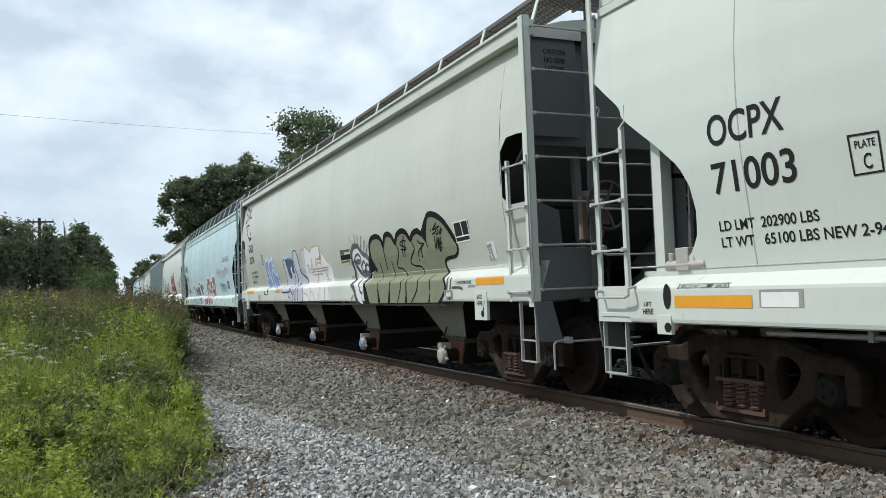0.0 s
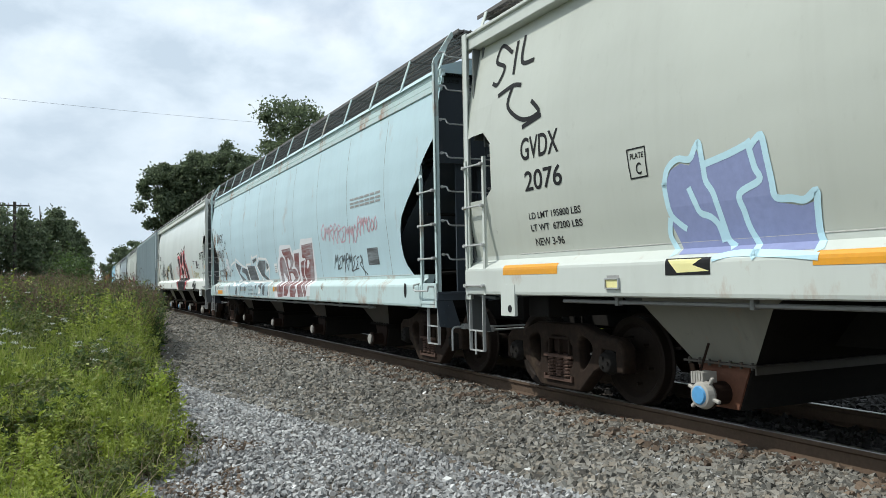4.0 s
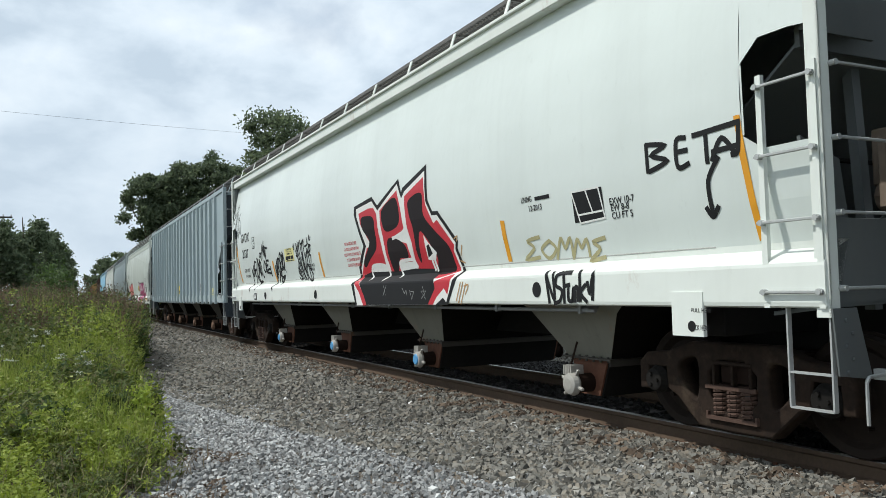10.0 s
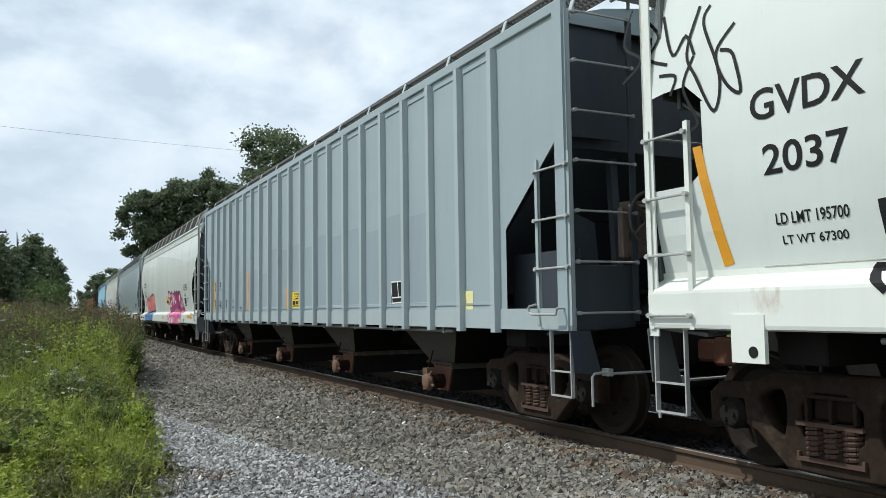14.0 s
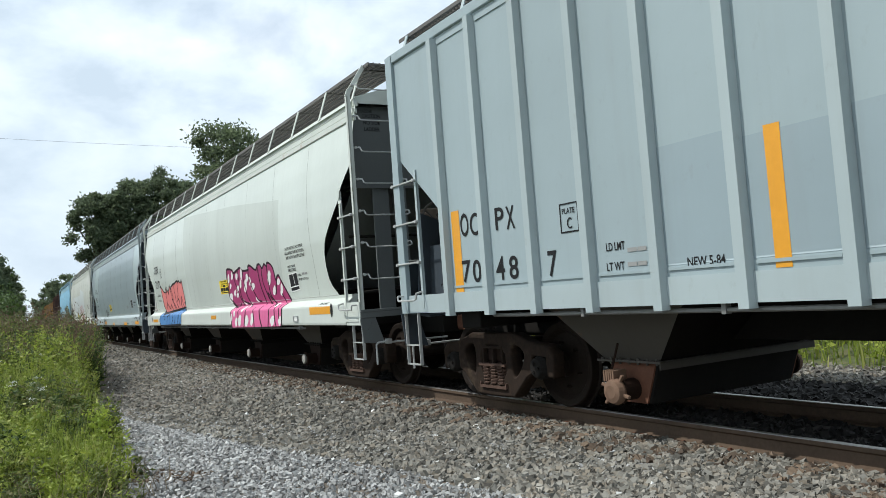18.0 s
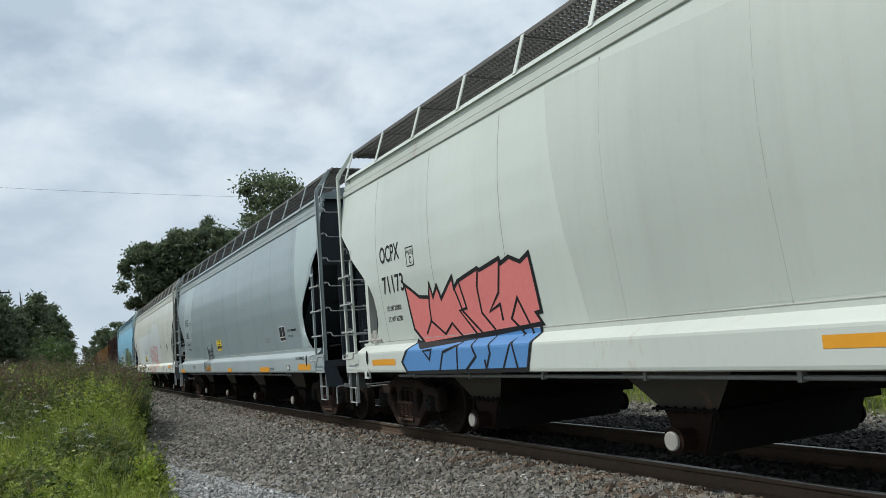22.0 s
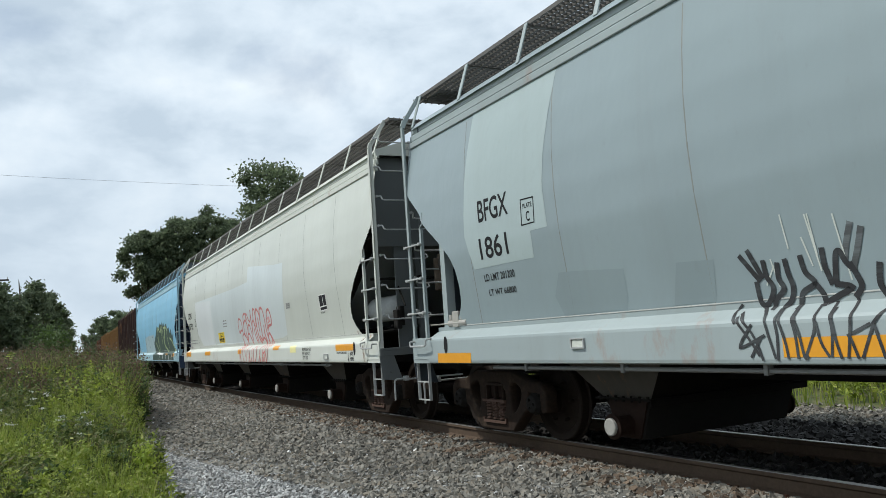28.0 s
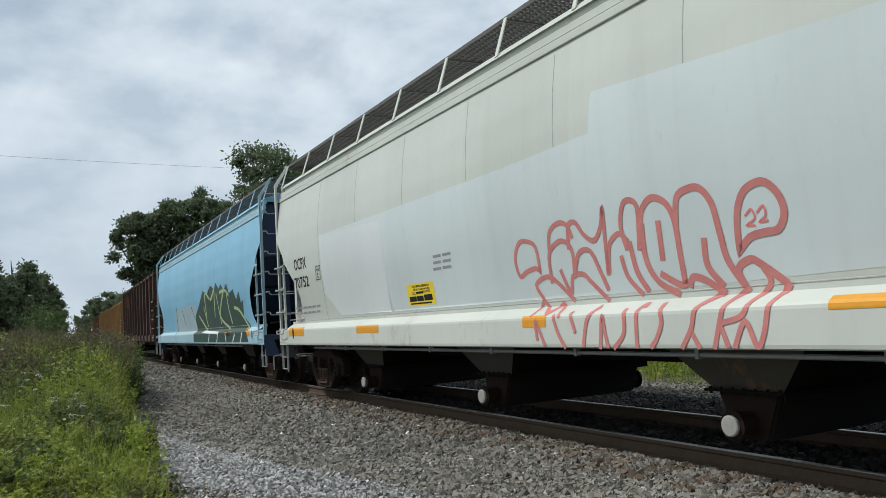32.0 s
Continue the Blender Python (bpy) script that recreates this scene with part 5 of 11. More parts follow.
decal_lines(car_b, "graffiti_line", (((5.32, 1.81), (5.3, 1.68), (5.29, 1.56)), ((5.22, 1.53), (5.2, 1.45), (5.21, 1.35), (5.17, 1.21)), ((5.03, 2.08), (5.02, 1.89), (5.01, 1.68)), ((4.74, 1.8), (4.71, 1.68), (4.67, 1.54)), ((4.61, 1.52), (4.6, 1.45), (4.63, 1.31), (4.65, 1.21)), ((4.45, 2.1), (4.34, 1.98), (4.36, 1.9), (4.5, 1.75), (4.48, 1.69), (4.28, 1.66), (4.16, 1.58), (4.1, 1.53)), ((4.05, 1.5), (4.09, 1.44), (4.11, 1.35), (4.25, 1.13)), ((3.77, 2.11), (3.69, 2.01), (3.66, 1.94), (3.84, 1.82), (3.89, 1.74), (3.73, 1.69), (3.52, 1.67), (3.44, 1.61), (3.42, 1.55), (3.4, 1.49), (3.38, 1.43), (3.41, 1.33), (3.5, 1.24), (3.65, 1.13)), ((3.9, 1.53), (3.86, 1.45), (3.87, 1.3)), ((2.94, 1.53), (2.93, 1.47), (2.92, 1.31)), ((3.27, 2.11), (3.16, 2.02), (3.11, 1.94))), 0.026, DEEP_BLACK, 0.006, True)
decal_lines(car_b, "spray_tag", (((4.08, 2.18), (4.17, 1.86)), ((4.01, 2.17), (4.08, 1.85)), ((3.97, 2.09), (4.1, 2.11), (4.23, 2.05), (4.02, 2.0), (4.01, 1.96), (4.22, 1.97)), ((3.47, 2.07), (3.41, 2.02), (3.25, 2.0), (3.41, 1.94), (3.5, 1.89), (3.52, 1.82)), ((3.34, 1.98), (3.38, 1.88), (3.38, 1.8)), ((3.54, 1.77), (3.53, 1.76)), ((2.93, 2.18), (2.92, 2.17)), ((2.7, 2.26), (2.84, 2.18), (2.73, 2.19)), ((2.87, 2.12), (2.76, 2.14), (2.73, 2.21), (2.77, 2.22)), ((2.6, 2.21), (2.69, 2.19), (2.66, 2.13), (2.73, 2.1)), ((2.54, 2.18), (2.62, 2.12), (2.6, 2.1), (2.53, 2.16)), ((2.82, 2.08), (2.82, 1.9), (2.73, 2.05), (2.74, 1.9), (2.67, 2.05)), ((2.66, 2.04), (2.69, 1.87)), ((2.68, 1.96), (2.6, 1.98)), ((2.6, 2.05), (2.67, 1.85)), ((2.59, 1.97), (2.59, 1.96)), ((2.6, 1.91), (2.61, 1.9))), 0.026, DEEP_BLACK, 0.006, True)
decal_fill(car_b, "graffiti_fill", ((6.72, 2.07), (6.54, 2.13), (6.37, 2.12), (6.22, 2.03), (6.13, 1.96), (5.92, 1.89), (5.85, 1.76), (5.84, 1.72), (6.02, 1.7), (6.15, 1.59), (6.03, 1.5), (6.02, 1.33), (6.13, 1.22), (6.03, 1.1), (6.31, 1.17), (6.42, 1.33), (6.48, 1.45), (6.61, 1.53), (6.64, 1.64), (6.71, 1.8), (6.77, 1.97)), PALE_SPRAY, 0.0036, True, label="white sprayed face shape")
decal_lines(car_b, "graffiti_outline", (((6.62, 2.19), (6.83, 2.07), (6.85, 1.89), (6.79, 1.73), (6.81, 1.55), (6.55, 1.37), (6.45, 1.22), (6.31, 1.11)), ((6.68, 2.16), (6.44, 2.17), (6.26, 2.06), (6.12, 1.99), (5.88, 1.91), (5.82, 1.76)), ((6.71, 1.91), (6.53, 1.72), (6.29, 1.62), (6.07, 1.65), (6.03, 1.58), (6.12, 1.51))), 0.1, SMUDGE, 0.0048, True)
decal_lines(car_b, "graffiti_line", (((6.45, 2.02), (6.33, 1.96), (6.38, 1.87), (6.54, 1.85), (6.64, 1.9), (6.63, 1.98), (6.45, 2.02)), ((6.57, 1.9), (6.4, 1.9)), ((6.18, 1.88), (6.12, 1.8), (6.19, 1.7), (6.32, 1.7), (6.35, 1.79), (6.18, 1.88)), ((6.02, 1.82), (5.94, 1.76), (5.99, 1.67), (6.12, 1.69), (6.12, 1.77), (6.02, 1.82)), ((6.42, 1.54), (6.24, 1.44), (6.17, 1.33), (6.07, 1.29))), 0.05, SMUDGE, 0.0054, True)
decal_lines(car_b, "graffiti_halo", (((6.53, 2.18), (6.53, 2.39)), ((6.38, 2.17), (6.35, 2.35)), ((6.73, 2.15), (6.86, 2.35)), ((6.25, 2.09), (6.14, 2.31)), ((6.1, 2.02), (5.98, 2.23)), ((5.99, 1.98), (5.84, 2.15)), ((6.87, 2.08), (6.96, 2.21)), ((6.91, 1.85), (7.07, 1.9)), ((6.88, 1.61), (7.08, 1.6)), ((6.62, 1.37), (6.71, 1.42)), ((6.59, 1.26), (6.71, 1.19))), 0.055, HALO_MIST, 0.0036, True)
decal_fill(car_b, "sticker", ((7.62, 2.17), (6.92, 2.16), (6.95, 1.86), (7.61, 1.86)), WORN_STICKER, 0.0036, False, label="worn pale yellow placard with black marks")
decal_lines(car_b, "sticker_mark", (((7.55, 2.13), (6.97, 2.12)), ((7.54, 2.08), (7.31, 2.08))), 0.05, FADED, 0.0048, False)
decal_lines(car_b, "text_bar", (((7.53, 2.0), (7.32, 2.0)), ((7.27, 2.0), (7.11, 2.0)), ((7.07, 2.0), (6.95, 2.0))), 0.10, DEEP_BLACK, 0.0048, False)
decal_lines(car_b, "sticker_mark", (((7.54, 1.91), (6.98, 1.92)),), 0.04, FADED, 0.0048, False)
decal_fill(car_b, "graffiti_fill", ((10.73, 2.31), (10.44, 2.36), (10.35, 2.28), (10.30, 2.40), (9.83, 2.25), (9.70, 2.33), (9.38, 2.35), (9.07, 2.33), (9.12, 2.08), (9.32, 2.05), (9.05, 1.99), (8.97, 2.25), (8.52, 1.96), (8.28, 1.83), (8.26, 1.17), (10.42, 1.15), (10.46, 1.51), (10.33, 1.65), (10.44, 1.73), (10.60, 1.78), (10.66, 2.06)), PALE_SPRAY, 0.003, label='whitish sprayed letters')
decal_fill(car_b, "graffiti_fill", ((12.57, 1.38), (12.74, 1.48), (12.56, 1.59), (12.51, 1.69), (12.50, 1.90), (12.65, 2.15), (12.53, 2.20), (12.20, 2.20), (11.94, 2.22), (11.53, 2.15), (11.53, 2.27), (11.44, 2.36), (11.28, 2.37), (11.12, 2.31), (11.03, 2.15), (10.94, 1.94), (10.93, 1.82), (10.65, 1.73), (10.49, 1.68), (10.41, 1.57), (10.50, 1.50), (10.40, 1.28), (10.49, 1.15), (11.72, 1.14), (11.75, 1.22), (11.91, 1.25), (11.92, 1.32), (11.77, 1.37)), LAVENDER, 0.0036, label='lavender sprayed letters')
decal_fill(car_b, "graffiti_fill", ((10.73, 2.31), (10.44, 2.35), (10.38, 2.07), (10.40, 1.77), (10.60, 1.79), (10.66, 2.06)), LAVENDER, 0.0036)
decal_fill(car_b, "graffiti_core", ((12.42, 2.18), (12.09, 2.23), (11.95, 2.17), (11.89, 2.22), (11.67, 2.17), (11.58, 2.13), (11.56, 1.83), (11.73, 1.84), (11.80, 1.90), (11.90, 1.74), (12.06, 1.69), (12.19, 1.76), (12.25, 1.94), (12.33, 2.06)), INK_BLUE, 0.0048, label='ink blue sprayed patch')
decal_fill(car_b, "graffiti_core", ((11.91, 1.94), (11.80, 2.03), (11.78, 1.90), (11.74, 1.79), (11.85, 1.81)), WHITE_PAINT, 0.0054)
decal_lines(car_b, "graffiti_outline", (((12.56, 1.59), (12.51, 1.69), (12.52, 1.93), (12.65, 2.15), (12.49, 2.21)), ((11.53, 2.15), (11.53, 2.29), (11.41, 2.36), (11.26, 2.37), (11.11, 2.30), (11.03, 2.12), (10.93, 1.92), (10.92, 1.82), (10.65, 1.73), (10.48, 1.67), (10.41, 1.56), (10.50, 1.49), (10.40, 1.28), (10.49, 1.15)), ((12.57, 1.37), (11.77, 1.38), (11.83, 1.47), (11.76, 1.54)), ((12.57, 1.37), (12.69, 1.47), (12.55, 1.57)), ((11.51, 2.12), (11.43, 1.93), (11.32, 1.76), (11.39, 1.58), (11.41, 1.45), (11.27, 1.29), (11.29, 1.14)), ((11.58, 2.13), (11.58, 1.72), (11.74, 1.51), (11.54, 1.34), (11.41, 1.29), (11.46, 1.15)), ((11.23, 1.53), (11.10, 1.55), (10.91, 1.38), (10.98, 1.16)), ((11.13, 1.15), (11.10, 1.39), (11.23, 1.53)), ((11.92, 1.32), (11.87, 1.24), (11.75, 1.22), (11.72, 1.14)),), 0.038, INK_BLACK, 0.0054, True)
decal_lines(car_b, "graffiti_line", (((11.57, 2.28), (11.48, 2.37), (11.27, 2.40), (11.08, 2.32), (10.97, 2.12), (10.89, 1.86)), ((12.70, 2.17), (12.52, 2.23), (12.20, 2.23), (11.94, 2.26)), ((11.20, 1.52), (11.01, 1.18)),), 0.03, CYAN_SPRAY, 0.0042, True)
decal_lines(car_b, "graffiti_outline", (((10.60, 1.80), (10.66, 2.03), (10.73, 2.31), (10.43, 2.37), (10.36, 2.28), (10.30, 2.40), (9.80, 2.23)), ((9.85, 2.27), (9.65, 2.34), (9.33, 2.36), (9.07, 2.33), (9.12, 2.08)), ((9.05, 1.99), (8.98, 2.25), (8.53, 1.95)), ((9.53, 1.97), (9.39, 2.11), (9.36, 2.05), (9.12, 2.09)), ((9.53, 1.97), (9.39, 1.90), (9.40, 1.99), (9.05, 1.97), (8.74, 1.64), (8.72, 1.84)), ((8.74, 1.64), (8.77, 1.59), (8.94, 1.49), (9.10, 1.17)), ((9.46, 1.76), (9.58, 1.56), (9.76, 1.51), (9.72, 1.31), (9.81, 1.16)), ((9.66, 1.38), (9.53, 1.31), (9.36, 1.16)), ((8.59, 1.61), (8.57, 1.40), (8.60, 1.17)),), 0.022, ORANGE_SPRAY, 0.0054, False)
decal_lines(car_b, "graffiti_outline", (((10.38, 1.33), (10.16, 1.32), (9.98, 1.27), (9.82, 1.16)), ((10.29, 1.97), (10.10, 1.97), (10.17, 1.77), (10.22, 1.95), (9.91, 1.84), (9.99, 1.78), (9.78, 1.79)), ((9.91, 1.84), (9.81, 2.13), (9.78, 1.81)),), 0.022, ORANGE_SPRAY, 0.0054, False)
decal_fill(car_c, "paper_label", ((9.55, 1.8), (9.29, 1.8), (9.27, 1.59), (9.52, 1.57)), WHITE_PAINT, 0.0036, label="white printed paper label")
decal_rect(car_c, "text_bar", 9.5, 9.34, 1.72, 1.74, GREYTAG, 0.0048)
decal_rect(car_c, "text_bar", 9.5, 9.34, 1.67, 1.69, GREYTAG, 0.0048)
decal_rect(car_c, "text_bar", 9.5, 9.34, 1.62, 1.64, GREYTAG, 0.0048)
decal_rect(car_c, "text_bar", 9.5, 9.34, 1.57, 1.59, GREYTAG, 0.0048)
decal_text(car_c, 'BFGX', 17.05, 2.65, 0.260, 0.98, FADED, 0.0036)
decal_text(car_c, '1813', 16.98, 2.17, 0.240, 0.89, FADED, 0.0036)
decal_lines(car_c, "plate_border", (((15.84, 2.67), (15.62, 2.67), (15.60, 2.41), (15.83, 2.41), (15.84, 2.67)),), 0.014, BLACK_PAINT, 0.0036, False)
decal_text(car_c, 'PLATE', 15.80, 2.58, 0.050, 0.16, FADED, 0.0036)
decal_text(car_c, 'C', 15.75, 2.44, 0.100, 0.07, FADED, 0.0036)
decal_text(car_c, 'LD LMT 185500', 17.02, 1.72, 0.070, 0.94, FADED, 0.0036)
decal_text(car_c, 'LT WT  67500 NEW 12-89', 17.03, 1.55, 0.070, 1.66, FADED, 0.0036)
decal_rect(car_c, "reflector", 16.94, 16.07, 1.02, 1.13, ORANGE, 0.003)
decal_rect(car_c, "reflector", 13.33, 12.43, 1.13, 1.23, ORANGE, 0.003)
decal_rect(car_c, "reflector", 9.28, 8.83, 1.13, 1.24, ORANGE, 0.003)
decal_lines(car_c, "text_bar", (((16.97, 1.20), (16.77, 1.20)), ((16.70, 1.20), (16.51, 1.20)), ((16.44, 1.20), (16.24, 1.20)), ((16.18, 1.20), (15.98, 1.20)),), 0.035, GREYTAG, 0.0042, False)
decal_text(car_c, '2 INCH HF COMP SHOE', 17.63, 1.02, 0.040, 0.69, FADED, 0.0036)
decal_text(car_c, 'NOTE  THIS CAR HAS', 12.39, 1.24, 0.060, 0.73, FADED, 0.0036)
decal_text(car_c, 'THIS CAR EQUIPPED', 12.18, 1.13, 0.050, 0.61, FADED, 0.0036)
decal_text(car_c, 'CAUTION REMOVE BOTH CARS', 12.18, 1.03, 0.050, 1.17, FADED, 0.0036)
decal_fill(car_c, "graffiti_outline", ((9.11, 0.98), (9.16, 1.24), (9.12, 1.38), (9.22, 1.56), (9.17, 1.84), (9.06, 1.92), (8.92, 2.00), (8.94, 2.09), (8.77, 2.21), (7.86, 2.18), (7.82, 2.14), (7.68, 1.98), (7.62, 2.04), (7.08, 2.06), (7.04, 2.14), (6.90, 2.26), (6.38, 2.24), (6.06, 2.24), (6.04, 1.96), (6.06, 1.40), (6.11, 1.05), (8.81, 0.99)), PALE_SPRAY, 0.003, label='whitish sprayed outline')
decal_fill(car_c, "graffiti_fill", ((8.81, 1.00), (8.93, 1.32), (9.05, 1.68), (8.98, 1.83), (8.84, 1.93), (8.66, 1.95), (8.49, 1.87), (8.39, 1.70), (8.31, 1.48), (8.26, 1.36), (8.36, 1.01)), MAROON, 0.0042, label='streaky maroon sprayed letter')
decal_fill(car_c, "graffiti_fill", ((8.67, 2.10), (8.22, 2.10), (7.90, 2.11), (7.83, 1.97), (7.72, 1.90), (7.70, 1.81), (7.79, 1.71), (7.93, 1.66), (7.71, 1.65), (7.56, 1.60), (7.49, 1.54), (7.42, 1.48), (7.61, 1.35), (7.67, 1.31), (7.82, 1.16), (7.94, 1.03), (8.26, 1.03), (8.20, 1.27), (8.21, 1.45), (8.34, 1.69), (8.44, 1.88), (8.60, 2.00)), MAROON, 0.0042, label='streaky maroon sprayed letter')
decal_fill(car_c, "graffiti_fill", ((7.59, 1.97), (7.11, 1.98), (7.20, 1.71), (7.28, 1.51), (7.24, 1.39), (7.26, 1.27), (7.23, 1.19), (7.12, 1.21), (7.18, 1.13), (7.28, 1.02), (7.65, 1.02), (7.72, 1.18), (7.58, 1.31), (7.39, 1.41), (7.40, 1.47), (7.50, 1.63), (7.67, 1.68), (7.63, 1.82)), MAROON, 0.0042, label='streaky maroon sprayed letter')
decal_fill(car_c, "graffiti_fill", ((6.91, 2.12), (6.39, 2.13), (6.08, 2.14), (6.16, 1.64), (6.23, 1.40), (6.42, 1.04), (7.00, 1.02), (7.09, 1.21), (7.12, 1.39), (7.20, 1.63), (7.11, 1.79), (6.79, 1.82), (6.98, 1.87)), MAROON, 0.0042, label='streaky maroon sprayed letter')
decal_fill(car_c, "graffiti_core", ((8.67, 1.32), (8.74, 1.54), (8.65, 1.55), (8.53, 1.46), (8.41, 1.39), (8.54, 1.25), (8.61, 1.26)), PALE_SPRAY, 0.0054, True)
decal_fill(car_c, "graffiti_core", ((8.20, 1.88), (8.09, 1.86), (7.99, 1.79), (8.03, 1.70), (8.18, 1.65)), PALE_SPRAY, 0.0054, True)
decal_fill(car_c, "graffiti_core", ((8.13, 1.52), (7.91, 1.54), (7.81, 1.48), (7.75, 1.42), (7.90, 1.37), (8.02, 1.30)), PALE_SPRAY, 0.0054, True)
decal_fill(car_c, "graffiti_core", ((6.61, 1.78), (6.48, 1.79), (6.47, 1.71), (6.66, 1.62)), PALE_SPRAY, 0.0054, True)
decal_fill(car_c, "graffiti_core", ((6.53, 1.38), (6.37, 1.34), (6.37, 1.16), (6.46, 1.23)), PALE_SPRAY, 0.0054, True)
decal_fill(car_c, "graffiti_core", ((7.84, 1.02), (7.74, 1.17), (7.65, 1.02)), PALE_SPRAY, 0.0054)
decal_fill(car_c, "graffiti_core", ((7.27, 1.02), (7.11, 1.21), (7.02, 1.02)), PALE_SPRAY, 0.0054)
decal_lines(car_c, "graffiti_line", (((8.62, 1.98), (8.45, 1.88), (8.35, 1.70), (8.27, 1.48), (8.23, 1.35), (8.31, 1.01)), ((7.11, 1.79), (6.75, 1.82), (6.88, 1.69), (6.94, 1.50), (6.81, 1.36), (6.54, 1.04)), ((7.93, 1.65), (7.68, 1.66), (7.53, 1.61), (7.44, 1.50), (7.39, 1.43), (7.61, 1.34), (7.81, 1.14)),), 0.045, PALE_SPRAY, 0.006, True)
decal_lines(car_c, "graffiti_line", (((7.10, 1.98), (7.21, 1.71), (7.25, 1.49), (7.24, 1.30)),), 0.13, PALE_SPRAY, 0.006, True)
decal_fill(car_c, "graffiti_halo", ((15.05, 1.01), (15.15, 1.18), (14.94, 1.38), (14.16, 1.42), (11.51, 1.39), (10.18, 1.41), (9.91, 1.36), (9.76, 1.16), (9.74, 1.02), (12.94, 0.98)), AQUA_GREY, 0.003, label='thin bluish sprayed lower letters')
decal_fill(car_c, "graffiti_fill", ((14.27, 1.95), (13.52, 1.82), (13.72, 1.72), (13.85, 1.64), (13.10, 1.43), (13.49, 1.40), (14.24, 1.74)), SMOKE, 0.0042, label='streaky grey sprayed letter')
decal_fill(car_c, "graffiti_fill", ((13.46, 1.78), (12.81, 1.74), (12.55, 1.42), (12.79, 1.41), (13.10, 1.60), (13.51, 1.66)), SMOKE, 0.0042, label='streaky grey sprayed letter')
decal_fill(car_c, "graffiti_fill", ((12.72, 1.81), (11.73, 1.80), (11.41, 1.42), (12.34, 1.40), (12.73, 1.65)), SMOKE, 0.0042, label='streaky grey sprayed letter')
decal_fill(car_c, "graffiti_fill", ((11.94, 1.96), (11.36, 2.01), (11.46, 1.93), (11.70, 1.90), (11.90, 1.86)), SMOKE, 0.0042, label='streaky grey sprayed letter')
decal_fill(car_c, "graffiti_fill", ((11.45, 1.78), (11.15, 1.92), (10.43, 1.90), (10.55, 1.70), (10.69, 1.61), (10.65, 1.55), (10.21, 1.42), (10.44, 1.39), (11.02, 1.53), (10.94, 1.41)), SMOKE, 0.0042, label='streaky grey sprayed letter')
decal_fill(car_c, "graffiti_fill", ((10.41, 1.87), (10.19, 1.80), (10.14, 1.71), (10.41, 1.60), (10.44, 1.69)), SMOKE, 0.0042, label='streaky grey sprayed letter')
decal_fill(car_c, "graffiti_fill", ((15.07, 1.79), (14.85, 1.73), (15.02, 1.68)), SMOKE, 0.0042, label='streaky grey sprayed letter')
decal_fill(car_c, "graffiti_fill", ((14.01, 1.05), (13.86, 1.29), (13.66, 1.15), (13.80, 0.97)), SMOKE, 0.0042, label='streaky grey sprayed letter')
decal_fill(car_c, "graffiti_fill", ((13.34, 1.35), (13.12, 1.20), (13.31, 1.00)), SMOKE, 0.0042, label='streaky grey sprayed letter')
decal_fill(car_c, "graffiti_fill", ((12.67, 1.36), (12.52, 1.16), (12.62, 0.99)), SMOKE, 0.0042, label='streaky grey sprayed letter')
decal_fill(car_c, "graffiti_fill", ((11.56, 1.34), (11.49, 1.14), (11.59, 1.00)), SMOKE, 0.0042, label='streaky grey sprayed letter')
decal_fill(car_c, "graffiti_fill", ((11.07, 1.34), (10.60, 1.31), (10.55, 1.16), (10.84, 1.22)), SMOKE, 0.0042, label='streaky grey sprayed letter')
decal_fill(car_c, "graffiti_fill", ((10.39, 1.33), (10.16, 1.24), (10.24, 1.02), (10.46, 1.06)), SMOKE, 0.0042, label='streaky grey sprayed letter')
decal_fill(car_c, "graffiti_fill", ((9.92, 1.17), (9.79, 1.08), (9.88, 1.02)), SMOKE, 0.0042, label='streaky grey sprayed letter')
decal_fill(car_c, "graffiti_fill", ((11.37, 1.31), (11.14, 1.27), (11.24, 1.16)), SMOKE, 0.0042, label='streaky grey sprayed letter')
decal_fill(car_c, "graffiti_fill", ((15.04, 1.32), (14.85, 1.26), (14.95, 1.10)), SMOKE, 0.0042, label='streaky grey sprayed letter')
decal_lines(car_c, "graffiti_outline", (((15.17, 1.56), (15.18, 1.77), (15.02, 1.90), (14.44, 1.98), (14.36, 1.86), (14.24, 2.05), (13.38, 1.84), (12.86, 1.76), (12.77, 1.86), (12.21, 1.85), (12.01, 2.08), (11.90, 2.01), (11.32, 2.06), (11.59, 1.80), (11.21, 1.98), (10.35, 1.94), (10.16, 1.84), (10.09, 1.70), (10.25, 1.48), (10.20, 1.41)), ((12.77, 1.86), (12.47, 1.42)), ((11.73, 1.81), (11.39, 1.42)), ((12.01, 2.06), (11.97, 1.85)), ((10.37, 1.93), (10.44, 1.62), (10.13, 1.70)), ((14.36, 1.86), (13.70, 1.43), (14.11, 1.38)), ((11.50, 1.80), (10.91, 1.42)),), 0.055, WHITE_PAINT, 0.0054, False, label='white sprayed outline')
decal_lines(car_c, "graffiti_outline", (((15.10, 1.01), (15.15, 1.20), (14.94, 1.38), (14.11, 1.27), (13.49, 1.38), (12.75, 1.33), (12.41, 1.39), (11.51, 1.36), (10.86, 1.37), (10.39, 1.38), (9.91, 1.36), (9.76, 1.16), (9.74, 1.02)), ((13.49, 1.38), (13.60, 1.19), (13.46, 1.00)), ((11.51, 1.36), (11.55, 0.99)), ((10.80, 1.20), (10.68, 1.12), (10.86, 1.08), (10.80, 1.20)),), 0.05, WHITE_PAINT, 0.0054, True, label='white sprayed outline')
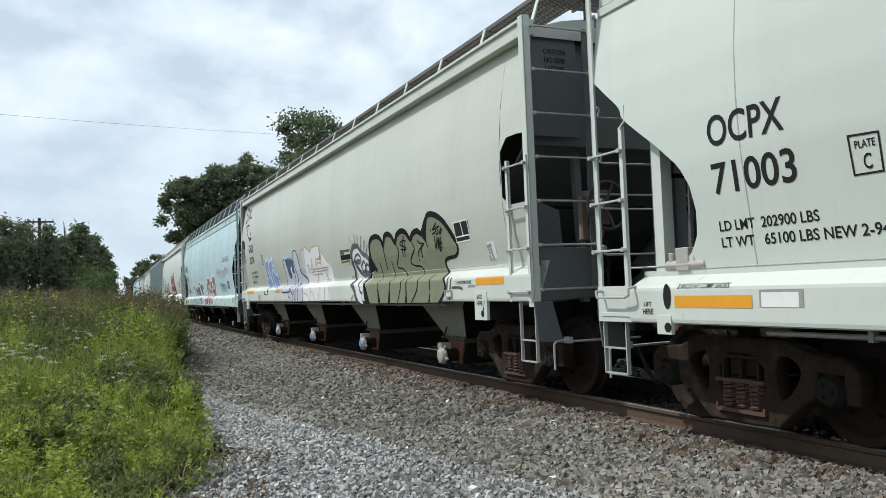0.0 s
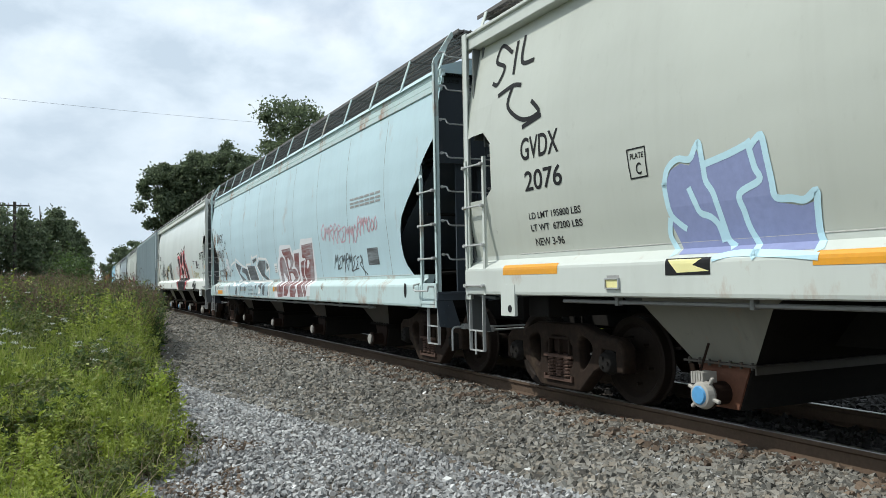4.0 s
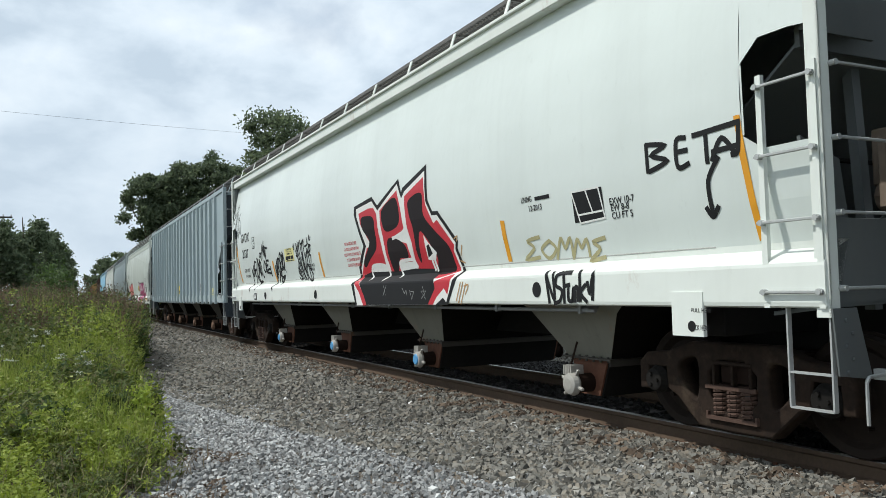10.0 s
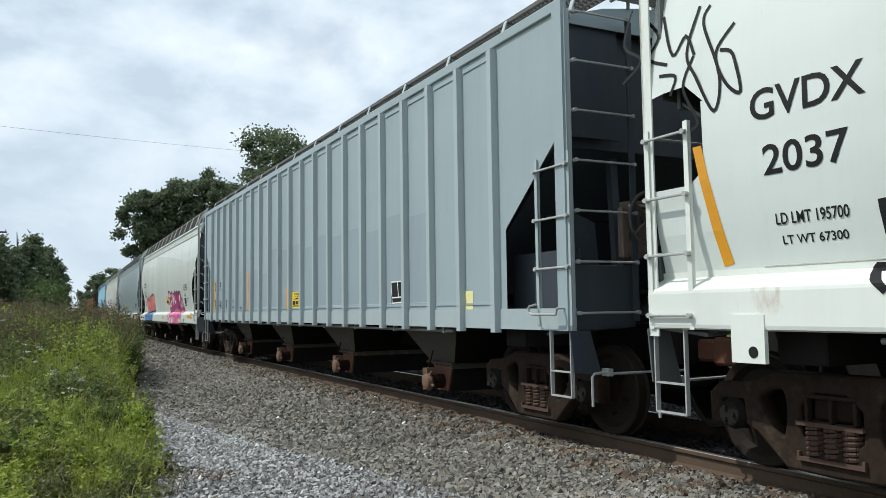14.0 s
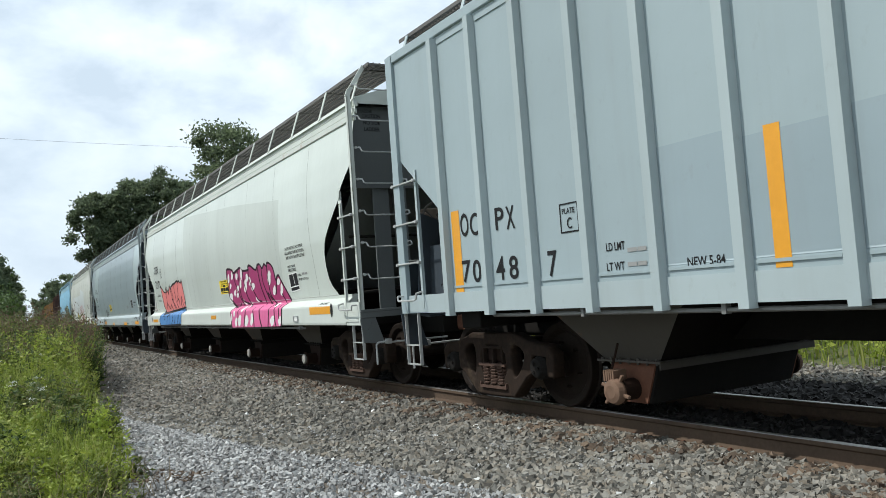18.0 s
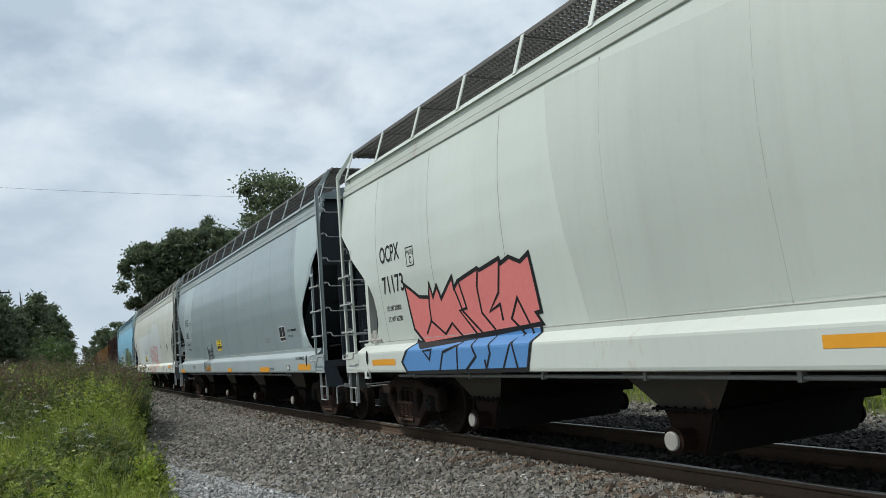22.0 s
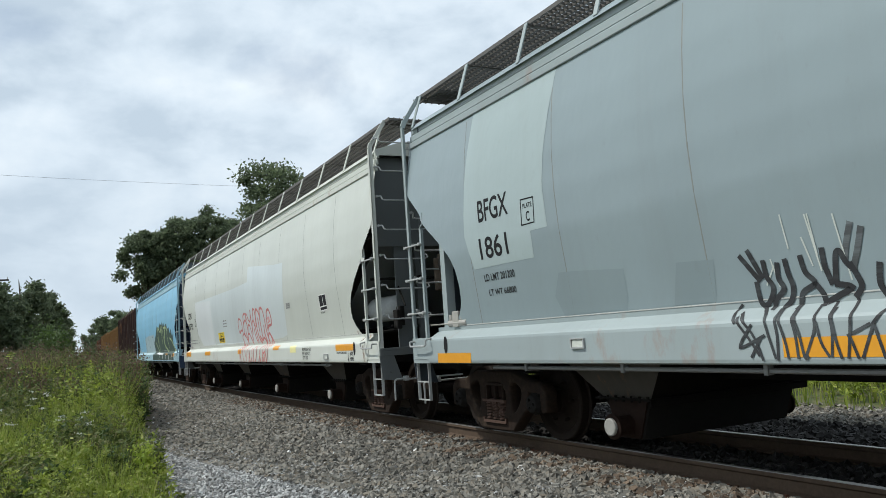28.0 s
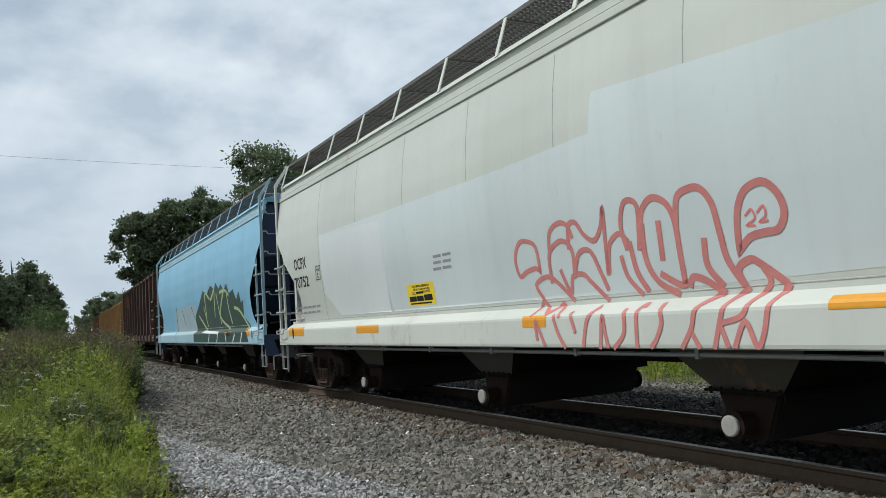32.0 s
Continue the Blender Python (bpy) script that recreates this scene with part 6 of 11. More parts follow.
decal_fill(car_c, "rust_stain", ((16.78, 2.19), (16.48, 2.53), (16.07, 2.61), (15.51, 2.28), (15.32, 2.04), (15.29, 1.63), (15.42, 1.48), (16.58, 1.51), (16.79, 1.73)), RUST_STAIN, 0.0018, True, label='brown rust stain')
decal_fill(car_c, "rust_stain", ((17.69, 2.89), (17.37, 2.75), (17.03, 2.37), (17.12, 2.24), (17.38, 2.47)), RUST_STAIN, 0.0018, True, label='brown rust stain')
decal_fill(car_c, "rust_stain", ((17.23, 1.48), (15.97, 1.49), (15.87, 1.34), (16.70, 1.26), (17.04, 1.12)), RUST_STAIN, 0.0024, label='brown rust stain')
decal_fill(car_c, "rust_stain", ((18.15, 3.19), (16.76, 2.89), (15.70, 2.12), (14.89, 1.49), (16.95, 1.46), (17.61, 2.44)), RUST_STAIN, 0.0018, True, label='brown rust stain')
decal_fill(car_c, "rust_stain", ((9.79, 1.41), (9.22, 1.43), (9.18, 1.01), (9.68, 1.01)), RUST_STAIN, 0.0024, label='brown rust stain')
decal_lines(car_c, "spray_tag", (((5.19, 2.45), (5.36, 2.31), (5.29, 2.15), (5.12, 2.29), (5.19, 2.45)), ((5.16, 2.13), (5.03, 2.38), (4.99, 2.25), (4.88, 2.37), (4.91, 2.12)), ((4.88, 2.10), (4.76, 2.39), (4.62, 2.32), (4.78, 2.27), (4.65, 2.11)), ((4.66, 2.03), (4.51, 2.40), (4.38, 2.31), (4.54, 2.24), (4.42, 2.04)), ((4.41, 2.05), (4.28, 2.36), (4.15, 2.28), (4.31, 2.23), (4.18, 2.05)), ((3.91, 2.32), (4.08, 2.28), (4.02, 2.19), (4.17, 2.05), (3.97, 2.07)), ((3.96, 2.08), (3.85, 2.30), (3.82, 2.18), (3.72, 2.29), (3.74, 2.06)), ((3.75, 2.02), (3.63, 2.30), (3.60, 2.16), (3.50, 2.29), (3.54, 2.01)), ((3.35, 2.31), (3.48, 2.17), (3.43, 2.01), (3.30, 2.15), (3.35, 2.31)),), 0.022, PINK_SPRAY, 0.0042, True)
decal_lines(car_c, "spray_tag", (((3.28, 2.10), (3.17, 2.43), (3.08, 2.35), (3.20, 2.29), (3.12, 2.11)), ((3.12, 2.14), (3.01, 2.40), (3.00, 2.27), (2.91, 2.39), (2.95, 2.13)), ((2.93, 2.19), (2.85, 2.40), (2.82, 2.29), (2.75, 2.39), (2.77, 2.18)), ((2.63, 2.39), (2.74, 2.28), (2.70, 2.15), (2.60, 2.27), (2.63, 2.39)), ((2.49, 2.34), (2.58, 2.25), (2.54, 2.16), (2.44, 2.24), (2.49, 2.34)), ((2.33, 2.37), (2.42, 2.27), (2.38, 2.16), (2.29, 2.26), (2.33, 2.37)),), 0.022, PINK_SPRAY, 0.0042, True)
decal_lines(car_c, "spray_tag", (((4.81, 1.57), (4.63, 1.83), (4.63, 1.70), (4.50, 1.83), (4.60, 1.56)), ((4.29, 1.80), (4.45, 1.75), (4.41, 1.68), (4.58, 1.57), (4.39, 1.59)), ((4.38, 1.58), (4.22, 1.81), (4.22, 1.69), (4.10, 1.81), (4.18, 1.57)), ((4.19, 1.51), (3.99, 1.83), (3.90, 1.76), (4.05, 1.70), (4.00, 1.53)), ((4.00, 1.54), (3.82, 1.81), (3.83, 1.67), (3.71, 1.80), (3.81, 1.53)), ((3.51, 1.78), (3.67, 1.73), (3.63, 1.65), (3.80, 1.52), (3.62, 1.54)), ((3.34, 1.76), (3.49, 1.72), (3.45, 1.65), (3.59, 1.55), (3.43, 1.56)), ((3.12, 1.42), (3.27, 1.77), (3.19, 1.69), (3.33, 1.62), (3.01, 1.44)),), 0.022, SMOKE, 0.0042, True)
decal_rect(car_c, "data_panel", 2.91, 2.40, 1.60, 1.88, SMOKE, 0.0036)
decal_lines(car_c, "text_bar", (((3.54, 2.75), (3.35, 2.75)), ((3.29, 2.75), (3.09, 2.75)), ((3.03, 2.75), (2.84, 2.75)), ((2.77, 2.75), (2.58, 2.75)), ((2.52, 2.75), (2.33, 2.75)), ((2.26, 2.75), (2.07, 2.75)),), 0.035, GREYTAG, 0.0042, False)
decal_lines(car_c, "text_bar", (((3.54, 2.68), (3.35, 2.68)), ((3.29, 2.68), (3.09, 2.68)), ((3.03, 2.68), (2.84, 2.68)), ((2.77, 2.68), (2.58, 2.68)), ((2.52, 2.68), (2.33, 2.68)), ((2.26, 2.68), (2.07, 2.68)),), 0.035, GREYTAG, 0.0042, False)
decal_lines(car_c, "text_bar", (((3.54, 2.62), (3.35, 2.62)), ((3.29, 2.62), (3.10, 2.62)), ((3.03, 2.62), (2.84, 2.62)), ((2.78, 2.62), (2.59, 2.62)), ((2.53, 2.62), (2.34, 2.62)), ((2.27, 2.62), (2.08, 2.62)),), 0.035, GREYTAG, 0.0042, False)
decal_lines(car_c, "spray_tag", (((15.71, 2.10), (15.79, 2.09), (15.75, 2.05), (15.82, 1.99), (15.72, 1.99)), ((15.61, 2.09), (15.69, 2.07), (15.65, 2.01), (15.71, 1.94), (15.62, 1.94)), ((15.51, 2.07), (15.58, 2.06), (15.54, 2.02), (15.60, 1.97), (15.51, 1.97)), ((15.51, 1.89), (15.47, 2.06), (15.41, 2.02), (15.48, 1.99), (15.41, 1.89)),), 0.045, PALE_SPRAY, 0.0042, True)
decal_lines(car_c, "spray_tag", (((15.74, 1.89), (15.82, 1.87), (15.79, 1.82), (15.85, 1.75), (15.76, 1.75)), ((15.68, 1.90), (15.74, 1.83), (15.70, 1.75), (15.64, 1.82), (15.68, 1.90)), ((15.65, 1.76), (15.61, 1.88), (15.59, 1.81), (15.55, 1.87), (15.55, 1.75)), ((15.55, 1.75), (15.51, 1.88), (15.49, 1.81), (15.45, 1.87), (15.45, 1.74)), ((15.45, 1.68), (15.41, 1.85), (15.36, 1.81), (15.42, 1.77), (15.36, 1.68)),), 0.04, PALE_SPRAY, 0.0042, True)
decal_lines(car_c, "spray_tag", (((15.83, 1.10), (15.80, 1.35), (15.78, 1.23), (15.75, 1.35), (15.74, 1.11)), ((15.69, 1.38), (15.73, 1.26), (15.70, 1.14), (15.65, 1.26), (15.69, 1.38)), ((15.65, 1.04), (15.62, 1.34), (15.57, 1.28), (15.62, 1.21), (15.57, 1.06)), ((15.52, 1.37), (15.56, 1.23), (15.53, 1.10), (15.49, 1.23), (15.52, 1.37)), ((15.44, 1.39), (15.48, 1.27), (15.45, 1.15), (15.41, 1.27), (15.44, 1.39)),), 0.05, PALE_SPRAY, 0.0042, True)
decal_text(car_d, 'GVDX', 17.36, 2.65, 0.220, 0.90, BLACK_PAINT, 0.0036)
decal_text(car_d, '2037', 17.28, 2.25, 0.210, 0.68, BLACK_PAINT, 0.0036)
decal_lines(car_d, "plate_border", (((16.19, 2.71), (15.94, 2.71), (15.91, 2.45), (16.15, 2.44), (16.19, 2.71)),), 0.014, BLACK_PAINT, 0.0036, False)
decal_text(car_d, 'PLATE', 16.14, 2.61, 0.060, 0.18, BLACK_PAINT, 0.0036)
decal_text(car_d, 'C', 16.06, 2.47, 0.100, 0.07, BLACK_PAINT, 0.0036)
decal_text(car_d, 'LD LMT 195700', 17.23, 1.89, 0.080, 0.57, BLACK_PAINT, 0.0036)
decal_text(car_d, 'LT WT 67300', 17.20, 1.75, 0.060, 0.51, BLACK_PAINT, 0.0036)
decal_rect(car_d, "placard", 13.31, 12.61, 1.99, 2.27, PALE_YELLOW, 0.003, label='yellow emergency placard with black text')
decal_text(car_d, 'FOR CHEMICAL EMERGENCY', 13.19, 2.23, 0.040, 0.44, BLACK_PAINT, 0.0048)
decal_text(car_d, 'Spill, Leak, Fire, Exposure or Accident', 13.16, 2.19, 0.030, 0.41, BLACK_PAINT, 0.0048)
decal_text(car_d, 'CALL', 13.19, 2.13, 0.040, 0.09, BLACK_PAINT, 0.0048)
decal_text(car_d, 'DAY OR NIGHT', 12.88, 2.14, 0.030, 0.17, BLACK_PAINT, 0.0048)
decal_rect(car_d, "text_bar", 13.08, 12.90, 2.14, 2.17, BLACK_PAINT, 0.0048)
decal_rect(car_d, "text_bar", 13.24, 13.07, 2.03, 2.11, BLACK_PAINT, 0.0048)
decal_rect(car_d, "text_bar", 13.06, 12.89, 2.04, 2.11, BLACK_PAINT, 0.0048)
decal_rect(car_d, "text_bar", 12.87, 12.67, 2.04, 2.11, BLACK_PAINT, 0.0048)
decal_rect(car_d, "text_bar", 13.22, 12.68, 2.00, 2.02, BLACK_PAINT, 0.0048)
decal_fill(car_d, "reflector", ((10.99, 2.08), (10.90, 2.08), (10.82, 1.61), (10.91, 1.60)), ORANGE, 0.003)
decal_fill(car_d, "reflector", ((14.42, 2.06), (14.32, 2.07), (14.21, 1.59), (14.30, 1.58)), ORANGE, 0.003)
decal_fill(car_d, "reflector", ((4.25, 2.09), (4.16, 2.08), (4.13, 1.62), (4.21, 1.62)), ORANGE, 0.003)
decal_fill(car_d, "reflector", ((17.94, 2.57), (17.85, 2.57), (17.67, 1.64), (17.77, 1.62)), ORANGE, 0.003)
decal_rect(car_d, "data_panel", 2.84, 2.37, 1.94, 2.24, BLACK_PAINT, 0.0036, label='black inspection panel with a white border')
decal_lines(car_d, "panel_border", (((2.84, 2.24), (2.42, 2.24), (2.37, 1.95), (2.75, 1.93), (2.84, 2.24)), ((2.62, 2.24), (2.54, 2.01)), ((2.77, 2.01), (2.38, 2.02)),), 0.018, WHITE_PAINT, 0.0048, False)
decal_fill(car_d, "graffiti_outline", ((8.86, 2.72), (8.08, 2.80), (7.85, 2.64), (7.02, 2.94), (6.92, 2.73), (6.87, 2.79), (6.07, 3.01), (6.06, 2.52), (5.94, 2.36), (5.78, 2.35), (5.32, 1.93), (5.37, 1.84), (5.25, 1.55), (5.24, 1.45), (5.48, 1.13), (8.83, 1.09), (9.04, 1.46), (8.96, 1.59), (8.96, 1.72), (8.60, 2.06), (8.90, 2.59)), BLACK_PAINT, 0.003)
decal_fill(car_d, "graffiti_halo", ((8.77, 2.67), (8.08, 2.73), (7.85, 2.56), (7.07, 2.87), (6.92, 2.64), (6.80, 2.73), (6.13, 2.93), (6.13, 2.51), (5.97, 2.31), (5.81, 2.30), (5.39, 1.91), (5.43, 1.83), (5.32, 1.55), (5.33, 1.47), (5.53, 1.16), (5.62, 1.22), (5.84, 1.13), (8.77, 1.10), (8.90, 1.44), (8.87, 1.57), (8.86, 1.70), (8.48, 2.05), (8.78, 2.54)), WHITE_PAINT, 0.0036)
decal_fill(car_d, "graffiti_fill", ((8.67, 2.59), (8.23, 2.63), (8.02, 2.62), (7.91, 2.52), (7.88, 2.22), (7.79, 1.85), (7.78, 1.70), (7.99, 1.74), (8.28, 1.73), (8.40, 1.63), (8.42, 1.49), (8.92, 1.51), (8.80, 1.68), (8.45, 2.02), (8.19, 2.00), (8.63, 2.41)), RED_SPRAY, 0.0048, label='bright red sprayed letter')
decal_fill(car_d, "graffiti_fill", ((7.77, 2.55), (7.08, 2.78), (6.98, 2.50), (6.92, 2.22), (6.98, 2.18), (7.27, 2.13), (7.24, 2.07), (6.88, 1.99), (6.80, 1.78), (6.77, 1.73), (7.22, 1.73), (7.24, 1.53), (7.12, 1.45), (7.59, 1.47), (7.63, 1.66), (7.69, 1.84), (7.73, 2.14), (7.78, 2.38)), RED_SPRAY, 0.0048, label='bright red sprayed letter')
decal_fill(car_d, "graffiti_fill", ((6.81, 2.66), (6.17, 2.85), (6.14, 2.47), (5.94, 2.20), (5.83, 2.24), (5.44, 1.89), (5.48, 1.81), (5.37, 1.56), (5.79, 1.47), (6.64, 1.48), (6.67, 1.64), (6.71, 1.99), (6.80, 2.21), (6.83, 2.54)), RED_SPRAY, 0.0048, label='bright red sprayed letter')
decal_fill(car_d, "graffiti_fill", ((5.87, 1.43), (5.45, 1.52), (5.39, 1.48), (5.49, 1.26), (5.59, 1.34), (5.80, 1.23), (5.92, 1.13), (6.08, 1.13)), RED_SPRAY, 0.0048, label='bright red sprayed letter')
decal_fill(car_d, "graffiti_fill", ((8.96, 1.50), (8.74, 1.50), (8.26, 1.11), (8.48, 1.10), (8.68, 1.32)), RED_SPRAY, 0.0048, label='bright red sprayed letter')
decal_fill(car_d, "graffiti_core", ((8.56, 2.51), (8.08, 2.48), (8.02, 2.26), (8.05, 1.99), (8.40, 1.82), (8.63, 1.71), (8.67, 1.81), (8.31, 2.10), (8.54, 2.32)), SPRAY_BLACK, 0.006, True, label='soft-edged black inside the letter')
decal_fill(car_d, "graffiti_core", ((7.69, 2.54), (7.15, 2.68), (7.04, 2.35), (7.26, 2.23), (7.63, 2.24)), SPRAY_BLACK, 0.006, True, label='soft-edged black inside the letter')
decal_fill(car_d, "graffiti_core", ((7.51, 2.11), (7.14, 2.06), (6.92, 1.94), (6.91, 1.79), (7.20, 1.79), (7.34, 1.62), (7.52, 1.63), (7.61, 1.95)), SPRAY_BLACK, 0.006, True, label='soft-edged black inside the letter')
decal_fill(car_d, "graffiti_core", ((6.68, 2.59), (6.25, 2.64), (6.22, 2.34), (5.92, 2.10), (5.60, 1.89), (5.51, 1.69), (5.53, 1.55), (6.03, 1.54), (5.98, 1.77), (6.34, 2.12), (6.46, 2.01), (6.48, 1.71), (6.58, 1.82), (6.61, 2.19), (6.70, 2.41)), SPRAY_BLACK, 0.006, True, label='soft-edged black inside the letter')
decal_fill(car_d, "graffiti_core", ((8.80, 1.58), (8.46, 1.63), (7.23, 1.61), (6.74, 1.63), (5.95, 1.60), (5.85, 1.34), (6.07, 1.13), (8.34, 1.11), (8.45, 1.26)), BLACK_PAINT, 0.006, label='black band along the sill')
decal_fill(car_d, "graffiti_halo", ((6.30, 2.08), (6.17, 1.96), (5.97, 1.82), (6.03, 1.72), (6.26, 1.73)), WHITE_PAINT, 0.0072)
decal_fill(car_d, "graffiti_core", ((6.24, 1.92), (6.16, 1.94), (6.09, 1.81), (6.24, 1.76)), BLACK_PAINT, 0.0078)
decal_lines(car_d, "graffiti_line", (((7.37, 2.10), (7.25, 2.11), (6.94, 2.17), (6.86, 2.22)), ((7.16, 1.53), (7.24, 1.65), (7.21, 1.74), (6.93, 1.76), (6.74, 1.75), (6.64, 1.65)), ((8.32, 1.52), (8.40, 1.62), (8.31, 1.72), (7.99, 1.73), (7.76, 1.69), (7.66, 1.57), (7.73, 1.50)), ((6.86, 2.21), (6.79, 2.02), (6.71, 1.77)), ((6.14, 1.71), (6.09, 1.59)), ((6.07, 1.73), (6.02, 1.58)),), 0.05, WHITE_PAINT, 0.0072, True)
decal_lines(car_d, "graffiti_line", (((7.60, 1.40), (7.54, 1.26)), ((7.50, 1.40), (7.63, 1.26)), ((6.91, 1.36), (6.83, 1.28), (6.77, 1.33), (6.74, 1.25)), ((6.65, 1.33), (6.58, 1.20), (6.51, 1.30), (6.61, 1.31)), ((6.22, 1.37), (6.13, 1.20), (6.27, 1.31), (6.11, 1.31), (6.26, 1.21)),), 0.012, GREYTAG, 0.0078, False)
decal_lines(car_d, "spray_tag", (((18.72, 3.96), (18.78, 3.65), (18.54, 3.45), (18.76, 3.30)), ((18.56, 3.84), (18.34, 3.61), (18.43, 3.43), (18.22, 3.32)), ((18.29, 3.75), (18.15, 3.38), (18.01, 3.50), (17.91, 3.32)), ((17.88, 3.70), (17.99, 3.35), (17.88, 3.12), (17.70, 2.81), (17.64, 3.08), (17.82, 3.54), (17.77, 3.67)), ((17.51, 3.44), (17.68, 3.26), (17.58, 3.00), (17.44, 2.90), (17.51, 3.20), (17.63, 3.27)), ((18.29, 3.24), (18.11, 3.19), (18.16, 3.05)), ((17.92, 3.30), (18.02, 3.07), (17.87, 2.77), (17.94, 2.71)),), 0.028, BLACK_PAINT, 0.0042, True)
decal_lines(car_d, "spray_tag", (((16.43, 1.96), (16.42, 1.59), (16.53, 1.55), (16.40, 1.41)), ((16.41, 1.93), (16.31, 1.76), (16.22, 2.01), (16.15, 1.75)), ((16.12, 1.76), (16.10, 2.09), (15.96, 2.10)), ((16.11, 1.90), (15.99, 1.92)), ((15.79, 2.13), (15.95, 1.87), (15.88, 1.74), (15.73, 1.91), (15.74, 2.14), (15.81, 2.17)), ((15.79, 2.15), (15.66, 1.96), (15.83, 1.76), (15.79, 1.63)), ((15.56, 2.15), (15.56, 1.80)), ((15.62, 2.12), (15.47, 2.06), (15.47, 1.85), (15.60, 1.77), (15.64, 1.99), (15.58, 2.13)), ((15.94, 1.70), (15.80, 1.62), (15.55, 1.62), (15.81, 1.57), (15.86, 1.43)), ((15.96, 1.77), (16.14, 1.59)),), 0.055, BLACK_PAINT, 0.0042, True)
decal_lines(car_d, "spray_tag", (((15.46, 2.30), (15.36, 2.13)), ((15.34, 2.29), (15.50, 2.20)), ((15.28, 2.17), (15.19, 2.46), (15.13, 2.24)), ((15.05, 2.55), (15.12, 2.30), (15.01, 2.43), (15.00, 2.18), (15.07, 2.38)), ((15.02, 2.41), (14.72, 2.37)), ((14.91, 2.38), (14.97, 1.83)), ((14.95, 2.09), (14.72, 2.09)), ((15.13, 2.06), (15.23, 1.93), (15.13, 1.83), (15.01, 1.92), (15.07, 2.07), (15.15, 2.08)), ((14.94, 1.96), (14.80, 2.00)), ((14.98, 1.82), (14.64, 1.79)), ((14.91, 1.86), (14.67, 1.89), (14.59, 1.73)), ((14.62, 1.94), (14.61, 1.75)),), 0.05, BLACK_PAINT, 0.0042, True)
decal_lines(car_d, "spray_tag", (((14.18, 1.95), (14.20, 1.58), (14.31, 1.51), (14.19, 1.40)), ((14.17, 1.93), (14.12, 1.69), (14.04, 2.05), (14.04, 1.75)), ((14.03, 1.79), (13.95, 2.07), (13.79, 2.07)), ((14.01, 1.89), (13.92, 1.90)), ((13.82, 2.05), (13.92, 1.88), (13.89, 1.76), (13.80, 1.83), (13.74, 2.04)), ((13.75, 1.96), (13.76, 2.15), (13.64, 2.19), (13.64, 2.03), (13.75, 1.94), (13.66, 1.84), (13.60, 1.90)), ((13.73, 1.91), (13.78, 1.69), (13.84, 1.58)), ((13.49, 2.21), (13.47, 2.16), (13.54, 2.02), (13.54, 1.83)), ((13.59, 2.13), (13.47, 2.15), (13.41, 2.01), (13.45, 1.89), (13.53, 1.87), (13.58, 1.99), (13.53, 2.13)), ((13.89, 1.76), (14.02, 1.59)), ((13.84, 1.72), (13.72, 1.67), (13.53, 1.70), (13.67, 1.62), (13.82, 1.53)),), 0.06, BLACK_PAINT, 0.0042, True)
decal_fill(car_d, "spray_dot", ((15.40, 1.78), (15.41, 1.76), (15.44, 1.75), (15.47, 1.76), (15.47, 1.79), (15.46, 1.81), (15.43, 1.82), (15.40, 1.81)), BLACK_PAINT, 0.0042, True)
decal_fill(car_d, "spray_dot", ((15.32, 1.72), (15.34, 1.70), (15.37, 1.69), (15.39, 1.70), (15.40, 1.73), (15.38, 1.75), (15.35, 1.76), (15.33, 1.75)), BLACK_PAINT, 0.0042, True)
decal_fill(car_d, "spray_dot", ((13.40, 1.82), (13.41, 1.80), (13.42, 1.80), (13.44, 1.81), (13.44, 1.82), (13.43, 1.84), (13.42, 1.85), (13.40, 1.84)), BLACK_PAINT, 0.0042, True)
decal_fill(car_d, "spray_dot", ((13.33, 1.78), (13.34, 1.77), (13.36, 1.76), (13.37, 1.77), (13.37, 1.79), (13.37, 1.80), (13.35, 1.81), (13.33, 1.80)), BLACK_PAINT, 0.0042, True)
decal_fill(car_d, "spray_dot", ((14.78, 1.29), (14.80, 1.25), (14.85, 1.23), (14.90, 1.25), (14.92, 1.29), (14.90, 1.34), (14.85, 1.36), (14.80, 1.34)), BLACK_PAINT, 0.0042, True)
decal_lines(car_d, "spray_tag", (((12.47, 2.21), (12.37, 2.06), (12.24, 1.86), (12.16, 1.65), (12.12, 1.59)), ((12.39, 2.33), (12.36, 2.15), (12.34, 1.96), (12.34, 1.85)), ((12.39, 2.33), (12.29, 2.14), (12.16, 1.83), (12.04, 1.59)), ((12.26, 2.35), (12.29, 2.21), (12.25, 2.0)), ((12.16, 2.35), (12.2, 2.22), (12.16, 1.99), (12.08, 1.72), (11.97, 1.59)), ((12.09, 2.38), (12.07, 2.18), (12.0, 1.89), (11.88, 1.58)), ((11.97, 2.36), (11.99, 2.17), (11.96, 1.93), (11.88, 1.59)), ((12.07, 2.3), (11.94, 2.32), (11.85, 2.38), (11.88, 2.22), (11.84, 2.02))), 0.040, BLACK_PAINT, 0.0042, True, label="black sprayed tag")
decal_lines(car_d, "spray_tag", (((12.46, 2.08), (12.37, 2.08), (12.32, 1.98)), ((12.1, 1.98), (12.01, 2.12), (12.01, 2.02), (12.03, 1.76)), ((11.68, 2.19), (11.72, 2.03), (11.71, 1.9), (11.65, 1.57)), ((11.88, 1.75), (11.81, 2.0), (11.73, 2.12), (11.64, 2.1), (11.58, 1.89), (11.55, 1.69), (11.56, 1.6), (11.62, 1.56), (11.77, 1.59), (11.84, 1.68), (11.87, 1.79)), ((11.88, 1.75), (11.77, 1.87), (11.7, 1.88), (11.61, 1.79), (11.51, 1.69))), 0.040, BLACK_PAINT, 0.0042, True, label="black sprayed tag")
